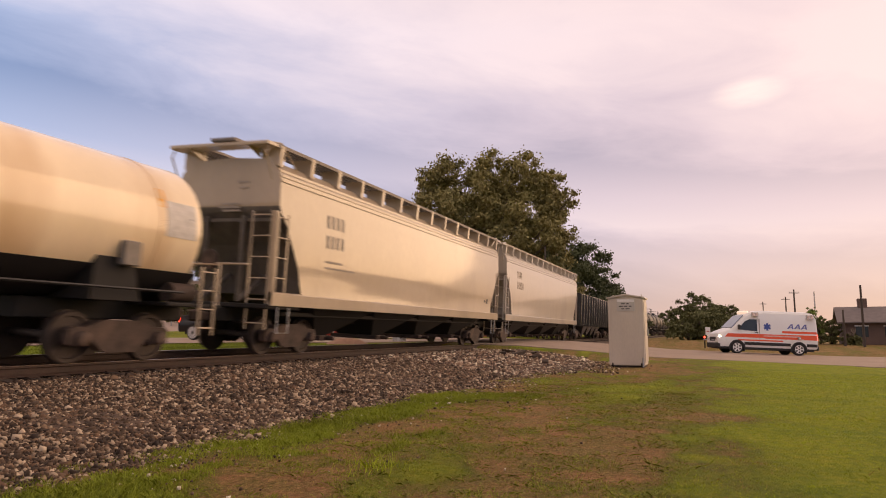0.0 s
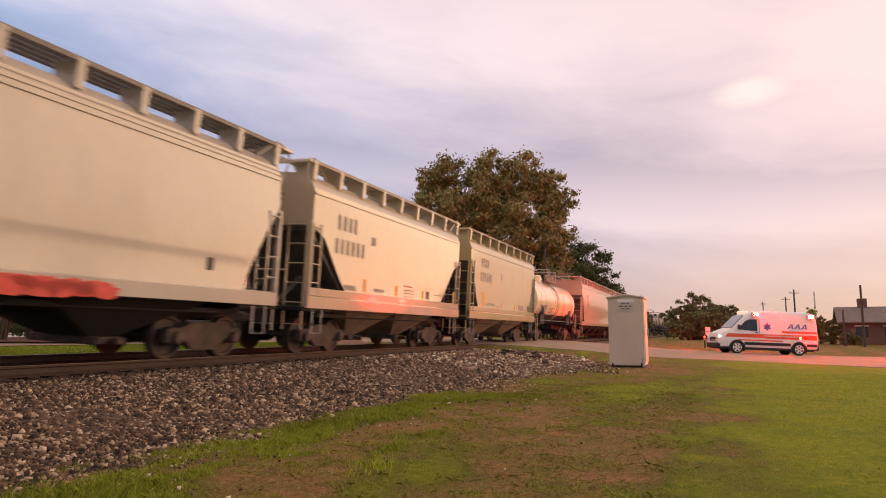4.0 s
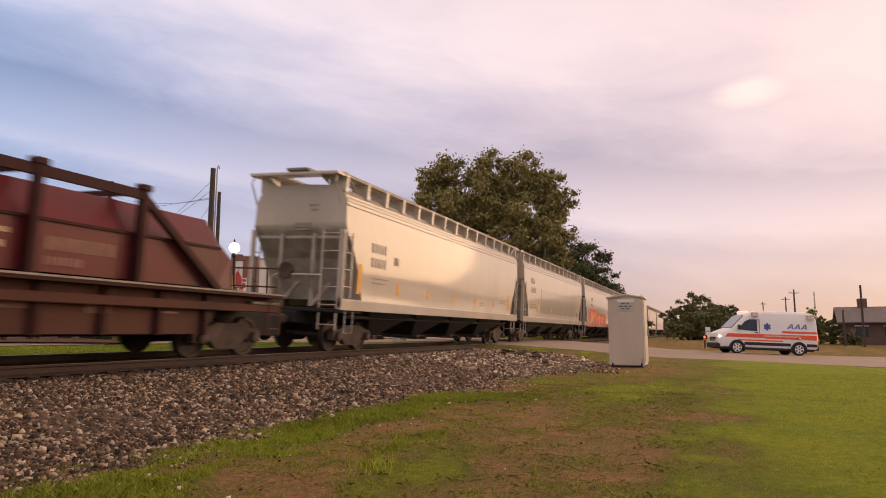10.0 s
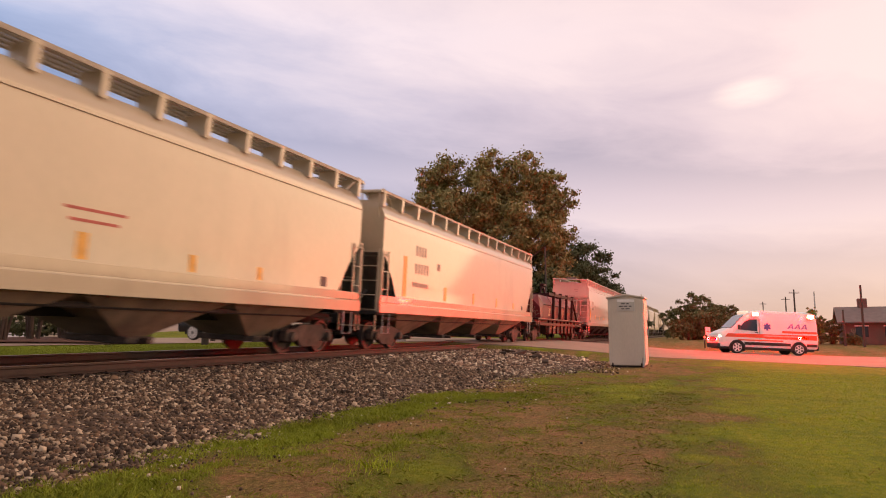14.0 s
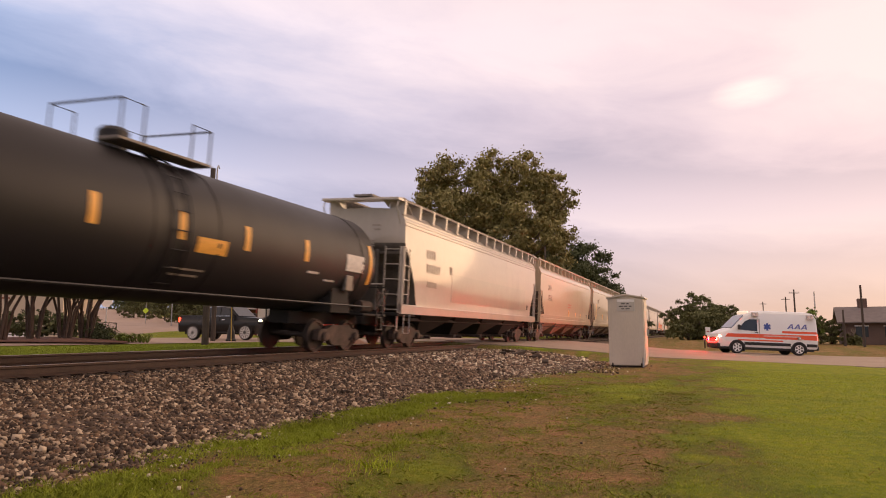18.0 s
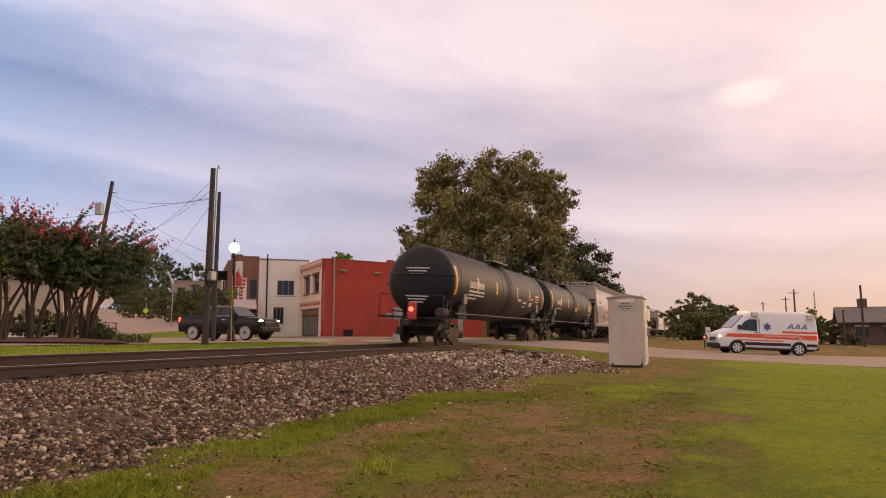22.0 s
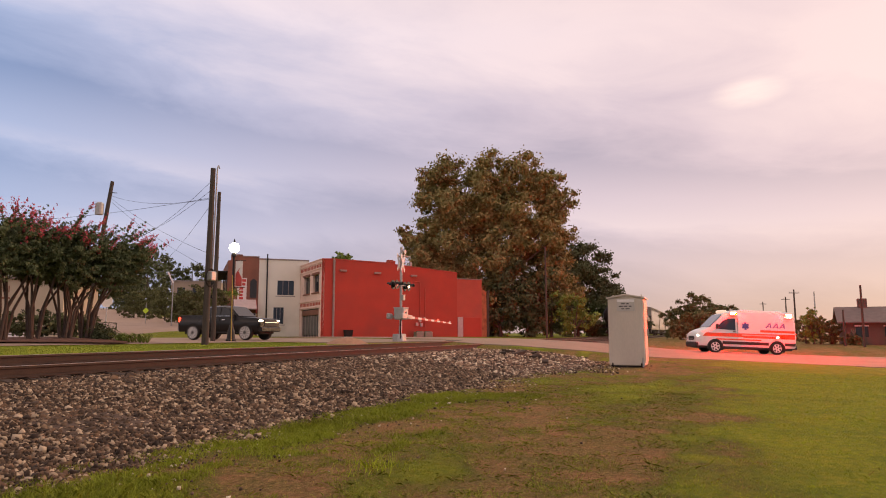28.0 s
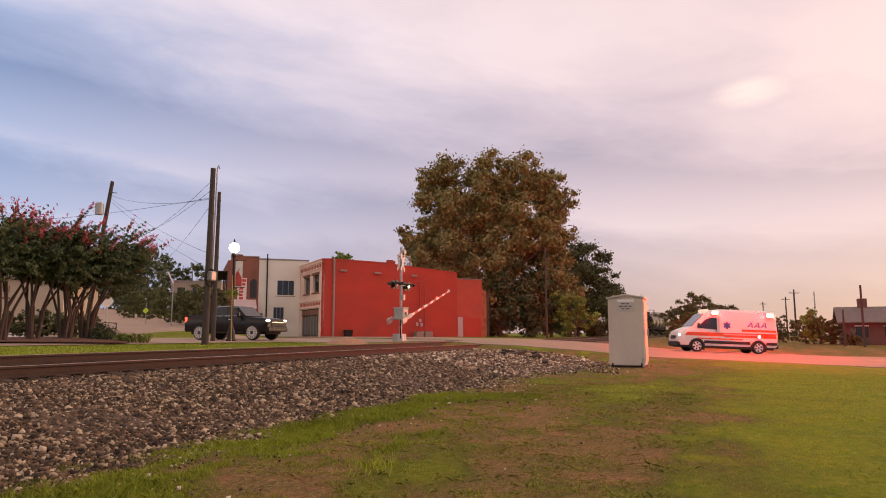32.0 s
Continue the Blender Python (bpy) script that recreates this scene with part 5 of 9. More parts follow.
# ---- trees ----
def leaf_mat(name, c, var=0.45):
    m = mat(name, c, 0.75, 0, var, 0.35, 0, 6.0, spec=0.25)
    nt = m.node_tree
    geo = nt.nodes.new("ShaderNodeNewGeometry")
    rp = [n for n in nt.nodes if n.bl_idname == "ShaderNodeValToRGB"][0]
    src = rp.inputs[0].links[0].from_socket
    ad = nt.nodes.new("ShaderNodeMath")
    ad.operation = "MULTIPLY_ADD"
    nt.links.new(geo.outputs["Random Per Island"], ad.inputs[0])
    ad.inputs[1].default_value = 0.35
    nt.links.new(src, ad.inputs[2])
    nt.links.new(ad.outputs[0], rp.inputs[0])
    rp.color_ramp.elements[1].position = 1.3
    return m


M_LEAF = leaf_mat("sycamore_leaves", (0.215, 0.190, 0.078), 0.55)
M_LEAF2 = leaf_mat("dark_tree_leaves", (0.080, 0.092, 0.044), 0.5)
M_LEAF3 = leaf_mat("fresh_shrub_leaves", (0.16, 0.22, 0.05))
M_LEAF4 = leaf_mat("myrtle_leaves", (0.10, 0.125, 0.062), 0.55)
M_BLOOM = leaf_mat("crimson_blossom", (0.50, 0.085, 0.11), 0.4)
M_BARK = mat("bark", (0.13, 0.10, 0.075), 0.9, 0, 0.35, 4, 0.5, 20, stretch=(1, 1, 0.3))
M_BARK2 = mat("smooth_tan_bark", (0.095, 0.062, 0.046), 0.8, 0, 0.25, 5, 0.2, 20, stretch=(1, 1, 0.3))


def leaves(clumps, count, size, seed, squash=1.0, droop=0.0):
    """A crown of single leaves, gathered in clumps (centre, radius); returns a mesh shape as arrays."""
    rng = np.random.default_rng(seed)
    c = np.array([k[0] for k in clumps], float)
    r = np.array([k[1] for k in clumps], float)
    w = r ** 2
    pick = rng.choice(len(clumps), count, p=w / w.sum())
    d = rng.normal(size=(count, 3))
    d /= np.linalg.norm(d, axis=1)[:, None]
    q = np.minimum(np.abs(rng.normal(0, 0.62, count)), 1.35)
    p = c[pick] + d * (r[pick] * q)[:, None] * np.array([1, 1, squash])
    n = d + rng.normal(size=(count, 3)) * 0.8 + np.array([0, 0, 0.3])
    n /= np.linalg.norm(n, axis=1)[:, None]
    t = np.cross(n, rng.normal(size=(count, 3)))
    t /= np.linalg.norm(t, axis=1)[:, None] + 1e-9
    t[:, 2] -= droop
    b = np.cross(n, t)
    s = size * rng.uniform(0.6, 1.35, count)[:, None]
    quad = np.stack([p - t * s * 0.6, p + b * s * 0.36 + n * s * 0.08, p + t * s * 0.6, p - b * s * 0.36 + n * s * 0.08], 1).reshape(-1, 3)
    return quad


def leaf_mesh(name, quad, material):
    k = len(quad) // 4
    me = bpy.data.meshes.new(name)
    me.vertices.add(len(quad))
    me.vertices.foreach_set("co", quad.ravel())
    me.loops.add(k * 4)
    me.loops.foreach_set("vertex_index", np.arange(k * 4))
    me.polygons.add(k)
    me.polygons.foreach_set("loop_start", np.arange(k) * 4)
    me.update(calc_edges=True)
    me.materials.append(material)
    return me


def bear(b, ahead, z=0.0):
    """A place by its bearing (tangent, right of the line of sight) and its distance ahead."""
    return spot(b * ahead, ahead, z)


def on_ground(b, ahead, lift=0.0):
    p = bear(b, ahead)
    return Vector((p.x, p.y, ground_z(p.x, p.y) + lift))


def facing(p, yaw):
    """A pose at p whose x axis is turned yaw degrees from the world's."""
    return Matrix.Translation(p) @ pose(0, 0, 0, 0, 0, yaw)


LIT_WARM = mat("warm_lamp_glow", (0.9, 0.85, 0.7), 0.3, 0, 0.05, emit=(1.0, 0.86, 0.62), power=9.0)
LIT_HEAD = mat("headlamp_glow", (0.9, 0.88, 0.8), 0.2, 0, 0.05, emit=(1.0, 0.86, 0.60), power=5.0)
LIT_RED = mat("tail_glow", (0.7, 0.05, 0.03), 0.3, 0, 0.05, emit=(1.0, 0.06, 0.03), power=4.0)
LIT_FLASH = mat("beacon_glow", (0.9, 0.2, 0.1), 0.3, 0, 0.05, emit=(1.0, 0.0046, 0.0034), power=8000.0)
M_BEACON = mat("unlit_pale_lens", (0.66, 0.52, 0.46), 0.25, 0, 0.1)


# ---- signal cabinet beside the track ----
def signal_cabinet():
    m = mat("cabinet_paint", (0.58, 0.51, 0.43), 0.5, 0.1, 0.08, 1.2, 0.05, 20, dirt=(0.46, 0.39, 0.31), dirt_at=0.62, stretch=(1, 1, 0.4))
    c = thing("signal_cabinet", pose(25.3, 2.78, ground_z(25.3, 2.78)), "grey steel signal cabinet standing on the grass by the track", "signal cabinet")
    w, d, h = 0.61, 0.66, 2.44
    part("base_frame", Shape().box(-d + 0.05, d - 0.05, -w + 0.05, w - 0.05, 0.0, 0.08, 0.01), M_UNDER, c)
    part("body", Shape().box(-d, d, -w, w, 0.07, h, 0.025), m, c)
    for s in (-1, 1):
        part("corner_seam", Shape().box(-d - 0.012, -d + 0.03, s * (w - 0.03) - 0.02, s * (w - 0.03) + 0.02, 0.1, h - 0.03, 0.004), m, c)
        part("foot_bolt", Shape().pipe([(-d - 0.01, s * (w - 0.12), 0.07), (-d - 0.01, s * (w - 0.12), 0.16)], 0.025, 8), M_UNDER, c)
        part("lifting_eye", Shape().pipe([(0.0, s * 0.5, h + 0.06), (0.0, s * 0.5, h + 0.15)], 0.02, 6), m, c)
    roof = Shape().rings([[(x, -w - 0.05, h - 0.02), (x, 0, h + 0.10), (x, w + 0.05, h - 0.02), (x, w + 0.05, h + 0.03), (x, 0, h + 0.15), (x, -w - 0.05, h + 0.03)] for x in (-d - 0.05, d + 0.05)])
    part("roof", roof, m, c)
    part("gable", Shape().prism([(-w + 0.02, h - 0.02), (w - 0.02, h - 0.02), (0, h + 0.10)], 0, -d + 0.01, d - 0.01), m, c)
    door = part("side_door", Shape().box(-d + 0.10, d - 0.10, -w - 0.022, -w + 0.004, 0.18, h - 0.15, 0.01), m, c)
    part("door_handle", Shape().box(0.35, 0.40, -w - 0.07, -w - 0.02, 1.1, 1.35, 0.01), M_GALV, door)
    sign = part("notice_plate", Shape().box(-d - 0.02, -d - 0.004, -0.34, 0.27, h - 0.46, h - 0.03, 0.004), mat("notice_grey", (0.50, 0.47, 0.43), 0.5, 0, 0.05, 3), c, "grey notice plate with a white band")
    sign.matrix_basis = Matrix.Translation((0, 0.02, 0))
    part("white_band", Shape().box(-d - 0.026, -d - 0.018, -0.33, 0.26, h - 0.14, h - 0.05, 0.002), M_WHITE, sign)
    for z, spans in ((h - 0.22, ((-0.02, 0.12), (-0.14, -0.06))), (h - 0.31, ((0.06, 0.20), (-0.10, 0.03), (-0.24, -0.14))), (h - 0.40, ((0.02, 0.12), (-0.17, -0.03)))):
        for a, b in spans:
            part("text_bar", Shape().box(-d - 0.025, -d - 0.019, a, b, z, z + 0.035), M_INK, sign)
    part("conduit", Shape().pipe([(-d - 0.02, -w + 0.06, 0.02), (-d - 0.02, -w + 0.06, 0.35)], 0.03, 8), M_GALV, c)


signal_cabinet()


# ---- crossing signal with its gate ----
GATE = []
M_REDW = mat("gate_red", (0.55, 0.05, 0.04), 0.45, 0, 0.1, 6)


def crossing_signal():
    p = bear(-0.0625, 36.0)
    p.z = 0.74
    c = thing("crossing_signal", Matrix.Translation(p), "galvanised crossing signal mast with crossbuck, lamps and a striped gate arm", "crossing signal")
    part("foundation", Shape().box(-0.35, 0.35, -0.35, 0.35, -0.3, 0.06, 0.03), M_CONCRETE, c)
    part("mast_base", Shape().pipe([(0, 0, 0.05), (0, 0, 0.30), (0, 0, 0.42)], [0.20, 0.16, 0.09], 14), M_GALV, c, smooth=40)
    part("mast", Shape().pipe([(0, 0, 0.1), (0, 0, 5.0)], 0.07, 12), M_GALV, c, smooth=40)
    part("finial", Shape().pipe([(0, 0, 5.0), (0, 0, 5.06), (0, 0, 5.1)], [0.09, 0.07, 0.02], 10), M_GALV, c)
    # crossbuck faces up and down the road
    for face in (-1, 1):
        for a in (-45, 45):
            b = Shape().box(-0.6, 0.6, -0.008, 0.008, -0.10, 0.10, 0.004)
            part("crossbuck_blade", b, M_WHITE, c, "white crossbuck blade", at=pose(0, face * 0.11 + 0.018 * (a > 0), 4.22, 0, 0, 12) @ pose(0, 0, 0, 0, a, 0))
    part("lamp_bar", Shape().pipe([(-0.78, 0, 3.02), (0.78, 0, 3.02)], 0.035, 8), M_GALV, c)
    part("top_arm", Shape().pipe([(0, 0, 4.62), (0.75, -0.2, 4.60)], 0.03, 6), M_GALV, c)
    for x in (-0.74, 0.74):
        for face in (-1, 1):
            lamp = part("lamp_disc", Shape().pipe([(x, face * 0.10, 3.0), (x, face * 0.13, 3.0)], 0.25, 20), M_BLACKIRON, c, "black round lamp background")
            part("hood", Shape().rings([[(x + r * math.cos(a), face * d, 3.0 + r * math.sin(a)) for a in (math.pi * k / 10 - 0.15 for k in range(11))] for d, r in ((0.13, 0.13), (0.42, 0.14), (0.42, 0.125), (0.13, 0.115))], closed=False), M_BLACKIRON, lamp)
            part("lens", Shape().pipe([(x, face * 0.13, 3.0), (x, face * 0.16, 3.0)], [0.11, 0.07], 16), M_BEACON if (x < 0) == (face < 0) else LIT_HEAD, lamp)
            part("housing", Shape().pipe([(x, face * 0.02, 3.0), (x, face * 0.10, 3.0)], 0.15, 14), M_BLACKIRON, lamp)
    mech = part("gate_mechanism", Shape().box(-0.30, 0.36, -0.28, 0.28, 1.18, 1.80, 0.04), M_GALV, c, "grey gate mechanism box")
    part("mechanism_lid", Shape().box(-0.32, 0.38, -0.30, 0.30, 1.78, 1.83, 0.015), M_GALV, mech)
    part("data_plate", Shape().box(-0.12, 0.12, -0.29, -0.275, 1.4, 1.6, 0.004), M_INK, mech)
    part("cable", Shape().pipe([(-0.2, -0.1, 1.18), (-0.32, -0.12, 0.8), (-0.2, -0.1, 0.3), (-0.1, 0, 0.1)], 0.035, 8), M_UNDER, c)
    part("bell", Shape().pipe([(0, -0.14, 4.80), (0, -0.24, 4.80)], [0.10, 0.13], 14), M_GALV, c)
    part("junction_box", Shape().box(-0.12, 0.12, -0.2, -0.07, 2.2, 2.5, 0.01), M_GALV, c)
    arm = new("gate_arm")
    arm.parent = c
    arm.location = (0.22, -0.34, 1.32)
    arm["label"] = "red and white striped gate arm"
    n, length = 13, 6.4
    for i in range(n):
        a, b = 0.35 + (length - 0.35) * i / n, 0.35 + (length - 0.35) * (i + 1) / n
        h0, h1 = 0.06 - 0.02 * i / n, 0.06 - 0.02 * (i + 1) / n
        s = Shape().rings([[(a, -0.02, -h0), (a, 0.02, -h0), (a, 0.02, h0), (a, -0.02, h0)], [(b, -0.02, -h1), (b, 0.02, -h1), (b, 0.02, h1), (b, -0.02, h1)]])
        part("arm_stripe", s, M_REDW if i % 2 else M_WHITE, arm)
    part("arm_bracket", Shape().box(-0.25, 0.45, -0.05, 0.05, -0.11, 0.11, 0.02), M_GALV, arm)
    for s in (-1, 1):
        part("counterweight", Shape().box(-1.0, -0.45, s * 0.42 - 0.06 + 0.34, s * 0.42 + 0.06 + 0.34, -0.15, 0.15, 0.03), M_GALV, arm)
        part("counter_arm", Shape().beam((-0.9, s * 0.42 + 0.34, 0), (0.1, s * 0.40 + 0.34, 0), 0.06, 0.1), M_GALV, arm)
    for x in (2.2, 4.2, 6.2):
        part("arm_lamp", Shape().box(x - 0.045, x + 0.045, -0.04, 0.04, 0.05, 0.13, 0.02), LIT_RED if x == 4.2 else M_BEACON, arm)
    GATE.append(arm)
    p2 = Vector((p.x + 0.9, p.y + 0.5, p.z))
    case = thing("relay_case", Matrix.Translation(p2), "small pale relay case on a concrete pad", "relay case")
    part("pad", Shape().box(-0.5, 0.5, -0.35, 0.35, -0.2, 0.05, 0.02), M_CONCRETE, case)
    part("body", Shape().box(-0.36, 0.36, -0.25, 0.25, 0.05, 0.42, 0.02), M_GALV, case)
    part("pipe", Shape().pipe([(0, 0, 0.42), (0, 0, 0.85)], 0.03, 8), M_GALV, case)


crossing_signal()


# ---- poles, lamp and wires ----
def utility_pole(base, height, lean, label, r=0.15, arms=0, yaw=0.0, gear=None, name="utility_pole"):
    t = thing(name, facing(base, yaw), label, "utility pole", "utility poles")
    top = Vector((lean[0], lean[1], height))
    part("shaft", Shape().pipe([(0, 0, -0.4), top * 0.5, top], [r * 1.15, r, r * 0.8], 10), M_POLE, t, smooth=40)
    for i in range(arms):
        z = height - 0.5 - 0.8 * i
        q = top * (z / height)
        part("crossarm", Shape().box(q.x - 0.8, q.x + 0.8, q.y - 0.04, q.y + 0.04, z - 0.04, z + 0.04, 0.01), M_POLE, t)
        for x in (-0.7, -0.35, 0.35, 0.7):
            part("insulator", Shape().pipe([(q.x + x, q.y, z + 0.06), (q.x + x, q.y, z + 0.2)], [0.04, 0.03], 8), M_GALV, t)
    return t, top


def street_lamp():
    p = on_ground(-0.313, 34.0)
    t = thing("street_lamp", Matrix.Translation(p), "black iron street lamp with a lit white globe", "street lamp")
    part("plinth", Shape().pipe([(0, 0, 0), (0, 0, 0.12), (0, 0, 0.18), (0, 0, 0.55), (0, 0, 0.75), (0, 0, 0.95)], [0.26, 0.26, 0.21, 0.17, 0.10, 0.075], 16), M_BLACKIRON, t, smooth=30)
    part("post", Shape().pipe([(0, 0, 0.9), (0, 0, 4.3)], [0.065, 0.055], 12), M_BLACKIRON, t, smooth=40)
    part("collar", Shape().pipe([(0, 0, 4.25), (0, 0, 4.35), (0, 0, 4.42), (0, 0, 4.5)], [0.06, 0.12, 0.12, 0.08], 12), M_BLACKIRON, t, smooth=30)
    g = Shape()
    g.rings([[(q * math.cos(a), q * math.sin(a), 4.76 - 0.27 * math.cos(e)) for a in (2 * math.pi * k / 20 for k in range(20))] for e in (math.pi * (i + 0.4) / 10.8 for i in range(11)) for q in (0.27 * math.sin(e),)])
    part("globe", g, LIT_WARM, t, "glowing white glass globe", smooth=60)
    part("finial", Shape().pipe([(0, 0, 5.02), (0, 0, 5.1), (0, 0, 5.22)], [0.07, 0.05, 0.01], 10), M_BLACKIRON, t)
    basket = part("flower_basket", leaf_mesh("flower_basket", leaves([((0.0, -0.18, 2.45), 0.24), ((0.0, 0.2, 2.45), 0.22)], 500, 0.07, 5), M_LEAF3), M_LEAF3, t, "hanging basket of green leaves")
    bn = new("banner")
    bn.parent = t
    bn["label"] = "white and red cloth banner hung from the post"
    bn.matrix_basis = pose(0, 0, 0, 0, 0, TURN - 90)
    for z in (2.75, 4.1):
        part("banner_arm", Shape().pipe([(0, 0, z), (0.62, 0, z)], 0.018, 6), M_BLACKIRON, bn)
    part("banner_cloth", Shape().box(0.10, 0.46, -0.008, 0.008, 2.76, 4.08), M_WHITE, bn)
    part("banner_print", Shape().prism([(0.12, 2.8), (0.44, 2.8), (0.44, 3.2), (0.26, 3.55), (0.34, 3.75), (0.12, 3.45)], 1, -0.014, 0.014), mat("banner_red", (0.55, 0.08, 0.07), 0.7, 0, 0.2, 4), bn)


street_lamp()


def small_roadside_things():
    g = on_ground(-0.3125, 33.2)
    s = thing("guy_marker", Matrix.Translation(g), "thin yellow guy wire guard leaning by the lamp", "guy wire")
    part("guard", Shape().pipe([(0, 0, -0.05), (-0.06, 0.02, 3.3)], 0.022, 6), mat("faded_yellow_plastic", (0.50, 0.36, 0.08), 0.6, 0, 0.1), s)
    p = thing("pedestrian_sign", facing(on_ground(-0.4405, 78), TURN - 90), "bright yellow-green diamond warning sign on a post", "road sign")
    part("post", Shape().pipe([(0, 0, -0.1), (0, 0, 2.4)], 0.04, 6), M_GALV, p)
    part("plate", Shape().prism([(0, 1.15), (0.36, 1.52), (0, 1.9), (-0.36, 1.52)], 1, -0.06, -0.04), mat("fluorescent_yellow_green", (0.55, 0.75, 0.05), 0.5, 0, 0.05), p)
    l = thing("street_light", facing(on_ground(-0.402, 70), TURN - 90), "grey street light with a short tilted arm", "street lamp")
    part("post", Shape().pipe([(0, 0, -0.1), (0, 0, 4.6)], 0.06, 8), M_GALV, l)
    part("arm", Shape().beam((0, 0, 4.5), (-0.5, -0.2, 5.6), 0.16), M_WHITE, l)


small_roadside_things()


def wire(a, b, sag, r=0.008):
    a, b = Vector(a), Vector(b)
    return Shape().pipe([a.lerp(b, i / 14) - Vector((0, 0, sag * 4 * (i / 14) * (1 - i / 14))) for i in range(15)], r, 5)


def poles():
    p1 = on_ground(-0.3511, 27.5)
    t1, top1 = utility_pole(p1, 7.35, (0.05, 0.0), "dark weathered wooden utility pole with a meter can", 0.125)
    part("meter_can", Shape().box(-0.18, 0.14, -0.34, -0.10, 2.62, 3.0, 0.03), M_GALV, t1)
    part("meter_coil", Shape().pipe([(-0.02 + 0.26 * math.cos(a), -0.15, 2.75 + 0.36 * math.sin(a)) for a in (i * 0.45 for i in range(15))], 0.035, 6), M_UNDER, t1)
    part("service_pipe", Shape().pipe([(0.14, -0.10, 3.0), (0.19, -0.10, 7.4), (0.25, -0.10, 7.5), (0.33, -0.1, 7.38)], 0.03, 8), M_GALV, t1)
    p2 = on_ground(-0.3395, 33.0)
    utility_pole(p2, 7.45, (0.06, 0.03), "pale wooden pole, bare and straight", 0.105)
    p3 = on_ground(-0.531, 45.0)
    t3, top3 = utility_pole(p3, 10.7, tuple((RGT * 1.3)[:2]), "leaning wooden utility pole with a transformer can", 0.15)
    can = RGT * 0.68 - FWD * 0.30
    part("transformer", Shape().pipe([(can.x, can.y, 8.35), (can.x, can.y, 9.1), (can.x, can.y, 9.2)], [0.27, 0.27, 0.14], 14), M_GALV, t3, smooth=35)
    arm = RGT * 1.2 - FWD * 0.2
    part("insulator_arm", Shape().beam((arm.x, arm.y, 9.9), (arm.x + 0.55 * RGT.x, arm.y + 0.55 * RGT.y, 9.85), 0.05), M_POLE, t3)
    a1 = p1 + top1
    a3 = p3 + top3
    far = on_ground(-0.44, 95.0) + Vector((0, 0, 8.0))
    left = bear(-0.80, 46.0, 9.2)
    ends = ((a1 - Vector((0, 0, 0.5)), bear(-0.533, 62, 10.3), 1.7), (a1 - Vector((0, 0, 0.9)), bear(-0.533, 62, 10.1), 1.3), (a1 - Vector((0, 0, 1.3)), a3 - Vector((0, 0, 1.0)), 0.35),
            (a1 - Vector((0, 0, 1.25)), left, 0.6), (a3 - Vector((0, 0, 1.2)), bear(-0.335, 33, 4.9), 0.3), (a3 - Vector((0, 0, 1.4)), bear(-0.335, 36, 4.4), 0.35), (a1 - Vector((0, 0, 1.5)), far, 1.1))
    for a, b, sag in ends:
        solid("wire", wire(a, b, sag), M_UNDER, "thin black overhead wire", "wire", group="overhead wires")
    # poles far along the line to the right
    for b, ahead, h, arms in ((0.475, 150, 8.0, 1), (0.509, 120, 7.5, 1), (0.522, 95, 7.2, 1), (0.276, 170, 9.9, 1)):
        utility_pole(on_ground(b, ahead), h, (0, 0), "far wooden utility pole with crossarms", 0.12, arms, yaw=-60)
    utility_pole(on_ground(0.6215, 58), 5.3, (0, 0), "wooden pole beside the brick house", 0.10)
    utility_pole(on_ground(0.593, 60), 3.2, (0, 0), "short dark wooden post by the house", 0.09)
    utility_pole(on_ground(0.1535, 72), 9.8, (0.1, 0.05), "thin bare wooden pole before the trees", 0.11)
    tw = thing("radio_mast", Matrix.Translation(on_ground(0.552, 300)), "slender lattice radio mast far away", "radio mast")
    for k in range(3):
        a = 2 * math.pi * k / 3
        part("mast_leg", Shape().beam((0.5 * math.cos(a), 0.5 * math.sin(a), 0), (0.15 * math.cos(a), 0.15 * math.sin(a), 19.5), 0.12), M_GALV, tw)
    for i in range(12):
        part("mast_brace", Shape().beam((0.4, 0, 1.5 * i), (-0.25, 0.3, 1.5 * i + 1.4), 0.08), M_GALV, tw)


poles()


# ---- buildings ----
M_REDWALL = mat("red_painted_brick", (0.43, 0.055, 0.034), 0.8, 0, 0.14, 0.5, 0.2, 14, dirt=(0.34, 0.055, 0.038), dirt_at=0.50)
M_REDWALL2 = mat("faded_red_brick", (0.44, 0.085, 0.056), 0.8, 0, 0.14, 0.6, 0.2, 14, dirt=(0.34, 0.085, 0.06))
M_PINK = mat("pink_painted_brick", (0.86, 0.64, 0.56), 0.75, 0, 0.10, 0.8, 0.12, 14)
M_WHITEWALL = mat("white_painted_brick", (0.86, 0.79, 0.69), 0.8, 0, 0.06, 0.5, 0.1, 12, dirt=(0.74, 0.66, 0.56), dirt_at=0.58)
M_BRICK = mat("brown_brick", (0.25, 0.11, 0.075), 0.85, 0, 0.22, 0.7, 0.2, 14)
M_ROOFTAR = mat("roof_tar", (0.07, 0.065, 0.06), 0.9, 0, 0.3, 1)
M_SHOPDARK = mat("dark_shopfront", (0.03, 0.03, 0.03), 0.4, 0, 0.3, 2)
M_TRIMGREY = mat("grey_trim", (0.30, 0.24, 0.22), 0.7, 0, 0.15, 3)


def frame_at(corner, u):
    """A pose at a building's corner whose x axis runs along the wall direction u."""
    return facing(corner, math.degrees(math.atan2(u.y, u.x)))


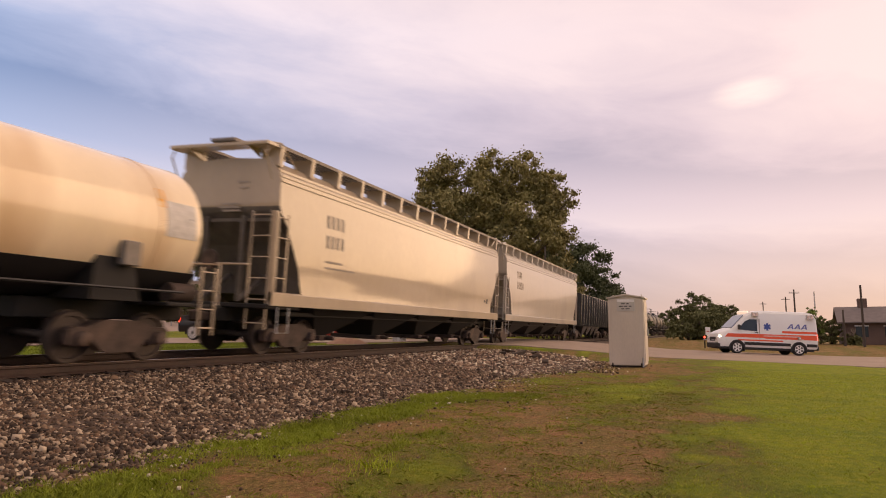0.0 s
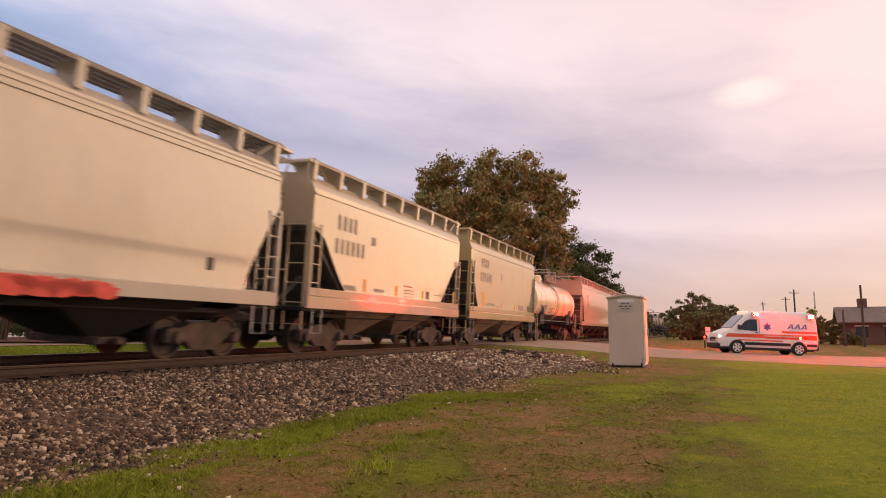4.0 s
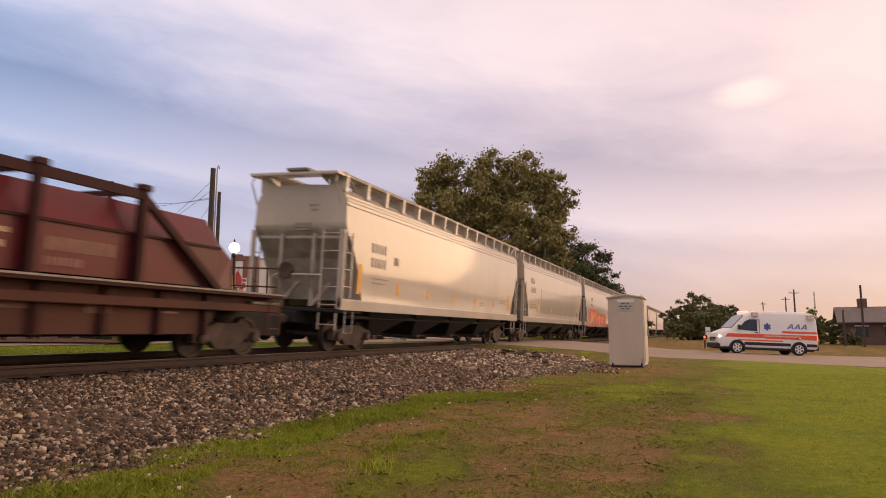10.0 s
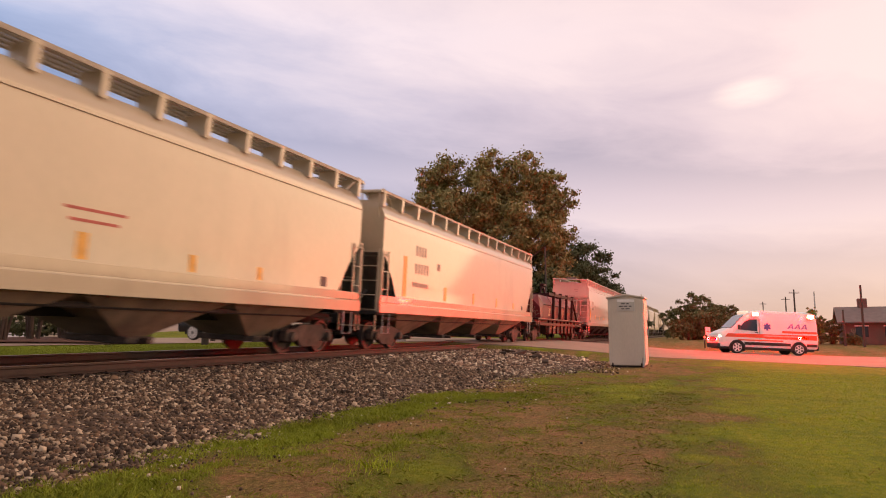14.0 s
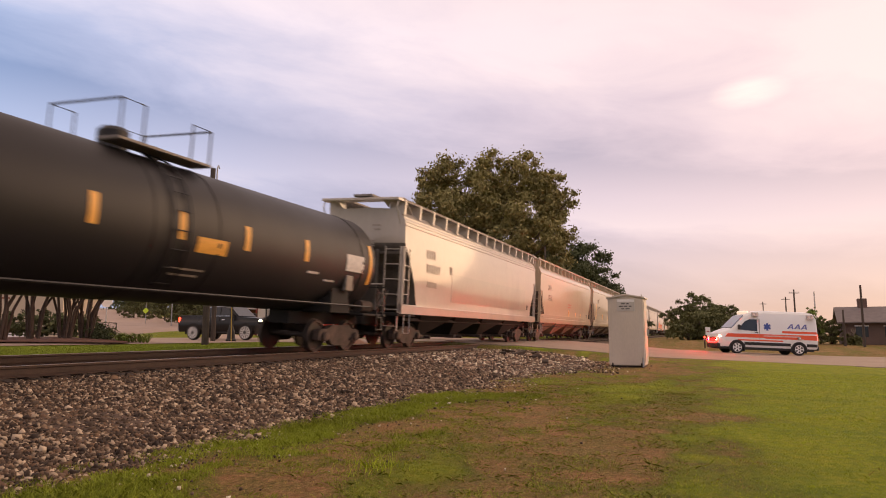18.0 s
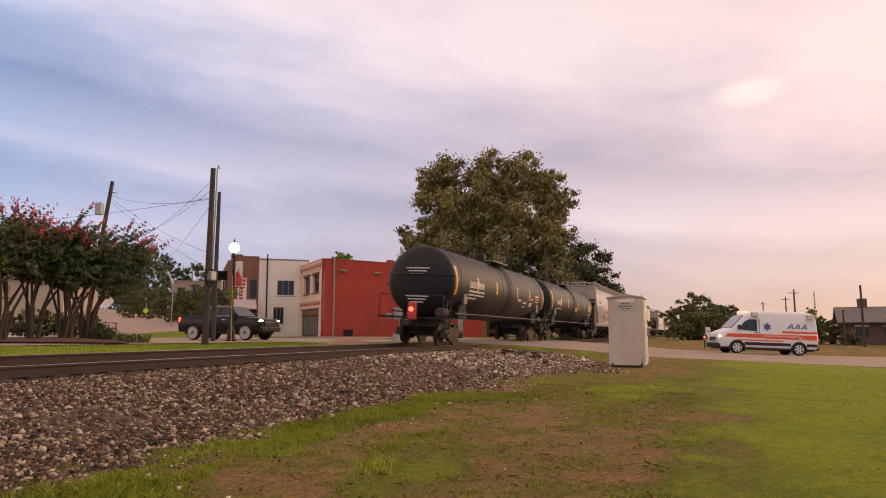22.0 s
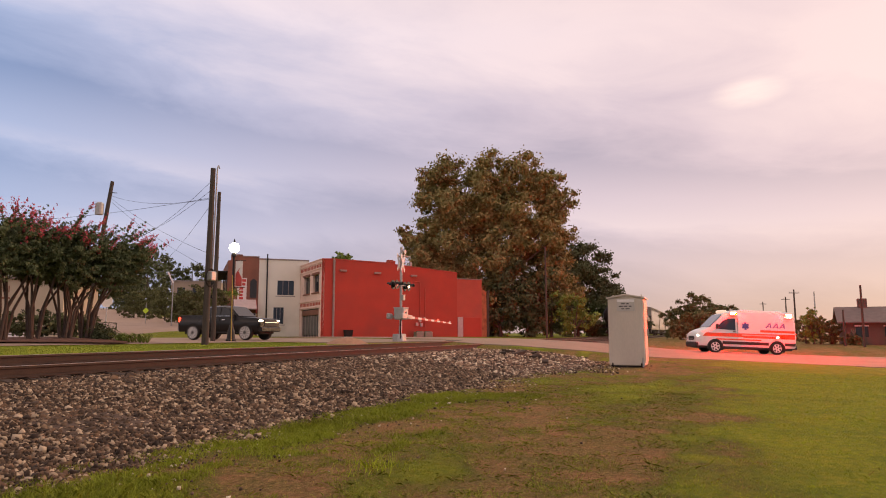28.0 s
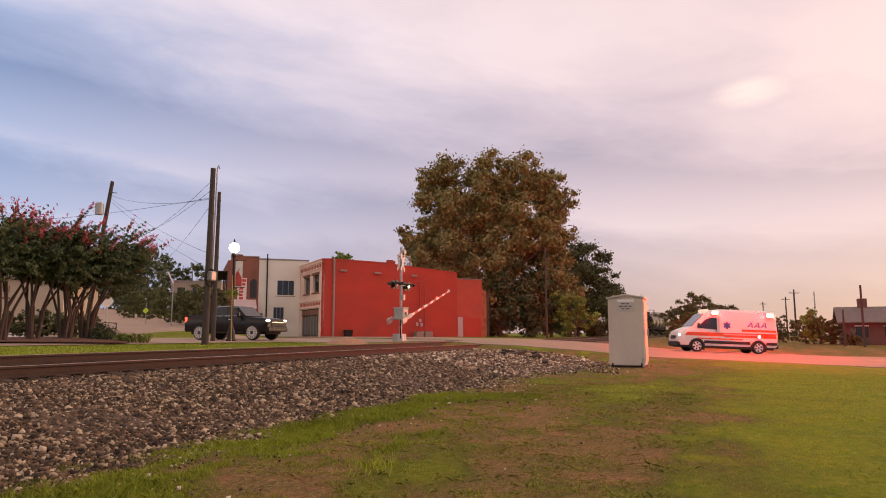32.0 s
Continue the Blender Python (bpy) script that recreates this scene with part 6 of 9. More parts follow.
def window(wall, x0, x1, z0, z1, y=0.0, axis=0, name="window", frame=None, panes=2):
    """A framed window set into a wall face at y (x along the wall, outside towards -y)."""
    w = new(name)
    w.parent = wall
    f = frame or M_TRIMGREY
    for a, b, c, d in ((x0, x1, z0 - 0.08, z0), (x0, x1, z1, z1 + 0.08), (x0 - 0.08, x0, z0 - 0.08, z1 + 0.08), (x1, x1 + 0.08, z0 - 0.08, z1 + 0.08)):
        part("frame", Shape().box(a, b, y - 0.06, y + 0.06, c, d), f, w)
    for i in range(panes):
        a, b = x0 + (x1 - x0) * i / panes, x0 + (x1 - x0) * (i + 1) / panes
        part("pane", Shape().box(a + 0.02, b - 0.02, y - 0.02, y + 0.02, z0, z1), M_GLASS, w)
        if i:
            part("mullion", Shape().box(a - 0.03, a + 0.03, y - 0.05, y + 0.05, z0, z1), f, w)
    part("sill", Shape().box(x0 - 0.15, x1 + 0.15, y - 0.14, y + 0.05, z0 - 0.16, z0 - 0.08, 0.01), f, w)
    return w


def red_building():
    u = (RGT * 0.90 + FWD * 0.44).normalized()
    c = bear(-0.181, 67.0)
    b = thing("red_building", frame_at(Vector((c.x, c.y, 0.60)), u), "two-storey shop with a red-painted brick flank and pale pink front", "building")
    n = 8.4
    # flank: one wall with a parapet that steps down towards the rear
    top = [(0.0, 7.95), (0.9, 8.0), (7.3, 7.85), (7.3, 8.05), (7.9, 8.05), (7.9, 7.72), (15.2, 7.15)]
    wall = part("flank_wall", Shape().prism([(0, -0.1), *top, (15.2, -0.1)], 1, 0.0, 0.35), M_REDWALL, b, "red-painted brick flank wall")
    for (x0, z0), (x1, z1) in zip(top, top[1:]):
        if x1 - x0 > 0.5:
            part("coping", Shape().rings([[(x, -0.05, z + 0.004), (x, 0.40, z + 0.004), (x, 0.40, z + 0.10), (x, -0.05, z + 0.10)] for x, z in ((x0, z0), (x1, z1))]), M_REDWALL2, b)
    part("rear_wing", Shape().box(15.2, 18.4, 0.15, 6.0, -0.1, 6.5, 0.02), M_REDWALL2, b, "lower faded red rear wing")
    part("rear_coping", Shape().box(15.15, 18.45, 0.08, 0.5, 6.5, 6.6, 0.01), M_TRIMGREY, b)
    for i in range(3):
        x = 18.5 + 0.30 * i
        part("shed_board", Shape().box(x, x + 0.27, 0.6 + 0.1 * i, 0.68 + 0.1 * i, -0.1, 5.6 - 0.15 * i), mat("rusty_sheet", (0.40, 0.16, 0.075), 0.8, 0.2, 0.4, 2), b)
    part("shed_post", Shape().box(19.45, 19.7, 0.8, 1.1, -0.1, 5.4), M_POLE, b)
    part("roof", Shape().box(0.3, 15.0, 0.35, n - 0.3, 6.9, 7.05), M_ROOFTAR, b)
    part("back_wall", Shape().box(0.0, 15.2, n - 0.3, n, -0.1, 7.4), M_REDWALL2, b)
    part("rear_wall", Shape().box(14.9, 15.2, 0.36, n - 0.31, -0.1, 7.0), M_REDWALL2, b)
    # pink front: piers, spandrels, windows and shopfront (it runs along y at x = 0)
    fr = new("front")
    fr.parent = b
    fr.matrix_basis = pose(0, n, 0, 0, 0, -90)
    fr["label"] = "pale pink painted front with two tall windows"
    spans = ((1.7, 4.0), (5.2, 7.5))
    zlo, zhi = 4.75, 6.55
    part("front_wall", Shape().box(0.0, n, -0.02, 0.3, 3.1, zlo), M_PINK, fr)
    part("front_wall", Shape().box(0.0, n, -0.02, 0.3, zhi, 8.0), M_PINK, fr)
    for a, e in ((0.0, spans[0][0]), (spans[0][1], spans[1][0]), (spans[1][1], n)):
        part("pier", Shape().box(a, e, -0.02, 0.3, zlo, zhi), M_PINK, fr)
    for a, e in spans:
        w = part("window_recess", Shape().box(a, e, 0.22, 0.30, zlo, zhi), M_SHOPDARK, fr)
        for k in range(3):
            x = a + (e - a) * (k + 0.5) / 3
            part("pane", Shape().box(x - 0.28, x + 0.28, 0.16, 0.20, zlo + 0.1, zhi - 0.35), M_GLASS, w)
        part("hood_mould", Shape().box(a - 0.15, e + 0.15, -0.16, 0.0, zhi, zhi + 0.22, 0.02), M_BRICK, w)
        part("sill", Shape().box(a - 0.15, e + 0.15, -0.14, 0.0, zlo - 0.16, zlo, 0.02), M_BRICK, w)
    for z in (3.35, 7.15):
        for k in range(14):
            x = 0.35 + (n - 0.7) * k / 13
            part("dentil", Shape().box(x - 0.075, x + 0.075, -0.09, -0.01, z + 0.05, z + 0.38, 0.01), M_REDWALL2, fr)
    for z in (3.2, 3.85, 7.05, 7.65, 7.95):
        part("string_course", Shape().box(-0.02, n + 0.02, -0.12, 0.02, z, z + 0.09, 0.01), M_PINK, fr)
    for x in (0.0, n - 0.7):
        part("corner_pier", Shape().box(x, x + 0.7, -0.04, 0.3, -0.1, 3.1), M_PINK, fr)
    shop = part("shopfront", Shape().box(0.7, n - 0.7, 0.22, 0.34, -0.1, 3.1), M_SHOPDARK, fr, "dark glazed shopfront")
    for k in range(7):
        x = 0.85 + (n - 1.7) * k / 6
        part("mullion", Shape().box(x - 0.06, x + 0.06, 0.12, 0.22, -0.1, 3.05), M_TRIMGREY, shop)
    for k in range(6):
        x = 0.85 + (n - 1.7) * (k + 0.5) / 6
        part("pane", Shape().box(x - 0.42, x + 0.42, 0.16, 0.20, 0.45, 2.35), M_GLASS, shop)
    part("signboard", Shape().box(0.8, n - 0.8, 0.05, 0.2, 2.45, 3.0, 0.02), M_BRICK, shop)
    # fittings on the flank
    part("downpipe", Shape().pipe([(1.25, -0.12, -0.1), (1.25, -0.12, 7.95), (1.25, 0.1, 8.05)], 0.11, 8), M_TRIMGREY, b)
    for x in (2.2, 5.9, 10.0):
        part("vent_hood", Shape().box(x - 0.35, x + 0.35, -0.25, 0.02, 6.85 - 0.03 * x, 7.05 - 0.03 * x, 0.03), M_TRIMGREY, b)
    for x, z0, z1 in ((10.75, 2.3, 6.0), (11.35, 1.2, 5.4)):
        part("conduit", Shape().pipe([(x, -0.05, z0), (x, -0.05, z1)], 0.045, 6), M_REDWALL2, b)
    part("conduit", Shape().pipe([(10.75, -0.05, 6.0), (10.1, -0.05, 6.05)], 0.045, 6), M_REDWALL2, b)
    part("rear_door", Shape().box(15.35, 16.0, 0.08, 0.17, -0.1, 2.35, 0.01), M_GALV, b, "grey metal back door")
    part("rear_shutter", Shape().box(16.1, 18.2, 0.09, 0.17, -0.1, 2.3, 0.01), M_REDWALL, b)
    part("roof_stack", Shape().box(7.3, 7.9, 0.5, 1.1, 7.0, 8.3, 0.02), M_REDWALL2, b)
    part("roof_pipe", Shape().pipe([(9.9, 0.6, 7.0), (9.9, 0.6, 8.15)], 0.16, 10), M_GALV, b)
    m = b.matrix_basis
    for k, x in enumerate((10.2, 11.2)):
        ac = thing("condenser_unit", m @ pose(x, -1.0, 0.02), "pale green outdoor condenser unit by the red wall", "air conditioner", "condenser units")
        g = mat("condenser_green", (0.28, 0.31, 0.24), 0.6, 0.2, 0.1, 4)
        part("casing", Shape().box(-0.42, 0.42, -0.4, 0.4, 0.0, 0.75, 0.03), g, ac)
        for j in range(6):
            part("louvre", Shape().box(-0.36, 0.36, -0.43, -0.39, 0.1 + 0.1 * j, 0.15 + 0.1 * j), M_TRIMGREY, ac)
        part("fan_grille", Shape().pipe([(0, 0, 0.75), (0, 0, 0.79)], 0.33, 16), M_UNDER, ac)
    for k, (x, z) in enumerate(((10.4, 1.35), (10.75, 1.75), (10.9, 1.3))):
        part("meter_box", Shape().box(x - 0.13, x + 0.13, -0.18, -0.01, z, z + 0.36, 0.02), M_GALV, b)
    bn = thing("refuse_bin", m @ pose(2.6, -0.8, 0.0), "black plastic wheeled bin against the red wall", "bin")
    part("tub", Shape().rings([[(-0.30, -0.3, 0.05), (0.30, -0.3, 0.05), (0.30, 0.3, 0.05), (-0.30, 0.3, 0.05)], [(-0.38, -0.38, 0.85), (0.38, -0.38, 0.85), (0.38, 0.38, 0.85), (-0.38, 0.38, 0.85)]]), M_UNDER, bn)
    part("lid", Shape().box(-0.41, 0.41, -0.42, 0.40, 0.85, 0.93, 0.03), M_UNDER, bn)
    part("wheel", Shape().pipe([(-0.3, 0.3, 0.1), (0.3, 0.3, 0.1)], 0.1, 12), M_TYRE, bn)


red_building()


def corner_building():
    u = (RGT * 0.94 + FWD * 0.35).normalized()
    c = bear(-0.317, 72.0)
    b = thing("corner_building", frame_at(Vector((c.x, c.y, 0.8)), u), "two-storey brick corner building, its flank partly painted white", "building")
    n = 7.75
    br = 2.95
    # brick part, then the white-painted part with real openings
    part("brick_flank", Shape().prism([(0, -0.2), (0, 8.75), (1.2, 8.75), (br, 8.55), (br, -0.2)], 1, 0, 0.35), M_BRICK, b)
    wins = ((4.95, 6.75, 4.55, 6.15), (4.6, 5.7, 1.4, 3.2))
    cols = [br, 4.6, 4.95, 5.7, 6.75, n + 0.6]
    for x0, x1 in zip(cols, cols[1:]):
        cuts = sorted((w[2], w[3]) for w in wins if w[0] <= x0 and w[1] >= x1)
        z = -0.2
        for a, e in cuts + [(8.4, 8.4)]:
            if a > z:
                part("white_flank", Shape().box(x0, x1, 0.0, 0.35, z, a), M_WHITEWALL, b)
            z = e
    for x0, x1, z0, z1 in wins:
        window(b, x0, x1, z0, z1, 0.12, panes=3, frame=M_TRIMGREY)
    for x0, x1, z in ((0, 1.2, 8.74), (1.2, br, 8.60), (br, n + 0.6, 8.40)):
        part("coping", Shape().box(x0, x1, -0.06, 0.42, z, z + 0.14, 0.02), M_TRIMGREY, b)
    part("wall_pipe", Shape().pipe([(br + 0.9, -0.1, 0), (br + 0.85, -0.1, 9.0)], 0.07, 8), M_UNDER, b)
    part("front_wall", Shape().box(-0.3, 0.0, 0.0, 12.0, -0.2, 8.2), M_BRICK, b)
    part("roof", Shape().box(0, n + 0.6, 0.36, 12, 7.3, 7.45), M_ROOFTAR, b)
    for k in range(3):
        z = 4.9
        y = 1.5 + 3.6 * k
        part("front_window", Shape().box(-0.36, -0.28, y, y + 1.6, z, z + 2.2), M_GLASS, b)
    part("balcony", Shape().box(-1.9, -0.3, 0.3, 11.5, 4.0, 4.18, 0.02), M_UNDER, b, "dark iron balcony over the pavement")
    for k in range(9):
        part("balcony_post", Shape().box(-1.85, -1.78, 0.4 + 1.35 * k, 0.47 + 1.35 * k, 4.18, 6.9), M_UNDER, b)
    part("balcony_roof", Shape().box(-2.0, -0.3, 0.2, 11.6, 6.9, 7.05), M_UNDER, b)
    for x0 in (2.05,):
        part("blind_window", Shape().prism([(x0, 4.2), (x0 + 0.7, 4.2), (x0 + 0.7, 6.0), (x0 + 0.35, 6.3), (x0, 6.0)], 1, -0.05, 0.02), M_SHOPDARK, b, "bricked-up arched window")
    part("wall_sign", Shape().box(0.75, 1.7, -0.09, -0.01, 3.9, 6.3, 0.01), M_WHITE, b, "tall white and red painted sign")
    sign_red = mat("banner_red", (0.50, 0.09, 0.08), 0.7, 0, 0.2, 4)
    for x0, x1, z0, z1 in ((0.95, 1.35, 4.0, 4.25), (0.95, 1.30, 4.35, 4.6), (0.95, 1.35, 4.7, 4.95), (0.95, 1.35, 5.05, 5.3), (0.8, 1.55, 5.5, 5.8), (1.0, 1.6, 5.9, 6.2)):
        part("sign_print", Shape().box(x0, x1, -0.10, -0.085, z0, z1), sign_red, b)
    aw = part("awning", Shape().rings([[(x, -1.5, 3.0), (x, -1.45, 2.9), (x, 0.0, 3.9), (x, 0.0, 4.0)] for x in (0.4, 2.7)]), mat("awning_white", (0.62, 0.52, 0.50), 0.8, 0, 0.1, 3), b, "white and red shop awning")
    part("awning_side", Shape().prism([(-1.5, 2.55), (-1.5, 3.0), (-0.01, 4.0), (-0.01, 2.55)], 0, 2.7, 2.74), mat("banner_red", (0.55, 0.08, 0.07)), aw)
    door = part("side_door", Shape().box(1.6, 2.5, -0.04, 0.02, -0.2, 2.3), M_SHOPDARK, b)


corner_building()


def left_building():
    """The low pale building behind the flowering trees."""
    c = bear(-0.70, 44.0)
    u = (RGT * 0.97 + FWD * 0.24).normalized()
    b = thing("pale_building", frame_at(Vector((c.x, c.y, 0.75)), u), "low cream building with dark lettering under the eaves", "building")
    beige = mat("beige_render", (0.50, 0.42, 0.31), 0.85, 0, 0.08, 0.6, 0.1, 12)
    part("wall", Shape().box(-6, 5.4, 0, 0.3, -0.2, 4.0), beige, b)
    part("side_wall", Shape().box(5.1, 5.4, 0.3, 9, -0.2, 4.0), beige, b)
    part("roof", Shape().box(-6.3, 5.8, -0.3, 9.2, 4.0, 4.25, 0.03), M_TRIMGREY, b)
    part("grey_pier", Shape().box(-1.2, 0.9, -0.25, -0.02, -0.2, 3.6), mat("grey_render", (0.30, 0.30, 0.31), 0.8, 0, 0.1, 1), b)
    part("low_wall", Shape().box(1.0, 3.4, -0.6, -0.35, -0.2, 0.9), M_WHITE, b)
    cu = bpy.data.curves.new("lettering", "FONT")
    cu.body, cu.size, cu.extrude, cu.align_x = "IPPI", 0.62, 0.01, "LEFT"
    tmp = bpy.data.objects.new("lettering", cu)
    me = bpy.data.meshes.new_from_object(tmp)
    bpy.data.objects.remove(tmp)
    me.materials.clear()
    me.materials.append(M_BRICK)
    part("lettering", me, M_BRICK, b, "dark red letters", at=pose(1.25, -0.03, 3.15, 90))
    part("letter_line", Shape().box(1.3, 2.2, -0.03, -0.005, 2.7, 2.82), M_BRICK, b)
    # railing before it
    r = thing("hand_railing", frame_at(Vector((c.x, c.y, 0.78)) - FWD * 5, u), "thin black metal railing behind the trees", "railing")
    for k in range(13):
        part("baluster", Shape().pipe([(1.0 * k - 1, 0, -0.1), (1.0 * k - 1, 0, 1.05)], 0.025, 6), M_BLACKIRON, r)
    for z in (0.35, 0.7, 1.05):
        part("rail_bar", Shape().pipe([(-1, 0, z), (11, 0, z)], 0.022, 6), M_BLACKIRON, r)
    s = thing("stop_sign", facing(on_ground(-0.499, 41), TURN - 90), "back of an octagonal road sign on a post", "road sign")
    part("post", Shape().pipe([(0, 0, -0.1), (0, 0, 2.6)], 0.035, 8), M_GALV, s)
    part("plate", Shape().prism([(0.38 * math.cos(a), 2.35 + 0.38 * math.sin(a)) for a in (math.pi / 8 + k * math.pi / 4 for k in range(8))], 1, -0.06, -0.04), M_WHITEWALL, s)
    f = thing("far_building", frame_at(on_ground(-0.405, 112, -0.5), u), "tan flat-roofed building up the street", "building")
    part("wall", Shape().box(0, 8, 0, 8, 0, 6.6, 0.05), mat("tan_render", (0.40, 0.30, 0.24), 0.85, 0, 0.1, 0.7), f)
    part("parapet", Shape().box(-0.1, 8.1, -0.1, 0.3, 6.6, 6.8), M_TRIMGREY, f)
    for k in range(3):
        part("window", Shape().box(1 + 2.4 * k, 2.2 + 2.4 * k, -0.04, 0.0, 4.2, 5.6), M_GLASS, f)


left_building()


def brick_house():
    c = on_ground(0.590, 64, -0.1)
    b = thing("brick_house", facing(c, TURN - 90 - 27) @ Matrix.Translation((4.6, 0, 0)), "low brick house with a grey shingle roof and chimney", "house")
    m = mat("house_brick", (0.13, 0.085, 0.07), 0.85, 0, 0.2, 1, 0.2, 14)
    roof = mat("grey_shingles", (0.17, 0.145, 0.14), 0.9, 0, 0.2, 2, 0.3, 20)
    part("front_wall", Shape().box(-4.5, 9, 0, 0.3, -0.3, 2.2), m, b)
    part("side_wall", Shape().box(-4.5, -4.2, 0.3, 7, -0.3, 2.2), m, b)
    part("roof", Shape().rings([[(x, -0.6, 2.1), (x, 3.5, 3.6), (x, 7.6, 2.1), (x, 7.6, 2.22), (x, 3.5, 3.75), (x, -0.6, 2.22)] for x in (-5.0, 9.4)]), roof, b)
    part("chimney", Shape().box(-2.95, -2.15, 3.2, 4.0, 2.6, 4.55, 0.03), m, b)
    part("porch_gable", Shape().prism([(0.2, 2.2), (6.5, 2.2), (3.3, 3.5)], 1, -1.6, 0.1), roof, b)
    part("porch_post", Shape().box(0.4, 0.6, -1.5, -1.3, -0.3, 2.2), M_WHITE, b)
    for x in (-3.5, -1.2):
        w = part("window", Shape().box(x, x + 1.0, -0.03, 0.02, 0.8, 1.8), M_GLASS, b)
        part("frame", Shape().box(x - 0.08, x + 1.08, -0.05, -0.01, 1.8, 1.9), M_WHITE, w)


brick_house()


# ---- vehicles ----
def road_wheel(parent, x, y, r, w, side, spokes=6, rim=1.08):
    """A tyre with a spoked rim; its own empty turns about the axle. side: +1 where the outside is +y."""
    h = new("wheel")
    h.parent = parent
    h.location = (x, y, r)
    prof = [(-w / 2, r * 0.62), (-w / 2, r * 0.90), (-w * 0.38, r * 0.985), (-w * 0.1, r), (w * 0.1, r), (w * 0.38, r * 0.985), (w / 2, r * 0.90), (w / 2, r * 0.62)]
    part("tyre", Shape().rings([[(q * math.cos(a), o, q * math.sin(a)) for a in (2 * math.pi * k / 28 for k in range(28))] for o, q in prof]), M_TYRE, h, smooth=35)
    s = Shape()
    o = side * w * 0.44
    ring = [(o - side * 0.10, r * 0.60 * rim), (o + side * 0.02, r * 0.63 * rim), (o + side * 0.02, r * 0.57 * rim), (o - side * 0.10, r * 0.54 * rim)]
    s.rings([[(q * math.cos(a), e, q * math.sin(a)) for a in (2 * math.pi * k / 28 for k in range(28))] for e, q in ring], caps=False)
    s.pipe([(0, o - side * 0.06, 0), (0, o + side * 0.01, 0)], [r * 0.20, r * 0.15], 12)
    for k in range(spokes):
        a = 2 * math.pi * k / spokes
        s.beam((r * 0.12 * math.cos(a), o - side * 0.01, r * 0.12 * math.sin(a)), (r * 0.58 * rim * math.cos(a), o - side * 0.005, r * 0.58 * rim * math.sin(a)), 0.06 if spokes > 7 else 0.09, 0.05, up=(0, 1, 0))
    part("rim", s, mat("bright_alloy", (0.78, 0.76, 0.74), 0.4, 0.1, 0.1, 8), h)
    part("brake_drum", Shape().pipe([(0, o - side * 0.09, 0), (0, o - side * 0.07, 0)], r * 0.53 * rim, 20), M_UNDER, h)
    return h


def hull(stations, sections):
    """Skins a vehicle body from stations along x; each gives its section as (half width, height) pairs from the bottom up."""
    rows = []
    for x, sec in zip(stations, sections):
        rows.append([(x, -w, z) for w, z in sec] + [(x, w, z) for w, z in reversed(sec)])
    return Shape().rings(rows)


M_VAN = mat("white_van_paint", (0.80, 0.79, 0.77), 0.3, 0, 0.03, 1.5, coat=0.3)
M_ORANGE = mat("orange_red_band", (0.78, 0.10, 0.03), 0.4, 0, 0.05, 3)
M_NAVY = mat("blue_emblem", (0.05, 0.08, 0.30), 0.4, 0, 0.05, 3)
M_BLUEGREY = mat("blue_grey_mark", (0.13, 0.14, 0.36), 0.4, 0, 0.05, 3)
M_PLASTIC = mat("black_plastic", (0.025, 0.024, 0.024), 0.6, 0, 0.2, 5)
FLASH, GRILLE, VAN_WHEELS, PICKUP_WHEELS = [], [], [], []


def beacon(parent, x, y, z, n, r, h, side, label):
    """A lamp pod on the flank: n drums, each lit over part of its round, that turn in half-round shells."""
    pod = part("beacon_pod", Shape().box(x - n * r - 0.05, x + n * r + 0.05, min(y - side * 0.03, y - side * 0.14), max(y - side * 0.03, y - side * 0.14), z - h / 2 - 0.04, z + h / 2 + 0.04, 0.015), M_CHROME, parent, label)
    for k in range(n):
        cx = x + (k - (n - 1) / 2) * 2.15 * r
        arc = [math.pi * (0.97 + 1.06 * i / 14) for i in range(15)]
        sh = Shape().rings([[(cx + q * math.cos(a), y + side * q * math.sin(a), zz) for a in arc] + [(cx + (q + 0.012) * math.cos(a), y + side * (q + 0.012) * math.sin(a), zz) for a in reversed(arc)] for zz in (z - h / 2 - 0.01, z + h / 2 + 0.01) for q in (r * 1.06,)])
        part("shell", sh, M_CHROME, pod)
        for e in (-1, 1):
            part("shell_cap", Shape().pipe([(cx, y, z + e * (h / 2 + 0.004)), (cx, y, z + e * (h / 2 + 0.02))], r * 1.08, 16), M_CHROME, pod)
        # plate added below each drum only to keep its flash off the road
        lip = sorted((y, y + side * (r + 0.28)))
        part("lens_hood", Shape().box(cx - r * 1.05, cx + r * 1.05, lip[0], lip[1], z - h / 2 - 0.03, z - h / 2 - 0.012), M_VAN, pod)
        drum = Shape().pipe([(0, 0, -h / 2), (0, 0, h / 2)], r, 24)
        me = drum.mesh("flash_drum", M_BEACON)
        me.materials.append(LIT_FLASH)
        for p in me.polygons:
            if abs(p.normal.z) < 0.5 and p.normal.y * side > 0.30:
                p.material_index = 1
        ob = new("flash_drum", me)
        ob.parent = pod
        ob.location = (cx, y, z)
        FLASH.append((ob, Vector(ob.location)))
    return pod


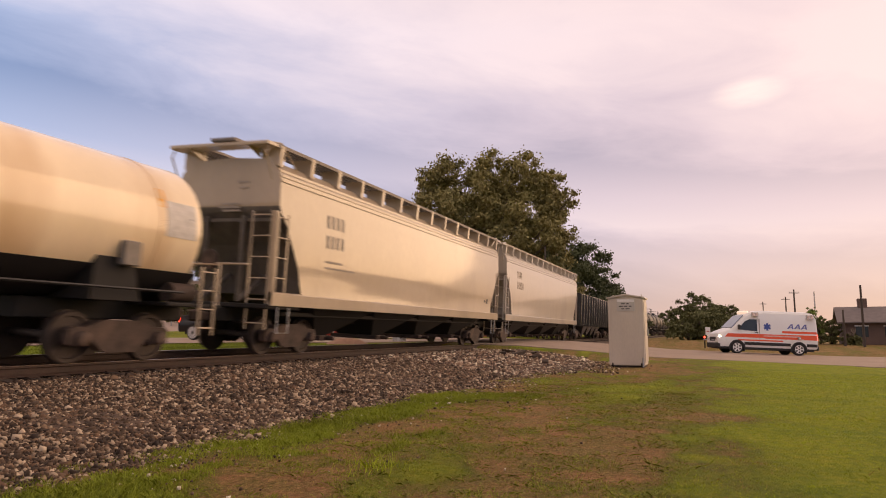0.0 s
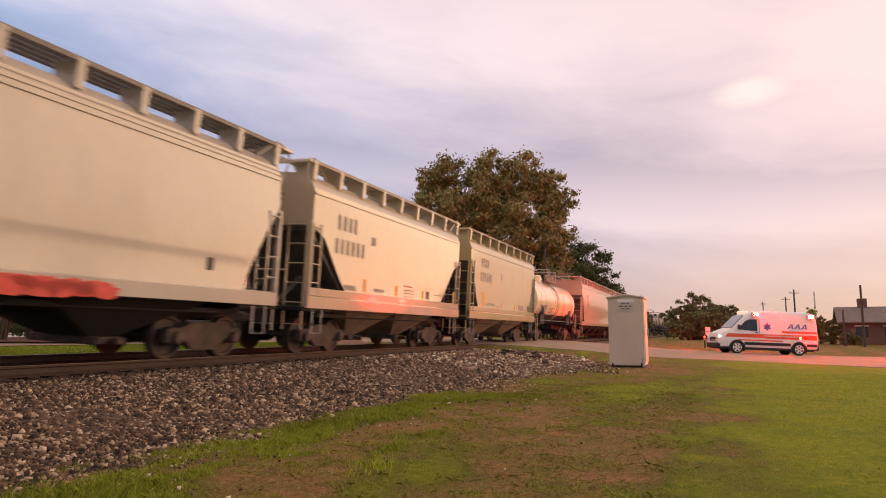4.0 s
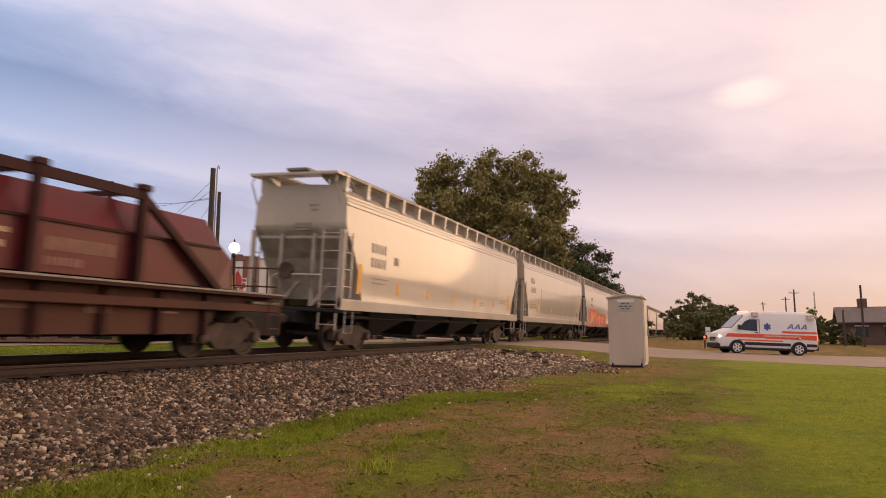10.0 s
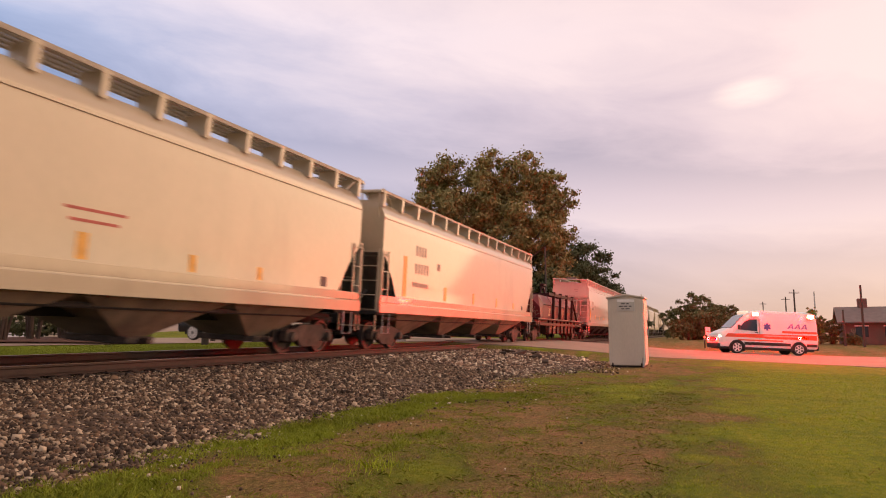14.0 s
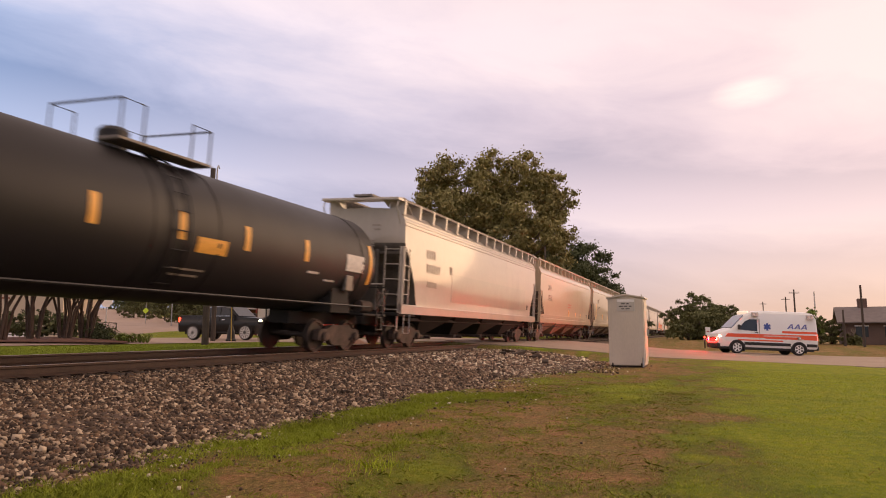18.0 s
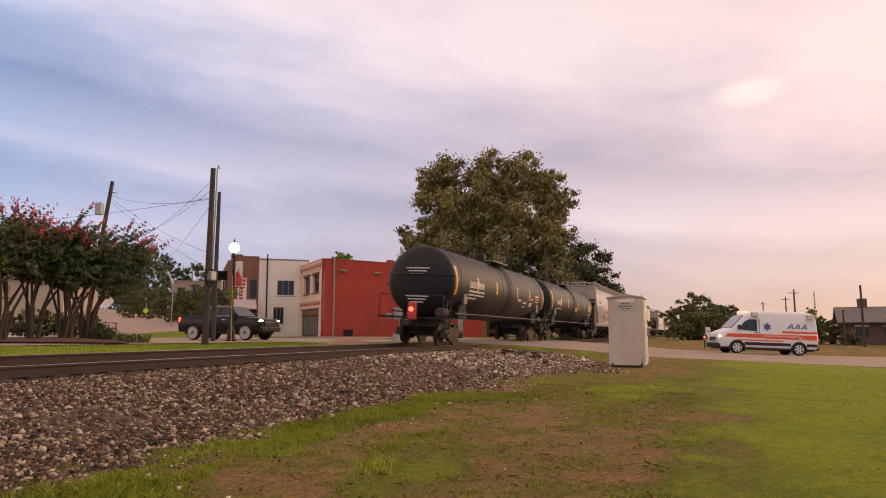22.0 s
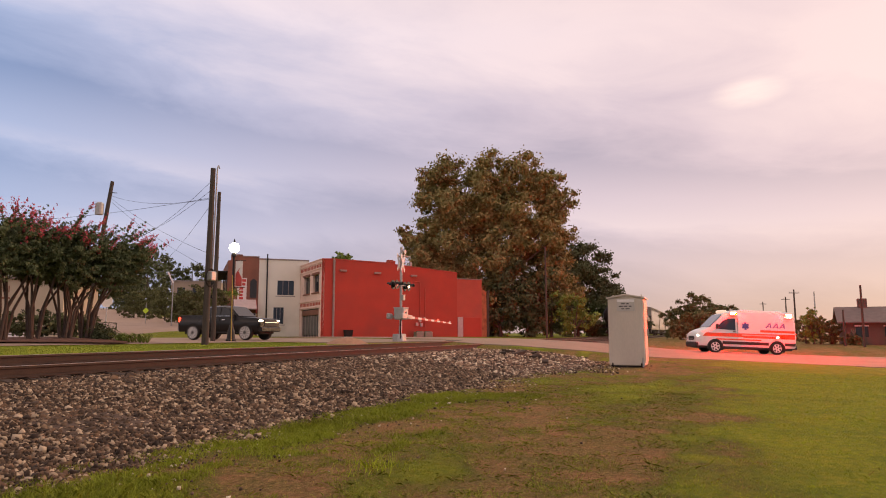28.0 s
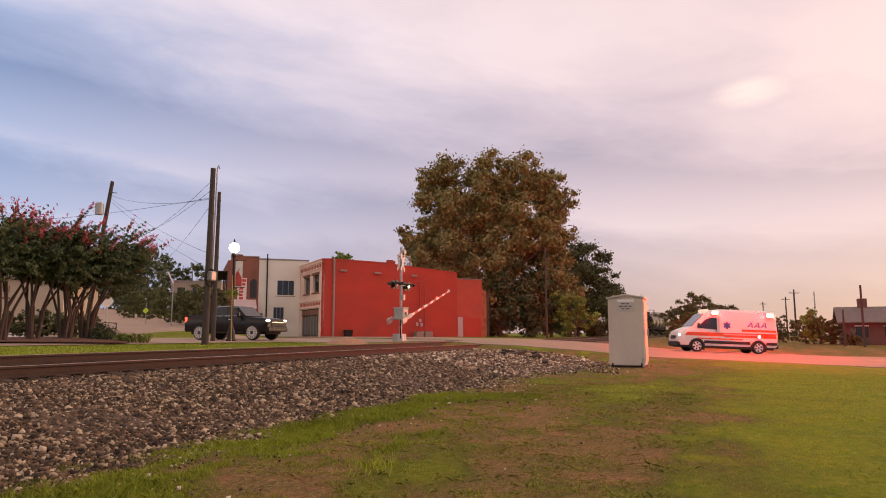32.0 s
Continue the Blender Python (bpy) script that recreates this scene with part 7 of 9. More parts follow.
def ambulance():
    v = thing("ambulance", pose(0, 0, 0), "white high-roofed ambulance van with orange bands waiting on the road", "ambulance")
    tops = [(3.10, 0.80), (3.08, 1.10), (2.96, 1.27), (2.62, 1.44), (2.24, 1.58), (1.80, 2.06), (1.42, 2.44), (1.05, 2.64), (0.3, 2.74), (-2.5, 2.74), (-2.87, 2.68), (-3.0, 2.45), (-3.03, 2.2)]
    secs = []
    for x, t in tops:
        nose = 0.90 if x > 3.05 else (0.95 if x > 2.9 else 1.0)
        f = min(1.0, (t - 0.42) / 2.3)
        sec = []
        for w, z in ((0.93, 0.42), (0.99, 0.62), (1.0, 1.05), (0.985, 1.30), (0.95, 1.80), (0.90, 2.30), (0.84, 2.56), (0.70, 2.70), (0.35, 2.74)):
            if z <= 1.05 or t > 2.7:
                zz = min(z, t)
            else:
                zz = 1.05 + (z - 1.05) * max(0.0, t - 1.05) / 1.69
            zz = min(zz, t)
            sec.append((w * nose, zz))
        secs.append(sec)
    part("body", hull([x for x, _ in tops], secs), M_VAN, v, smooth=32)
    for s in (-1, 1):
        # flank furniture; the van's own left flank is +y
        def fy(z):
            return curve_through(z, [(0.42, 0.93), (0.62, 0.99), (1.05, 1.0), (1.30, 0.985), (1.80, 0.95), (2.30, 0.90), (2.56, 0.84)])

        def skin(poly, m, name, lift=0.006, label=""):
            sh = Shape().rings([[(x, s * (fy(z) + lift), z) for x, z in poly], [(x, s * (fy(z) - 0.03), z) for x, z in poly]])
            return part(name, sh, m, v, label)
        skin([(1.90, 1.50), (0.68, 1.42), (0.68, 2.16), (1.14, 2.16), (1.42, 2.02)], M_GLASS, "side_window", 0.008)
        skin([(2.72, 1.02), (2.50, 1.24), (-2.98, 1.28), (-2.98, 0.98), (0.2, 0.98), (0.2, 1.02)], M_ORANGE, "orange_band")
        skin([(-0.85, 1.36), (-0.85, 1.50), (-2.98, 1.50), (-2.98, 1.36)], M_ORANGE, "upper_band")
        skin([(1.9, 0.82), (1.9, 0.90), (-0.9, 0.90), (-0.9, 0.82)], M_ORANGE, "lower_band")
        skin([(0.3, 1.12), (0.3, 1.19), (-1.9, 1.19), (-1.9, 1.12)], mat("pale_band_print", (0.70, 0.45, 0.40), 0.4), "band_print", 0.010)
        skin([(1.5, 0.56), (1.5, 0.74), (-1.36, 0.74), (-1.36, 0.56)], M_PLASTIC, "rubbing_strip", 0.02)
        skin([(-2.34, 0.56), (-2.34, 0.74), (-3.0, 0.74), (-3.0, 0.56)], M_PLASTIC, "rubbing_strip", 0.02)
        # six-armed emblem
        em = skin([(0.13, 1.66), (-0.0, 1.66), (-0.0, 1.67), (0.13, 1.67)], M_NAVY, "emblem", 0.006, "blue six-armed emblem")
        for a in (0, 60, 120):
            ca, sa = math.cos(radians(90 + a)), math.sin(radians(90 + a))
            poly = [(0.06 + ca * l - sa * d, 1.72 + sa * l + ca * d) for l, d in ((-0.23, -0.065), (0.23, -0.065), (0.23, 0.065), (-0.23, 0.065))]
            sh = Shape().rings([[(x, s * (fy(z) + 0.008 + a * 0.00002), z) for x, z in poly], [(x, s * (fy(z) - 0.02), z) for x, z in poly]])
            part("emblem_arm", sh, M_NAVY, em)
        # company mark as three slanted wedges
        for k in range(3):
            x = -1.16 - 0.42 * k
            skin([(x, 1.64), (x - 0.10, 1.64), (x - 0.36, 1.95), (x - 0.26, 1.95)], M_BLUEGREY, "mark_stroke", 0.008)
            skin([(x - 0.31, 1.64), (x - 0.40, 1.64), (x - 0.36, 1.95), (x - 0.28, 1.95)], M_BLUEGREY, "mark_stroke", 0.010)
            skin([(x - 0.08, 1.70), (x - 0.36, 1.70), (x - 0.36, 1.75), (x - 0.12, 1.75)], M_BLUEGREY, "mark_stroke", 0.012)
        for x, nm in ((1.95, "front"), (-1.87, "rear")):
            arch = Shape().rings([[(x + q * math.cos(a), s * o, 0.36 + q * math.sin(a)) for a in (math.pi * (k / 16 * 1.16 - 0.08) for k in range(17))] for o, q in ((0.90, 0.50), (1.02, 0.50), (1.02, 0.43), (0.90, 0.41))], closed=False)
            part("wheel_arch", arch, M_PLASTIC, v)
            part("arch_liner", Shape().prism([(x + 0.44 * math.cos(a), 0.36 + 0.44 * math.sin(a)) for a in (math.pi * k / 12 for k in range(13))] + [(x - 0.44, 0.40), (x + 0.44, 0.40)], 1, s * 0.70, s * 1.008), M_UNDER, v)
            w = road_wheel(v, x, s * 0.885, 0.395, 0.25, s, 6)
            VAN_WHEELS.append(w)
            part("mud_flap", Shape().box(x - 0.50, x - 0.46, s * 0.8 - 0.14, s * 0.8 + 0.14, 0.16, 0.5), M_PLASTIC, v)
        part("mirror", Shape().box(1.78, 1.92, min(s * 0.98, s * 1.2), max(s * 0.98, s * 1.2), 1.50, 1.80, 0.04), M_PLASTIC, v)
        part("headlamp", Shape().box(2.86, 3.08, min(s * 0.70, s * 0.955), max(s * 0.70, s * 0.955), 0.95, 1.11, 0.05), LIT_HEAD, v)
        part("tail_lamp", Shape().box(-3.06, -2.96, min(s * 0.86, s * 0.985), max(s * 0.86, s * 0.985), 0.95, 1.35, 0.02), LIT_RED, v)
        part("door_seam", Shape().box(0.55, 0.565, min(s * 0.93, s * 1.0), max(s * 0.93, s * 1.0), 0.7, 2.2), M_TRIMGREY, v)
        part("door_handle", Shape().box(0.66, 0.84, min(s * 0.99, s * 1.03), max(s * 0.99, s * 1.03), 1.32, 1.37, 0.01), M_PLASTIC, v)
        beacon(v, 0.80, s * 0.97, 2.48, 2, 0.085, 0.17, s, "side flasher pod at the cab roof")
        beacon(v, -2.62, s * 0.97, 2.42, 2, 0.09, 0.20, s, "side flasher pod at the rear roof")
        beacon(v, -1.87, s * 1.11, 1.08, 1, 0.06, 0.10, s, "small flasher over the rear wheel")
    # glass colour lightened to carry the sky's reflection
    part("windscreen", Shape().rings([[(2.20, -0.80, 1.58), (2.20, 0.80, 1.58), (1.44, 0.72, 2.38), (1.44, -0.72, 2.38)], [(2.25, -0.80, 1.62), (2.25, 0.80, 1.62), (1.48, 0.72, 2.42), (1.48, -0.72, 2.42)]]), mat("pale_windscreen", (0.20, 0.22, 0.25), 0.12, 0, 0.1, 1, spec=0.8), v)
    part("grille", Shape().box(3.05, 3.11, -0.5, 0.5, 0.72, 1.0, 0.03), M_PLASTIC, v)
    for s in (-1, 1):
        pod = beacon(v, 0.0, 0.0, 0.0, 1, 0.05, 0.09, 1, "red flasher beside the grille")
        pod.matrix_basis = pose(3.10, s * 0.66, 0.86, 0, 0, -90)
        GRILLE.append(FLASH.pop())
    part("front_bumper", Shape().box(2.92, 3.16, -0.93, 0.93, 0.30, 0.66, 0.08), M_PLASTIC, v)
    part("rear_bumper", Shape().box(-3.14, -2.95, -0.95, 0.95, 0.36, 0.62, 0.04), M_PLASTIC, v)
    part("sill", Shape().box(-2.9, 2.9, -0.86, 0.86, 0.26, 0.46, 0.05), M_PLASTIC, v)
    bar = part("light_bar", Shape().box(1.02, 1.34, -0.56, 0.56, 2.50, 2.70, 0.06), mat("clear_red_lens", (0.75, 0.62, 0.55), 0.2, 0, 0.05, emit=(1.0, 0.75, 0.55), power=0.5), v, "pale lit light bar over the windscreen")
    part("rear_window", Shape().box(-3.05, -3.02, -0.7, 0.7, 1.5, 2.1, 0.02), M_GLASS, v)
    return v


AMBULANCE = ambulance()
M_PICKUP = mat("black_pickup_paint", (0.008, 0.008, 0.009), 0.3, 0.0, 0.2, 2, coat=0.1, spec=0.35)


def pickup():
    v = thing("pickup_truck", pose(0, 0, 0), "black crew-cab pickup truck with bright wheels and lit headlamps", "pickup truck")
    st = [2.92, 2.85, 2.5, 1.75, 1.25, 0.62, 0.2, -0.7, -1.12, -1.14, -2.8, -2.92]
    tp = [1.05, 1.16, 1.20, 1.25, 1.30, 1.82, 1.92, 1.90, 1.84, 1.36, 1.36, 1.30]
    secs = []
    for x, t in zip(st, tp):
        nose = 0.92 if x > 2.88 else (0.97 if x > 2.8 else 1.0)
        sec = []
        for w, z in ((0.92, 0.46), (0.99, 0.60), (1.0, 0.95), (0.97, 1.20), (0.94, 1.28), (0.84, 1.62), (0.76, 1.84), (0.60, 1.92)):
            zz = z if z <= 0.95 else 0.95 + (z - 0.95) * (t - 0.95) / 0.97
            ww = w if t > 1.5 or z <= 1.2 else max(w, 0.90)
            sec.append((ww * nose, min(zz, t)))
        secs.append(sec)
    part("body", hull(st, secs), M_PICKUP, v, smooth=30)
    for s in (-1, 1):
        def fy(z):
            return curve_through(z, [(1.2, 0.975), (1.28, 0.945), (1.62, 0.85), (1.84, 0.77)])
        for nm, poly in (("front_side_window", [(1.02, 1.36), (0.12, 1.36), (0.12, 1.80), (0.42, 1.80), (0.60, 1.72)]), ("rear_side_window", [(0.04, 1.36), (-0.92, 1.36), (-0.98, 1.70), (-0.80, 1.79), (0.04, 1.80)])):
            w = part(nm, Shape().rings([[(x, s * (fy(z) + 0.012), z) for x, z in poly], [(x, s * (fy(z) - 0.02), z) for x, z in poly]]), M_GLASS, v)
        part("chrome_strip", Shape().box(-1.0, 1.1, min(s * 0.935, s * 0.965), max(s * 0.935, s * 0.965), 1.315, 1.345), M_CHROME, v)
        for x in (0.25, -0.80):
            part("door_handle", Shape().box(x, x + 0.22, min(s * 0.98, s * 1.02), max(s * 0.98, s * 1.02), 1.10, 1.15, 0.01), M_CHROME, v)
        for x in (1.12, 0.08, -1.05):
            part("door_seam", Shape().box(x - 0.006, x + 0.006, min(s * 0.97, s * 1.003), max(s * 0.97, s * 1.003), 0.6, 1.28), M_UNDER, v)
        for x in (1.92, -1.82):
            part("wheel_arch", Shape().prism([(x + 0.50 * math.cos(a), 0.44 + 0.50 * math.sin(a)) for a in (math.pi * k / 14 for k in range(15))] + [(x - 0.50, 0.40), (x + 0.50, 0.40)], 1, s * 0.75, s * 1.006), M_UNDER, v)
            w = road_wheel(v, x, s * 0.89, 0.415, 0.27, s, 12, 1.26)
            PICKUP_WHEELS.append(w)
        part("mirror", Shape().box(0.92, 1.08, min(s * 0.98, s * 1.2), max(s * 0.98, s * 1.2), 1.30, 1.52, 0.04), M_PICKUP, v)
        part("headlamp", Shape().box(2.74, 2.94, min(s * 0.66, s * 0.93), max(s * 0.66, s * 0.93), 1.0, 1.11, 0.04), LIT_HEAD, v)
        part("fog_lamp", Shape().box(2.84, 2.98, min(s * 0.60, s * 0.86), max(s * 0.60, s * 0.86), 0.56, 0.66, 0.03), M_CHROME, v)
        part("tail_lamp", Shape().box(-2.945, -2.84, min(s * 0.80, s * 0.985), max(s * 0.80, s * 0.985), 0.92, 1.28, 0.02), LIT_RED, v)
        part("running_step", Shape().box(-1.1, 1.3, min(s * 0.86, s * 1.0), max(s * 0.86, s * 1.0), 0.38, 0.46, 0.02), M_PLASTIC, v)
    part("windscreen", Shape().rings([[(1.24, -0.80, 1.32), (1.24, 0.80, 1.32), (0.60, 0.70, 1.84), (0.60, -0.70, 1.84)], [(1.30, -0.80, 1.33), (1.30, 0.80, 1.33), (0.65, 0.70, 1.86), (0.65, -0.70, 1.86)]]), M_GLASS, v)
    part("grille", Shape().box(2.88, 2.96, -0.58, 0.58, 0.74, 1.12, 0.03), M_PLASTIC, v)
    part("grille_bar", Shape().box(2.94, 2.98, -0.60, 0.60, 0.94, 1.0, 0.01), M_CHROME, v)
    part("front_bumper", Shape().box(2.78, 3.02, -0.95, 0.95, 0.46, 0.72, 0.05), M_PICKUP, v)
    part("rear_bumper", Shape().box(-3.05, -2.88, -0.93, 0.93, 0.52, 0.72, 0.03), M_CHROME, v)
    part("bed_cover", Shape().box(-2.84, -1.18, -0.82, 0.82, 1.34, 1.40, 0.02), M_PLASTIC, v)
    part("underbody", Shape().box(-2.7, 2.7, -0.7, 0.7, 0.32, 0.5, 0.03), M_UNDER, v)
    # the short-bed model is 5.6 m long
    for ob in v.children:
        if ob.data is None:
            ob.location.x *= 0.93
        else:
            for p in ob.data.vertices:
                p.co.x *= 0.93
    return v


PICKUP = pickup()


# ---- trees and plants ----
def crown_tree(name, base, blobs, label, seed, material, count, size, deep, trunk=0.4, bark=None, fork=4.0, branches=8, squash=0.75, twigs=18):
    """A tree whose crown follows its own uneven outline: blobs of (right, up, radius) about the trunk's foot."""
    rnd = random.Random(seed)
    t = thing(name, Matrix.Translation(base), label, "tree")
    clumps = []
    for a, z, r in blobs:
        # twigs of leaves spread through the blob, closer towards its skin
        for k in range(twigs):
            d = Vector((rnd.gauss(0, 1), rnd.gauss(0, 1), rnd.gauss(0, 1))).normalized() * (r * 1.05 * rnd.random() ** 0.42)
            o = RGT * (a + d.x) + FWD * (d.y + rnd.uniform(-0.8, 0.8) * deep)
            clumps.append((Vector((o.x, o.y, z + d.z)), r * rnd.uniform(0.24, 0.44)))
    tr = Shape()
    f = Vector((0, 0, fork))
    tr.pipe([(0, 0, -0.4), (0, 0, 0.5), f], [trunk * 1.5, trunk * 1.1, trunk * 0.9], 10)
    picks = rnd.sample(clumps, min(branches, len(clumps)))
    for c, r in picks:
        mid = f.lerp(c, 0.45) + Vector((rnd.uniform(-0.5, 0.5), rnd.uniform(-0.5, 0.5), 0.8))
        tr.pipe([f * 0.92, mid, c], [trunk * 0.6, trunk * 0.35, trunk * 0.1], 6)
    part("trunk", tr, bark or M_BARK, t, smooth=50)
    part("crown", leaf_mesh("crown", leaves(clumps, count, size, seed, squash), material), material, t)
    return t


M_WATTLE = leaf_mat("hedge_leaves", (0.115, 0.12, 0.05))
crown_tree("sycamore", bear(0.068, 84, 0.7), [(-5.0, 19.4, 3.0), (-0.7, 21.0, 3.0), (3.8, 19.7, 3.1), (6.6, 18.0, 2.6), (8.2, 15.2, 2.0), (-6.0, 16.0, 3.4), (-1.4, 16.0, 3.8), (3.5, 14.6, 4.0), (6.6, 12.5, 3.1), (-9.4, 12.6, 1.8), (-8.9, 10.2, 2.2), (-6.6, 19.8, 2.1), (7.2, 19.2, 2.2), (8.8, 16.8, 2.0), (-6.5, 11.4, 3.9), (-1.4, 10.5, 4.4), (4.2, 9.1, 4.0), (7.8, 9.8, 2.6), (2.1, 4.9, 3.6), (-2.1, 4.6, 3.2), (6.3, 4.0, 3.2), (9.2, 5.6, 2.2), (0.7, 2.0, 2.4), (-8.0, 18.0, 1.9), (-3.2, 13.5, 3.6), (1.0, 13.0, 3.8), (1.6, 17.8, 3.3), (6.8, 6.6, 3.0), (-5.0, 7.6, 3.4), (1.5, 7.5, 3.6), (8.6, 12.6, 2.0), (-8.6, 7.4, 2.2)],
           "tall broad sycamore with olive-brown leaves", 3, M_LEAF, 200000, 0.31, 4.0, 0.55, branches=14, twigs=30)
crown_tree("shade_tree", bear(0.215, 112, 0.8), [(-2.3, 13.2, 3.2), (0.6, 10.8, 3.5), (2.8, 7.4, 3.1), (-1.9, 7.4, 4.4), (4.4, 4.8, 2.2), (-4.7, 11.0, 2.6), (-5, 4.2, 3.6), (1.0, 3.8, 3.4), (-2.0, 10.0, 3.4)], "dark green shade tree behind the crossing", 8, M_LEAF2, 46000, 0.36, 3.5, 0.4, twigs=24)
crown_tree("shrub_tree", bear(0.195, 78, 0.7), [(-1.2, 4.4, 1.2), (0.6, 3.4, 1.4), (1.6, 1.8, 1.2), (-0.8, 2.0, 1.6)], "fresh green shrubby tree by the crossing", 9, M_LEAF3, 5000, 0.26, 1.4, 0.12, fork=1.0)
for i, (b, d, blobs) in enumerate(((0.085, 80, [(-2, 2.5, 2.2), (1, 4.0, 2.4), (3, 2.0, 2.0)]), (0.125, 80, [(-1.5, 6.5, 2.6), (1.5, 5.2, 2.4), (0, 2.6, 2.6)]), (0.160, 82, [(-1.5, 5.5, 2.4), (0.5, 8.0, 2.2), (1, 3.0, 2.6)]), (0.20, 92, [(-2, 1.2, 1.4), (1, 1.5, 1.5), (3, 1.1, 1.3)]), (0.245, 92, [(-2, 1.2, 1.4), (1, 1.4, 1.5), (3, 1.1, 1.3)]), (0.28, 96, [(-2, 1.2, 1.4), (1, 1.4, 1.5)]))):
    crown_tree("understorey_tree", bear(b, d, 0.6), blobs, "dark understorey tree below the sycamore", 20 + i, M_LEAF2, 5000, 0.36, 2.0, 0.2, fork=1.2)
for i, (b, d, w, h) in enumerate(((0.350, 88, 4.0, 4.6), (0.372, 86, 5.0, 6.1), (0.397, 84, 5.0, 4.6), (0.421, 84, 4.2, 4.4), (0.362, 74, 3.6, 2.9), (0.388, 74, 4.4, 3.2), (0.415, 74, 4.0, 2.8))):
    crown_tree("hedge_tree", bear(b, d, 0.3), [(-w * 0.25, h * 0.66, w * 0.26), (w * 0.22, h * 0.72, w * 0.24), (0, h * 0.85, w * 0.17), (-w * 0.3, h * 0.3, w * 0.26), (w * 0.3, h * 0.3, w * 0.26)], "dense roadside hedge tree, dark green", 40 + i, M_WATTLE, 7500, 0.22, 1.8, 0.14, fork=0.9)
for i, (b, d, w, h, m) in enumerate(((0.547, 66, 2.6, 3.9, M_LEAF3), (0.557, 66, 2.2, 3.0, M_WATTLE), (0.574, 66, 2.2, 2.6, M_WATTLE), (0.535, 70, 2.6, 3.0, M_WATTLE), (0.502, 78, 3.2, 3.2, M_LEAF2), (0.47, 80, 3.4, 2.6, M_LEAF2), (0.605, 62, 1.2, 1.2, M_WATTLE))):
    crown_tree("yard_tree", bear(b, d, -0.15), [(-w * 0.2, h * 0.7, w * 0.26), (w * 0.2, h * 0.62, w * 0.26), (0, h * 0.9, w * 0.15), (0, h * 0.3, w * 0.30)], "small leafy tree in the yard by the road", 60 + i, m, 4200, 0.17, 1.0, 0.10, fork=0.8)
# far trees up the hill to the left, and along the street
for i, (b, d, z, w, h) in enumerate(((-0.437, 140, 4.0, 10, 15), (-0.412, 150, 4.0, 9, 14), (-0.372, 150, 3.5, 9, 13.5), (-0.348, 160, 3.0, 9, 13.5), (-0.47, 160, 5.0, 10, 10), (-0.495, 215, 8.5, 13, 10), (-0.462, 205, 8.5, 12, 9), (-0.53, 200, 8.0, 13, 11))):
    crown_tree("hill_tree", bear(b, d, z), [(-w * 0.2, h * 0.72, w * 0.24), (w * 0.2, h * 0.80, w * 0.22), (0, h * 0.92, w * 0.15), (w * 0.1, h * 0.5, w * 0.28), (-w * 0.3, h * 0.45, w * 0.2), (0, h * 0.2, w * 0.34)], "tall dark tree on the far hill", 80 + i, M_LEAF2, 4600, 0.45, 2.5, 0.3, fork=4)
for i, (b, d, w, h) in enumerate(((-0.458, 112, 5, 4.2), (-0.436, 104, 5, 4.4), (-0.412, 92, 4.6, 4.2), (-0.388, 82, 4.2, 4.0), (-0.366, 74, 4.0, 4.1), (-0.344, 69, 3.6, 4.2))):
    p = on_ground(b, d)
    crown_tree("street_tree", p, [(-w * 0.25, h * 0.70, w * 0.25), (w * 0.25, h * 0.66, w * 0.25), (0, h * 0.85, w * 0.20), (0, h * 0.5, w * 0.25), (-w * 0.3, h * 0.3, w * 0.24), (w * 0.3, h * 0.26, w * 0.24)], "rounded olive street tree by the kerb", 100 + i, M_WATTLE, 6500, 0.22, 1.5, 0.10, fork=1.5)
crown_tree("rooftop_tree", bear(-0.150, 92, 3.0), [(-0.6, 8.6, 0.9), (0.7, 8.2, 0.8), (0.2, 7.2, 0.8)], "small pale tree seen over the red roof", 120, M_LEAF3, 900, 0.35, 0.8, 0.12, fork=5)


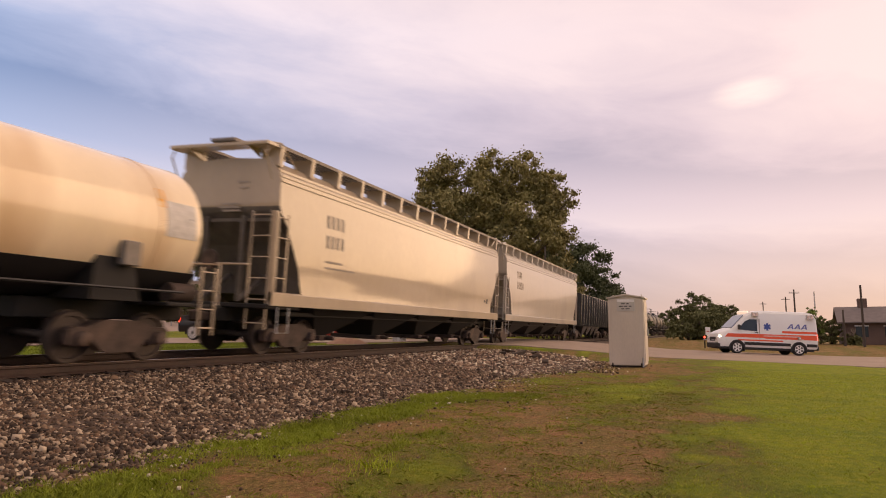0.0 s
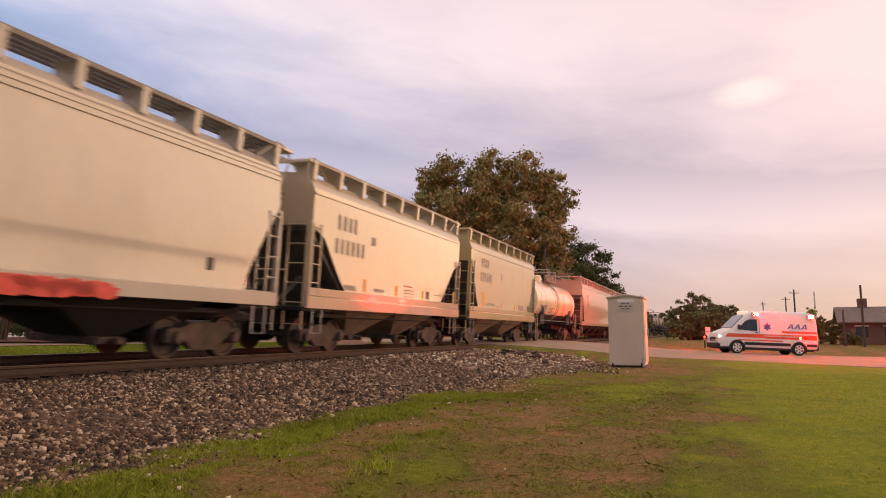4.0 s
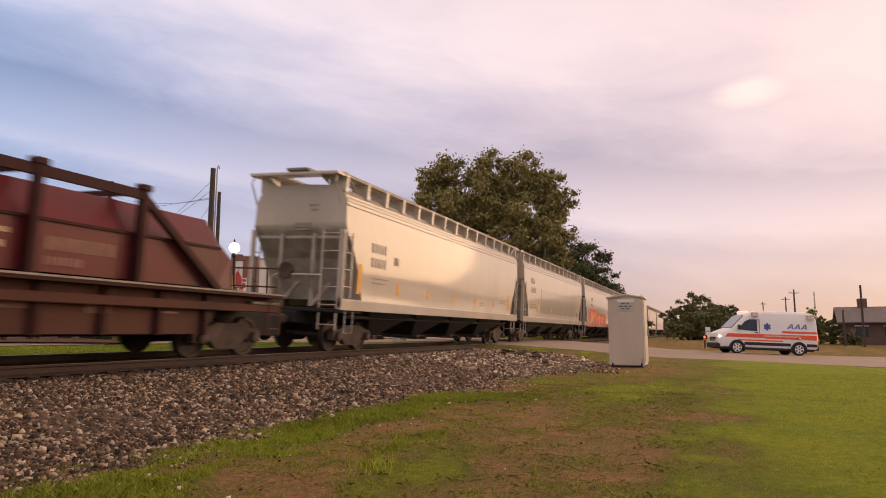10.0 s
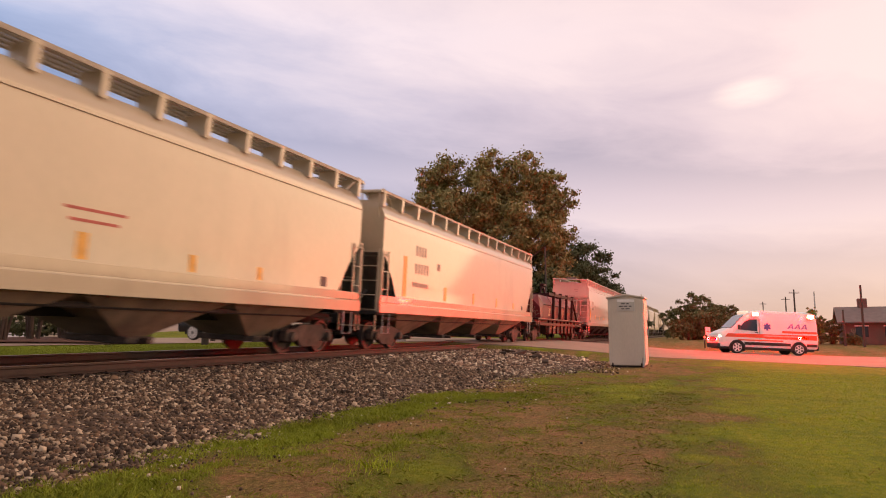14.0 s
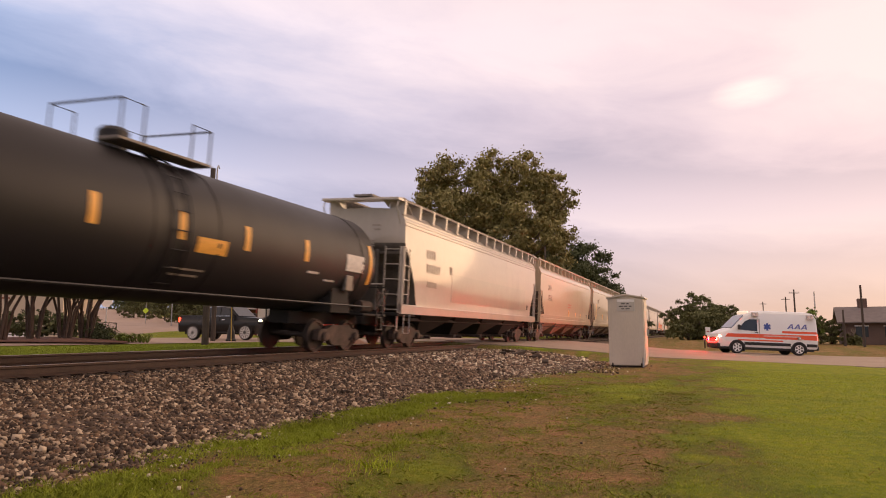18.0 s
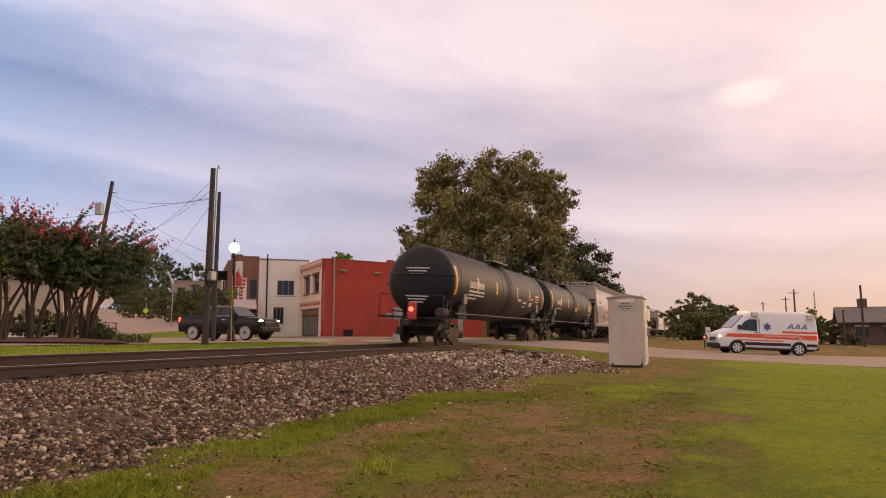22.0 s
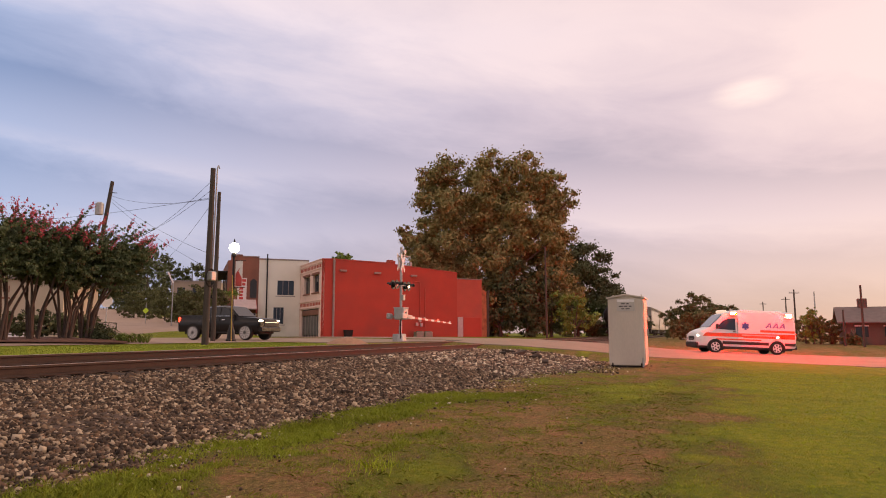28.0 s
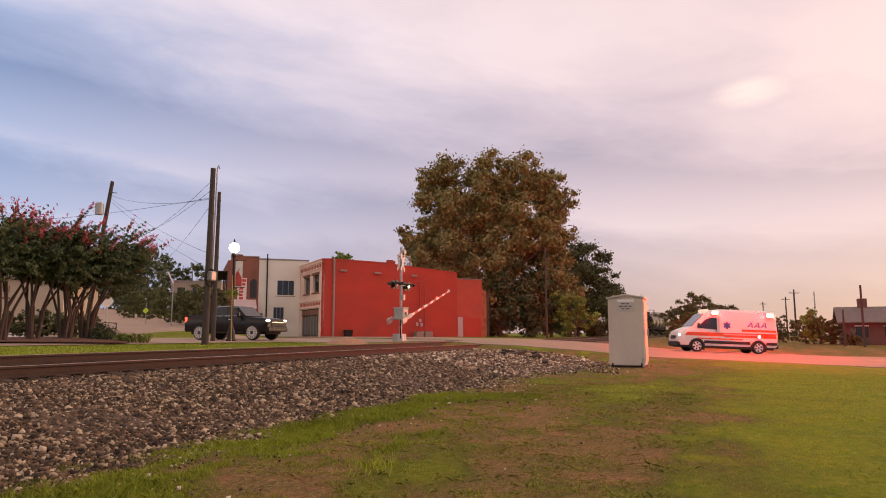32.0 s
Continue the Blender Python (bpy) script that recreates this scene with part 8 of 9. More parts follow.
def crepe_myrtle(b, ahead, height, spread, seed):
    rnd = random.Random(seed)
    p = on_ground(b, ahead, 0.10)
    t = thing("crepe_myrtle", Matrix.Translation(p), "many-stemmed crepe myrtle with crimson blossom on a mulch bed", "tree", "flowering trees")
    clumps, bloom = [], []
    for k in range(9):
        a = 2 * math.pi * k / 9 + rnd.uniform(-0.4, 0.4)
        out = spread * rnd.uniform(0.20, 0.40)
        tip = Vector((math.cos(a) * out, math.sin(a) * out, height * rnd.uniform(0.50, 0.62))) + RGT * 0.25
        kink = Vector((rnd.uniform(-0.12, 0.12), rnd.uniform(-0.12, 0.12), 0))
        s = Shape().pipe([(0.16 * math.cos(a), 0.16 * math.sin(a), -0.15), Vector((tip.x * 0.22, tip.y * 0.22, tip.z * 0.34)) + kink, Vector((tip.x * 0.6, tip.y * 0.6, tip.z * 0.70)) - kink, tip], [0.062, 0.052, 0.036, 0.016], 7)
        part("stem", s, M_BARK2, t, smooth=50)
        # long arching sprays that fan up and outwards from the stem and thin to their tips
        for j in range(22):
            root = tip * rnd.uniform(0.82, 1.05) + Vector((rnd.uniform(-0.35, 0.35), rnd.uniform(-0.35, 0.35), rnd.uniform(-0.7, 0.35)))
            d = Vector((math.cos(a) * 0.55 + rnd.uniform(-0.6, 0.6), math.sin(a) * 0.55 + rnd.uniform(-0.6, 0.6), rnd.uniform(-0.05, 1.15))) + RGT * 0.45
            d.normalize()
            length = rnd.uniform(0.9, 1.9)
            for u in range(9):
                f = u / 8
                clumps.append((root + d * (length * f) + Vector((0, 0, -0.30 * f * f)), 0.17 - 0.11 * f))
            if d.z > 0.40 and root.z > height * 0.5 and rnd.random() < 0.6:
                for u in range(3):
                    bloom.append((root + d * (length * (0.98 + 0.10 * u)) - Vector((0, 0, 0.28)), 0.13 - 0.03 * u))
    part("crown", leaf_mesh("crown", leaves(clumps, 46000, 0.078, seed, 0.8, 0.3), M_LEAF4), M_LEAF4, t)
    part("blossom", leaf_mesh("blossom", leaves(bloom, 1800, 0.06, seed + 1, 1.5), M_BLOOM), M_BLOOM, t, "crimson blossom clusters")


for i, (b, d, h, w) in enumerate(((-0.655, 25.5, 6.5, 4.4), (-0.605, 26.5, 6.4, 4.2), (-0.558, 27.5, 6.3, 4.2), (-0.528, 28.5, 5.9, 3.8), (-0.70, 25.0, 6.7, 4.4))):
    crepe_myrtle(b, d, h, w, 200 + i)


for i, (b, d, w, h) in enumerate(((-0.69, 32.5, 2.4, 1.5), (-0.645, 33, 2.2, 1.3), (-0.60, 33.5, 2.4, 1.6), (-0.565, 34, 2.0, 1.3), (-0.535, 34.5, 2.2, 1.5))):
    crown_tree("low_shrub", on_ground(b, d), [(-w * 0.25, h * 0.5, w * 0.25), (w * 0.25, h * 0.5, w * 0.25), (0, h * 0.65, w * 0.25)], "low dark shrub behind the flowering trees", 140 + i, M_LEAF2, 1800, 0.14, 0.5, 0.05, fork=0.3)


def bed_and_plants():
    s = Shape()

    def bed(a, c):
        p = bear(-0.74 + 0.275 * a, 23.6 + 7.0 * c + 2.5 * a)
        return p.x, p.y, ground_z(p.x, p.y) + 0.10 + 0.14 * math.sin(math.pi * min(1, max(0, c))) * math.sin(math.pi * min(1, max(0, a)) * 0.98 + 0.03)
    s.sheet(30, 10, bed)
    solid("mulch_bed", s, M_MULCH, "raised bed of red-brown mulch under the trees", "flower bed", "structure", smooth=60)
    p = on_ground(-0.508, 28.8)
    t = thing("round_shrub", Matrix.Translation(p), "clipped dark green round shrub", "shrub")
    part("stem", Shape().pipe([(0, 0, -0.1), (0, 0, 0.4)], 0.06, 6), M_BARK, t)
    part("foliage", leaf_mesh("foliage", leaves([((0, 0, 0.40), 0.45), ((RGT * 0.35)[:2] + (0.36,), 0.40), ((RGT * -0.35)[:2] + (0.36,), 0.40)], 5200, 0.075, 7, 0.95), M_LEAF2), M_LEAF2, t)
    rng = random.Random(31)
    for k in range(9):
        q = on_ground(-0.480 + 0.0055 * k, 28.6 + rng.uniform(-0.4, 0.4))
        c = thing("lily_clump", Matrix.Translation(q), "clump of arching strappy green leaves", "plant", "lily clumps")
        sh = Shape()
        for j in range(22):
            a, l = rng.uniform(0, 6.28), rng.uniform(0.5, 0.85)
            d = Vector((math.cos(a), math.sin(a), 0))
            w = Vector((-d.y, d.x, 0)) * 0.018
            pts = [d * (l * 0.75 * u) + Vector((0, 0, l * (1.5 * u - 1.05 * u * u))) for u in (0, 0.4, 0.75, 1.0)]
            o = len(sh.v)
            for u, x in enumerate(pts):
                f = (1, 1, 0.7, 0.1)[u]
                sh.v += [tuple(x - w * f), tuple(x + w * f)]
            sh.f += [(o + 2 * u, o + 2 * u + 1, o + 2 * u + 3, o + 2 * u + 2) for u in range(3)]
        part("leaves", sh, M_LEAF3, c)
    # heap of sand by the far rail
    h = Shape()

    def heap(a, c):
        x, y = 25.6 + 3.0 * a, 14.6 + 1.6 * c
        r = max(0.0, 1 - ((a - 0.5) / 0.5) ** 2 - ((c - 0.5) / 0.5) ** 2)
        return x, y, ground_z(x, y) - 0.02 + 0.34 * r + 0.04 * fbm(x, y, 3.0) * (r > 0)
    h.sheet(16, 10, heap)
    solid("sand_mound", h, mat("sand", (0.34, 0.20, 0.13), 0.95, 0, 0.2, 6, 0.4), "small heap of reddish sand beside the track", "sand heap", smooth=60)


bed_and_plants()


def road_sign():
    p = on_ground(0.391, 52.0)
    s = thing("road_sign", facing(p, TURN - 90 + 8), "small white road sign on a thin post", "road sign")
    part("post", Shape().pipe([(0, 0, -0.1), (0, 0, 1.55)], 0.03, 8), M_GALV, s)
    part("plate", Shape().box(-0.2, 0.2, -0.05, -0.035, 1.0, 1.6, 0.004), M_WHITE, s)
    part("text_bar", Shape().box(-0.12, 0.12, -0.055, -0.045, 1.25, 1.32), M_INKRED, s)
    b = thing("far_crossing_signal", Matrix.Translation(on_ground(0.386, 52.5)), "slim crossing lamp post with a small red light", "crossing signal")
    part("post", Shape().pipe([(0, 0, -0.1), (0, 0, 0.9)], 0.05, 8), M_UNDER, b)
    part("lens", Shape().pipe([(-0.05, 0, 0.82), (-0.12, 0, 0.82)], [0.08, 0.05], 12), LIT_RED, b)


road_sign()


# ---- loose stone and grass ----
def scatter_mesh(name, verts, faces_per, material, quads):
    k = len(verts)
    me = bpy.data.meshes.new(name)
    me.vertices.add(k)
    me.vertices.foreach_set("co", verts.ravel().astype(np.float32))
    n = len(quads)
    me.loops.add(quads.size)
    me.loops.foreach_set("vertex_index", quads.ravel().astype(np.int32))
    me.polygons.add(n)
    me.polygons.foreach_set("loop_start", (np.arange(n) * quads.shape[1]).astype(np.int32))
    me.update(calc_edges=True)
    me.materials.append(material)
    return me


def stone_mat(name="crushed_stone", gain=(0.76, 0.71, 0.63)):
    m = mat(name, (0.27, 0.205, 0.165), 0.9, 0, 0.55, 4, 0.0, 60)
    nt = m.node_tree
    geo = nt.nodes.new("ShaderNodeNewGeometry")
    rp = nt.nodes.new("ShaderNodeValToRGB")
    els = rp.color_ramp.elements
    stops = [(0.0, (0.025, 0.016, 0.012)), (0.32, (0.075, 0.050, 0.036)), (0.56, (0.155, 0.108, 0.078)), (0.72, (0.22, 0.135, 0.085)), (0.84, (0.38, 0.30, 0.225)), (1.0, (0.72, 0.61, 0.49))]
    while len(els) < len(stops):
        els.new(0.5)
    for e, (p, c) in zip(els, stops):
        e.position, e.color = p, (*(min(0.8, u * g) for u, g in zip(c, gain)), 1)
    nt.links.new(geo.outputs["Random Per Island"], rp.inputs[0])
    b = nt.nodes["Principled BSDF"]
    nt.links.new(rp.outputs[0], b.inputs["Base Color"])
    return m


BED = [(4.6, -0.04), (5.2, 0.03), (6.2, 0.17), (7.4, 0.33), (8.6, 0.42), (9.4, 0.42), (9.9, 0.42), (10.32, 0.43), (10.6, 0.45), (11.2, 0.49), (12.5, 0.61), (13.0, 0.63), (13.9, 0.60)]


def stones():
    rng = np.random.default_rng(11)
    cube = np.array([(x, y, z) for z in (-1, 1) for y in (-1, 1) for x in (-1, 1)], float)
    quads = np.array([(0, 2, 3, 1), (4, 5, 7, 6), (0, 1, 5, 4), (2, 6, 7, 3), (0, 4, 6, 2), (1, 3, 7, 5)])
    m = stone_mat()
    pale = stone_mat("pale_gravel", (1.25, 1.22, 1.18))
    # the nearer the stretch, the closer the stones lie: (x from, x to, stones, mean size)
    for a, b, n, size in ((-1.5, 8, 68000, 0.0162), (8, 18, 48000, 0.0200), (18, 31.5, 30000, 0.029)):
        x = rng.uniform(a, b, n)
        y = np.where(rng.random(n) < 0.86, rng.uniform(4.75, 10.35, n), rng.uniform(10.35, 13.6, n))
        edge = np.array([0.35 * fbm(p, q, 0.35, 4.0) for p, q in zip(x[:: 1], y)]) if n < 1 else 0.25 * np.sin(x * 0.9) + 0.18 * np.sin(x * 2.3 + 1)
        keep = (y > 4.9 + edge * 0.8) | (rng.random(n) < 0.25)
        x, y = x[keep], y[keep]
        n = len(x)
        z = np.interp(y, [p for p, _ in BED], [q for _, q in BED])
        end = np.clip((x - 27) / 7, 0, 1)
        z = z - end * 0.5 * np.clip(z - 0.1, 0, 1) * (y < 10) * 0.3
        s = size * np.exp(rng.normal(0, 0.26, n))
        z = z + s * rng.uniform(-0.35, 0.55, n)
        v = cube[None] * (1 + rng.uniform(-0.38, 0.38, (n, 8, 3)))
        v *= rng.uniform(0.55, 1.15, (n, 1, 3)) * s[:, None, None]
        q = rng.normal(size=(n, 4))
        q /= np.linalg.norm(q, axis=1)[:, None]
        w, i, j, k = q.T
        R = np.stack([np.stack([1 - 2 * (j * j + k * k), 2 * (i * j - k * w), 2 * (i * k + j * w)], 1), np.stack([2 * (i * j + k * w), 1 - 2 * (i * i + k * k), 2 * (j * k - i * w)], 1), np.stack([2 * (i * k - j * w), 2 * (j * k + i * w), 1 - 2 * (i * i + j * j)], 1)], 1)
        v = np.einsum("nab,nvb->nva", R, v) + np.stack([x, y, z], 1)[:, None, :]
        f = (quads[None] + (np.arange(n) * 8)[:, None, None]).reshape(-1, 4)
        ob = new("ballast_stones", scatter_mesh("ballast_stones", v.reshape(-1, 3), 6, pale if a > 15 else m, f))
        tagged(ob, "loose crushed stone ballast in greys, browns and pale chips", "ballast", kind="stuff")
    # a few pale chips strewn over the earth beyond the toe
    n = 5200
    x, y = rng.uniform(2, 29, n), 4.95 - np.abs(rng.normal(0, 0.42, n)) * np.where(rng.random(n) < 0.15, 3.5, 1.0)
    x[3400:], y[3400:] = rng.uniform(20.5, 29, n - 3400), 5.2 - np.abs(rng.normal(0, 0.9, n - 3400))
    s = 0.012 * np.exp(rng.normal(0, 0.3, n)) * np.where(x > 20, 1.5, np.where(x > 10, 0.9, 0.6))
    v = cube[None] * (1 + rng.uniform(-0.35, 0.35, (n, 8, 3))) * s[:, None, None]
    z = np.array([ground_z(p, q) for p, q in zip(x, y)]) + 0.016
    v = v + np.stack([x, y, z], 1)[:, None, :]
    f = (quads[None] + (np.arange(n) * 8)[:, None, None]).reshape(-1, 4)
    tagged(new("strewn_stones", scatter_mesh("strewn_stones", v.reshape(-1, 3), 6, pale, f)), "small stones strewn over grass and earth", "ballast", kind="stuff")


stones()


def grass():
    rng = np.random.default_rng(21)
    m = leaf_mat("grass_blades", (0.31, 0.375, 0.025), 0.5)
    rank = leaf_mat("rank_grass_blades", (0.22, 0.235, 0.034), 0.65)
    lush = leaf_mat("lush_grass_blades", (0.20, 0.24, 0.024), 0.6)
    dry = leaf_mat("dry_grass_blades", (0.30, 0.205, 0.065), 0.55)

    def patch(name, x0, x1, y0, y1, n, h, w, material, label, want, fade=None):
        x, y = rng.uniform(x0, x1, n), rng.uniform(y0, y1, n)
        c = np.array([grass_cover(p, q) for p, q in zip(x, y)])
        keep = rng.random(n) < want(c)
        if fade:
            keep &= rng.random(n) < np.clip((y - fade[0]) / (fade[1] - fade[0]), 0, 1)
        x, y, c = x[keep], y[keep], c[keep]
        k = len(x)
        z = np.array([ground_z(p, q) + (0.03 * fbm(p, q, 1.3, 1.0) if -14 < q < 6 and p < 32 else 0) for p, q in zip(x, y)])
        a = rng.uniform(0, 2 * math.pi, k)
        hh = h * rng.uniform(0.5, 1.5, k) * (0.6 + 0.6 * c)
        lean = rng.normal(0, 0.55, (k, 2)) * hh[:, None]
        root = np.stack([x, y, z], 1)
        sd = np.stack([np.cos(a) * w, np.sin(a) * w, np.zeros(k)], 1)
        tip = root + np.concatenate([lean, hh[:, None]], 1)
        mid = root + np.concatenate([lean * 0.35, hh[:, None] * 0.6], 1)
        v = np.stack([root - sd, root + sd, mid + sd * 0.7, tip, mid - sd * 0.7], 1).reshape(-1, 3)
        f = np.arange(k * 5).reshape(-1, 5)
        tagged(new(name, scatter_mesh(name, v, 1, material, f)), label, "grass", kind="stuff")
    patch("grass", 3.5, 11, -4.5, 2.0, 70000, 0.022, 0.0030, m, "short green grass blades", lambda c: np.clip((c - 0.35) * 1.7, 0, 1), (2.0, -0.4))
    patch("grass", 3.2, 13, 3.0, 5.3, 120000, 0.048, 0.0032, lush, "lush green grass strip along the ballast", lambda c: np.clip((c - 0.42) * 2.2, 0, 1))
    patch("grass", 3.5, 13, -0.2, 3.4, 70000, 0.022, 0.0032, rank, "rank darker green grass on trodden earth", lambda c: np.clip((c - 0.36) * 1.8, 0, 1), (-0.2, 1.6))
    patch("grass", 12, 24, -0.6, 5.2, 46000, 0.028, 0.0055, rank, "rank darker green grass along the ballast", lambda c: np.clip((c - 0.34) * 1.6, 0, 1), (-0.4, 2.0))
    patch("grass", 10.5, 24, -9.0, 2.0, 45000, 0.028, 0.005, m, "short green grass blades", lambda c: np.clip((c - 0.4) * 1.6, 0, 1), (2.0, -0.4))
    patch("grass", 3.5, 20, -2.0, 5.2, 60000, 0.026, 0.003, dry, "dry straw-coloured grass blades", lambda c: np.clip(1 - np.abs(c - 0.42) * 2.2, 0.03, 1))
    patch("lawn", 4, 28, 13.7, 21.5, 60000, 0.03, 0.014, leaf_mat("far_lawn_blades", (0.24, 0.30, 0.04), 0.4), "mown green lawn beyond the track", lambda c: c)
    # tufts: many blades from one root, scattered over the trodden band
    k, each = 2600, 18
    cx, cy = rng.uniform(3.8, 16, k), rng.uniform(0.2, 3.9, k)
    keep = np.array([0.24 < grass_cover(p, q) < 0.95 for p, q in zip(cx, cy)])
    cx, cy = np.repeat(cx[keep], each), np.repeat(cy[keep], each)
    size = np.repeat(rng.uniform(0.4, 1.3, keep.sum()), each)
    x, y = cx + rng.normal(0, 0.045, len(cx)) * size, cy + rng.normal(0, 0.045, len(cx)) * size
    root = np.stack([x, y, np.array([ground_z(p, q) + 0.03 * fbm(p, q, 1.3, 1.0) for p, q in zip(x, y)])], 1)
    a = rng.uniform(0, 2 * math.pi, len(x))
    hh = rng.uniform(0.012, 0.034, len(x)) * size
    out = np.stack([x - cx, y - cy], 1) * 0.9 + rng.normal(0, 0.4, (len(x), 2)) * hh[:, None]
    sd = np.stack([np.cos(a) * 0.0032, np.sin(a) * 0.0032, np.zeros(len(x))], 1)
    tip = root + np.concatenate([out, hh[:, None]], 1)
    mid = root + np.concatenate([out * 0.35, hh[:, None] * 0.65], 1)
    v = np.stack([root - sd, root + sd, mid + sd * 0.7, tip, mid - sd * 0.7], 1).reshape(-1, 3)
    tagged(new("grass_tufts", scatter_mesh("grass_tufts", v, 1, lush, np.arange(len(v)).reshape(-1, 5))), "dark green tufts of weedy grass on bare earth", "grass", kind="stuff")
    # dead leaves and litter on the earth
    k = 9000
    x, y = rng.uniform(3.8, 20, k), rng.uniform(0.0, 4.8, k)
    keep = np.array([grass_cover(p, q) < 0.62 for p, q in zip(x, y)])
    x, y = x[keep], y[keep]
    z = np.array([ground_z(p, q) + 0.03 * fbm(p, q, 1.3, 1.0) for p, q in zip(x, y)]) + 0.012
    p = np.stack([x, y, z], 1)
    t = rng.normal(size=p.shape) * np.array([1, 1, 0.35])
    t /= np.linalg.norm(t, axis=1)[:, None]
    w = np.cross(t, np.array([0, 0, 1.0]) + rng.normal(0, 0.35, p.shape))
    w /= np.linalg.norm(w, axis=1)[:, None]
    l = rng.uniform(0.004, 0.011, len(x))[:, None] * (1 + 0.04 * x[:, None])
    v = np.stack([p - t * l, p + w * l * 0.55, p + t * l, p - w * l * 0.55], 1).reshape(-1, 3)
    tagged(new("leaf_litter", scatter_mesh("leaf_litter", v, 1, leaf_mat("dead_leaves", (0.14, 0.075, 0.036), 0.8), np.arange(len(v)).reshape(-1, 4))), "brown dead leaves and twigs strewn on the earth", "leaf litter", kind="stuff")
    # a taller tuft close to the viewer
    n = 110
    x, y = 5.4 + rng.normal(0, 0.16, n), 2.75 + rng.normal(0, 0.16, n)
    patchless = np.stack([x, y, np.array([ground_z(p, q) for p, q in zip(x, y)])], 1)
    a = rng.uniform(0, 6.28, n)
    hh = rng.uniform(0.06, 0.17, n)
    sd = np.stack([np.cos(a) * 0.003, np.sin(a) * 0.003, np.zeros(n)], 1)
    ln = rng.normal(0, 0.5, (n, 2)) * hh[:, None]
    tip = patchless + np.concatenate([ln, hh[:, None]], 1)
    mid = patchless + np.concatenate([ln * 0.3, hh[:, None] * 0.6], 1)
    v = np.stack([patchless - sd, patchless + sd, mid + sd * 0.7, tip, mid - sd * 0.7], 1).reshape(-1, 3)
    tagged(new("grass_tuft", scatter_mesh("grass_tuft", v, 1, m, np.arange(n * 5).reshape(-1, 5))), "taller tuft of green grass", "grass", kind="stuff")


grass()


# ---- moving things ----
FLASHES = (0.55, 1.5, 2.3, 3.0, 3.8, 4.6, 5.3, 6.1, 8.0, 9.05, 9.6, 11.0, 12.0, 14.1, 15.0, 15.8, 16.5, 17.0, 18.7, 21.5, 23.0, 24.5, 26.0, 26.8, 27.9, 29.0, 29.5, 30.5, 31.0, 32.0)

NOSE_FLASHES = (0.9, 2.0, 2.7, 3.4, 5.7, 6.4, 7.1, 7.8, 9.3, 10.5, 11.4, 13.1, 13.9, 16.8, 17.9, 18.9, 19.8, 20.6, 21.7, 22.3)


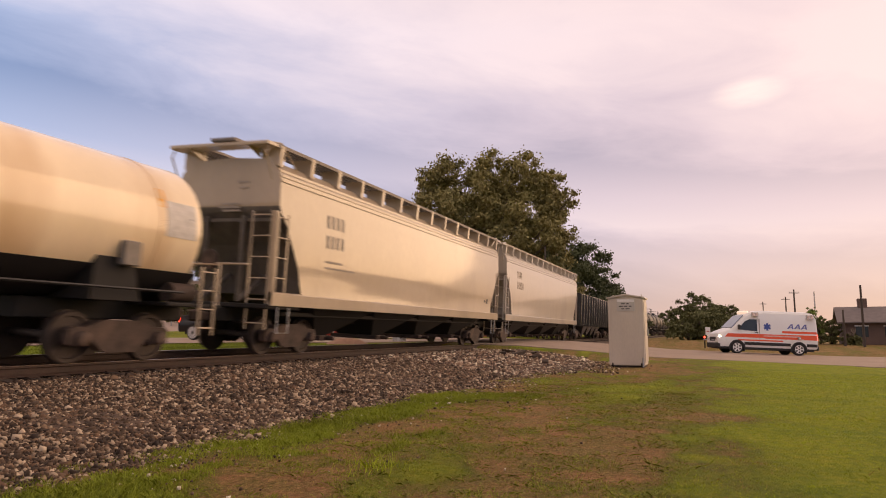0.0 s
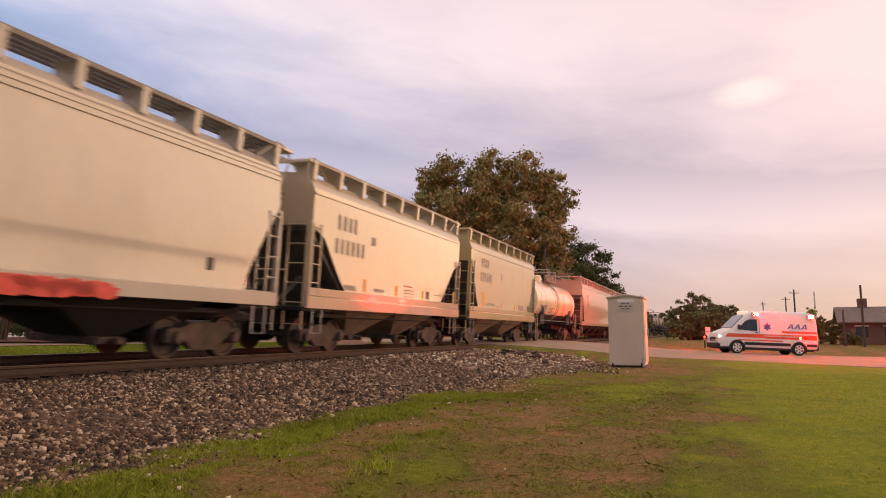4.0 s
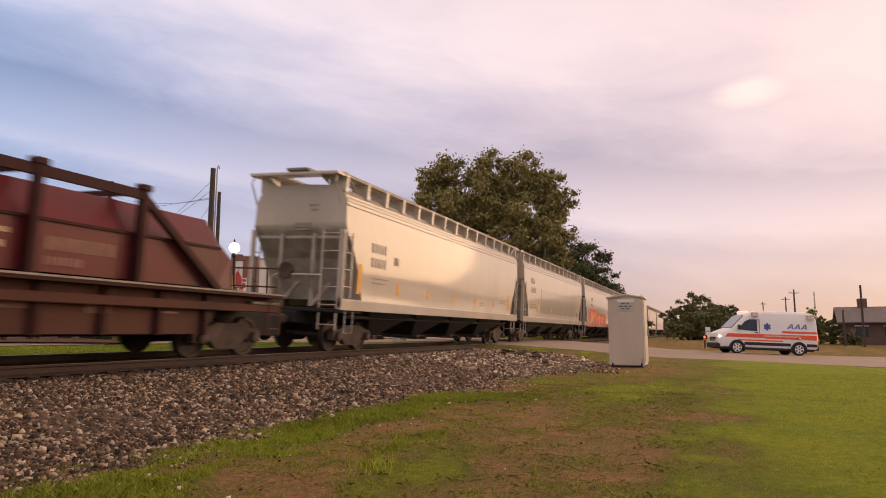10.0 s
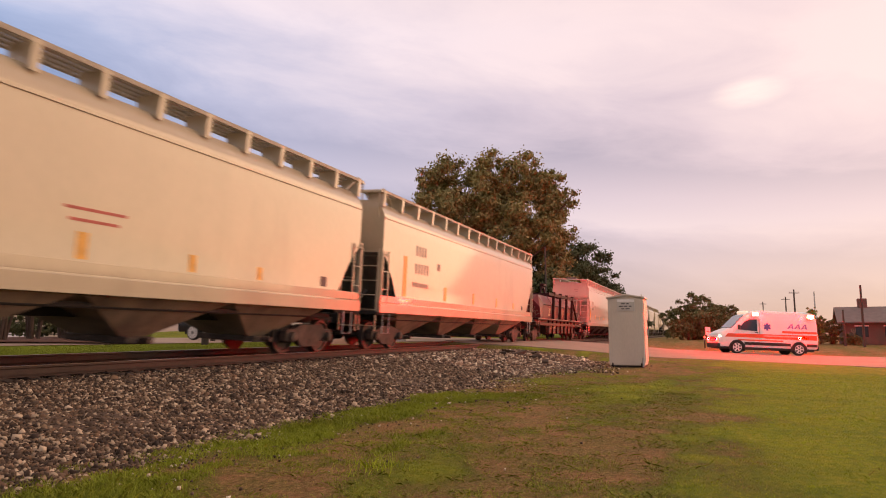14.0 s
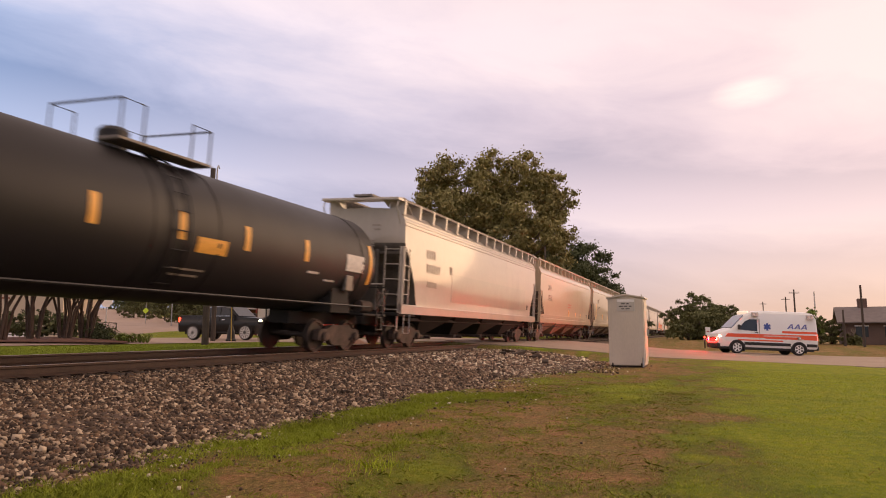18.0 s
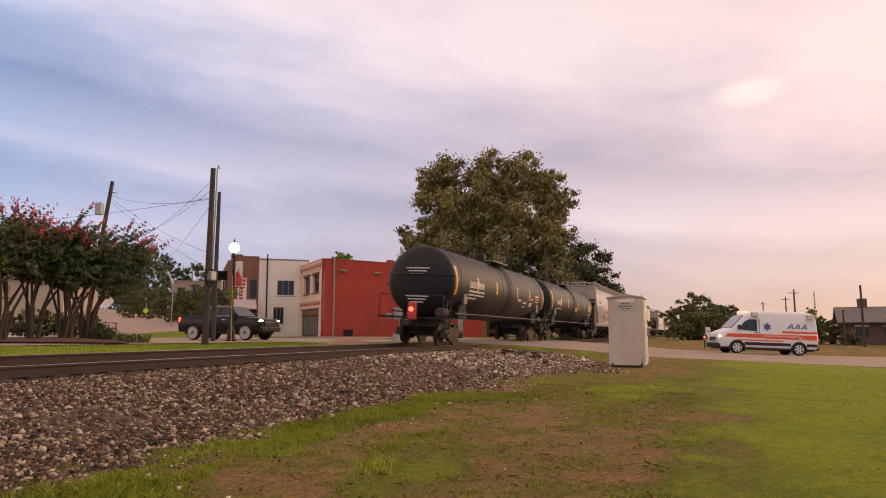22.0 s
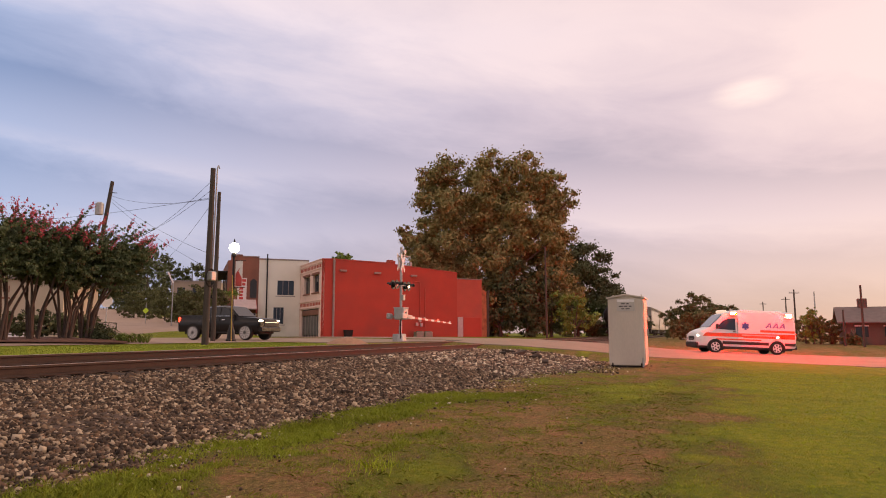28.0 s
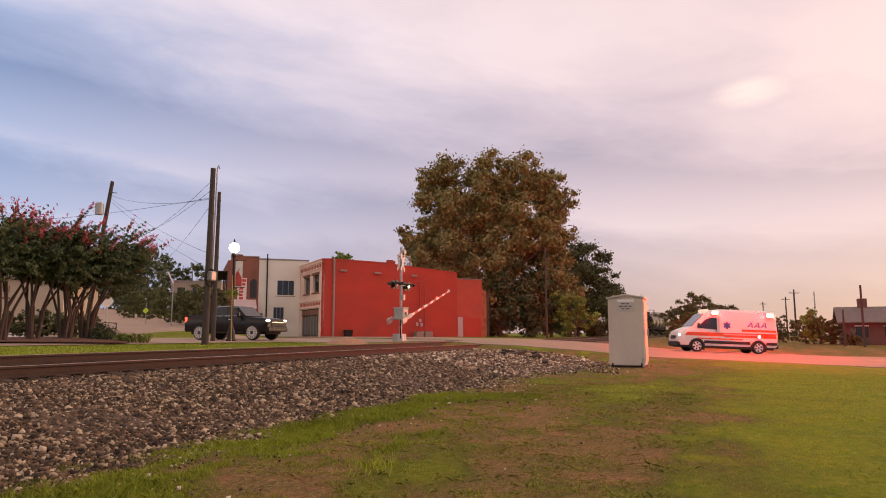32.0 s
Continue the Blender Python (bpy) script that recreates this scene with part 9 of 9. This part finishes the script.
def motions():
    # the train rolls by at one speed
    for car, ahead, spin in CARS:
        x0 = SPEED * ahead + START
        walk(car, [(t, TRACK @ Matrix.Translation((x0 + SPEED * t, 0, 0))) for t in (0.0, 16.0, 32.0)])
        # wheels roll while the car is near; one row every other picture keeps the turn under a quarter
        t0, t1 = max(0.0, (-14 - x0) / SPEED), min(32.0, (62 - x0) / SPEED)
        if t1 > t0 + 1 and ahead < 5.4:
            n = int((t1 - t0) * 15)
            times = sorted({0.0, 32.0} | {round(t0 * 15) / 15 + i / 15 for i in range(n) if round(t0 * 15) / 15 + i / 15 < 32.0})
            for w in spin:
                at = Vector(w.location)
                first = round(t0 * 15) / 15
                walk(w, [(t, Matrix.Translation(at) @ pose(0, 0, 0, 0, math.degrees(SPEED * min(max(t - first, 0), (n - 1) / 15) / 0.46) % 360, 0)) for t in times])
    # ambulance: (seconds, metres driven towards the crossing)
    drive = [(0, 0), (23.4, 0), (24, 0.06), (24.5, 0.13), (25, 0.27), (25.5, 0.39), (26.5, 0.72), (27.5, 1.10), (28, 1.31), (28.5, 1.48), (29, 1.60), (29.5, 1.72), (30, 1.83), (30.5, 1.98), (31, 2.08), (31.5, 2.20), (32, 2.42)]
    home = bear(0.469, 43.3)
    on = (RGT * -1.0 + FWD * 0.02).normalized()

    def van(d):
        p = home + on * (d * 1.03)
        z0, z1 = road_z(p.y - 1.87 * on.y) + 0.005, road_z(p.y + 1.95 * on.y) + 0.005
        return Matrix.Translation((p.x, p.y, (z0 + z1) / 2)) @ pose(0, 0, 0, 0, 0, math.degrees(math.atan2(on.y, on.x))) @ pose(0, 0, 0, 0, -math.degrees(math.atan2(z1 - z0, 3.82)), 0)
    walk(AMBULANCE, [(t, van(d)) for t, d in drive])
    for w in VAN_WHEELS:
        at = Vector(w.location)
        walk(w, [(t, Matrix.Translation(at) @ pose(0, 0, 0, 0, math.degrees(d / 0.395), 0)) for t, d in drive])
    # flashers turn their lit face outwards for a fifth of a second
    for panel, at, beats in [(*p, FLASHES) for p in FLASH] + [(*p, NOSE_FLASHES) for p in GRILLE]:
        rows = [(0.0, 180)]
        for f in beats:
            for dt, a in ((-0.30, 180), (-0.24, 120), (-0.20, 60), (-0.16, 0), (0.16, 0), (0.20, 60), (0.24, 120), (0.30, 180)):
                t = f + dt
                if t > rows[-1][0] + 0.03 and t <= 32.0:
                    rows.append((t, a))
        if rows[-1][0] < 32.0:
            rows.append((32.0, rows[-1][1]))
        walk(panel, [(t, Matrix.Translation(at) @ pose(0, 0, 0, 0, 0, a)) for t, a in rows])
    # pickup
    roll = [(0, 0), (30.6, 0), (31.2, 0.06), (31.6, 0.20), (32, 0.45)]
    p = bear(-0.3160, 38.6)
    head = (RGT * 0.945 - FWD * 0.33).normalized()
    yaw = math.degrees(math.atan2(head.y, head.x))
    walk(PICKUP, [(t, facing(Vector((p.x, p.y, ground_z(p.x, p.y) + 0.05)) + head * d, yaw)) for t, d in roll])
    for w in PICKUP_WHEELS:
        at = Vector(w.location)
        walk(w, [(t, Matrix.Translation(at) @ pose(0, 0, 0, 0, math.degrees(d / 0.415), 0)) for t, d in roll])
    # the gate arm lifts once the train has cleared
    arm = GATE[0]
    at = Vector(arm.location)
    walk(arm, [(t, Matrix.Translation(at) @ pose(0, 0, 0, 0, -a, 0)) for t, a in ((0, -2.3), (30.4, -2.3), (30.8, -1.4), (31.0, -0.4), (31.2, 2.5), (31.5, 7.0), (31.8, 12.6), (32, 15.9))])


motions()
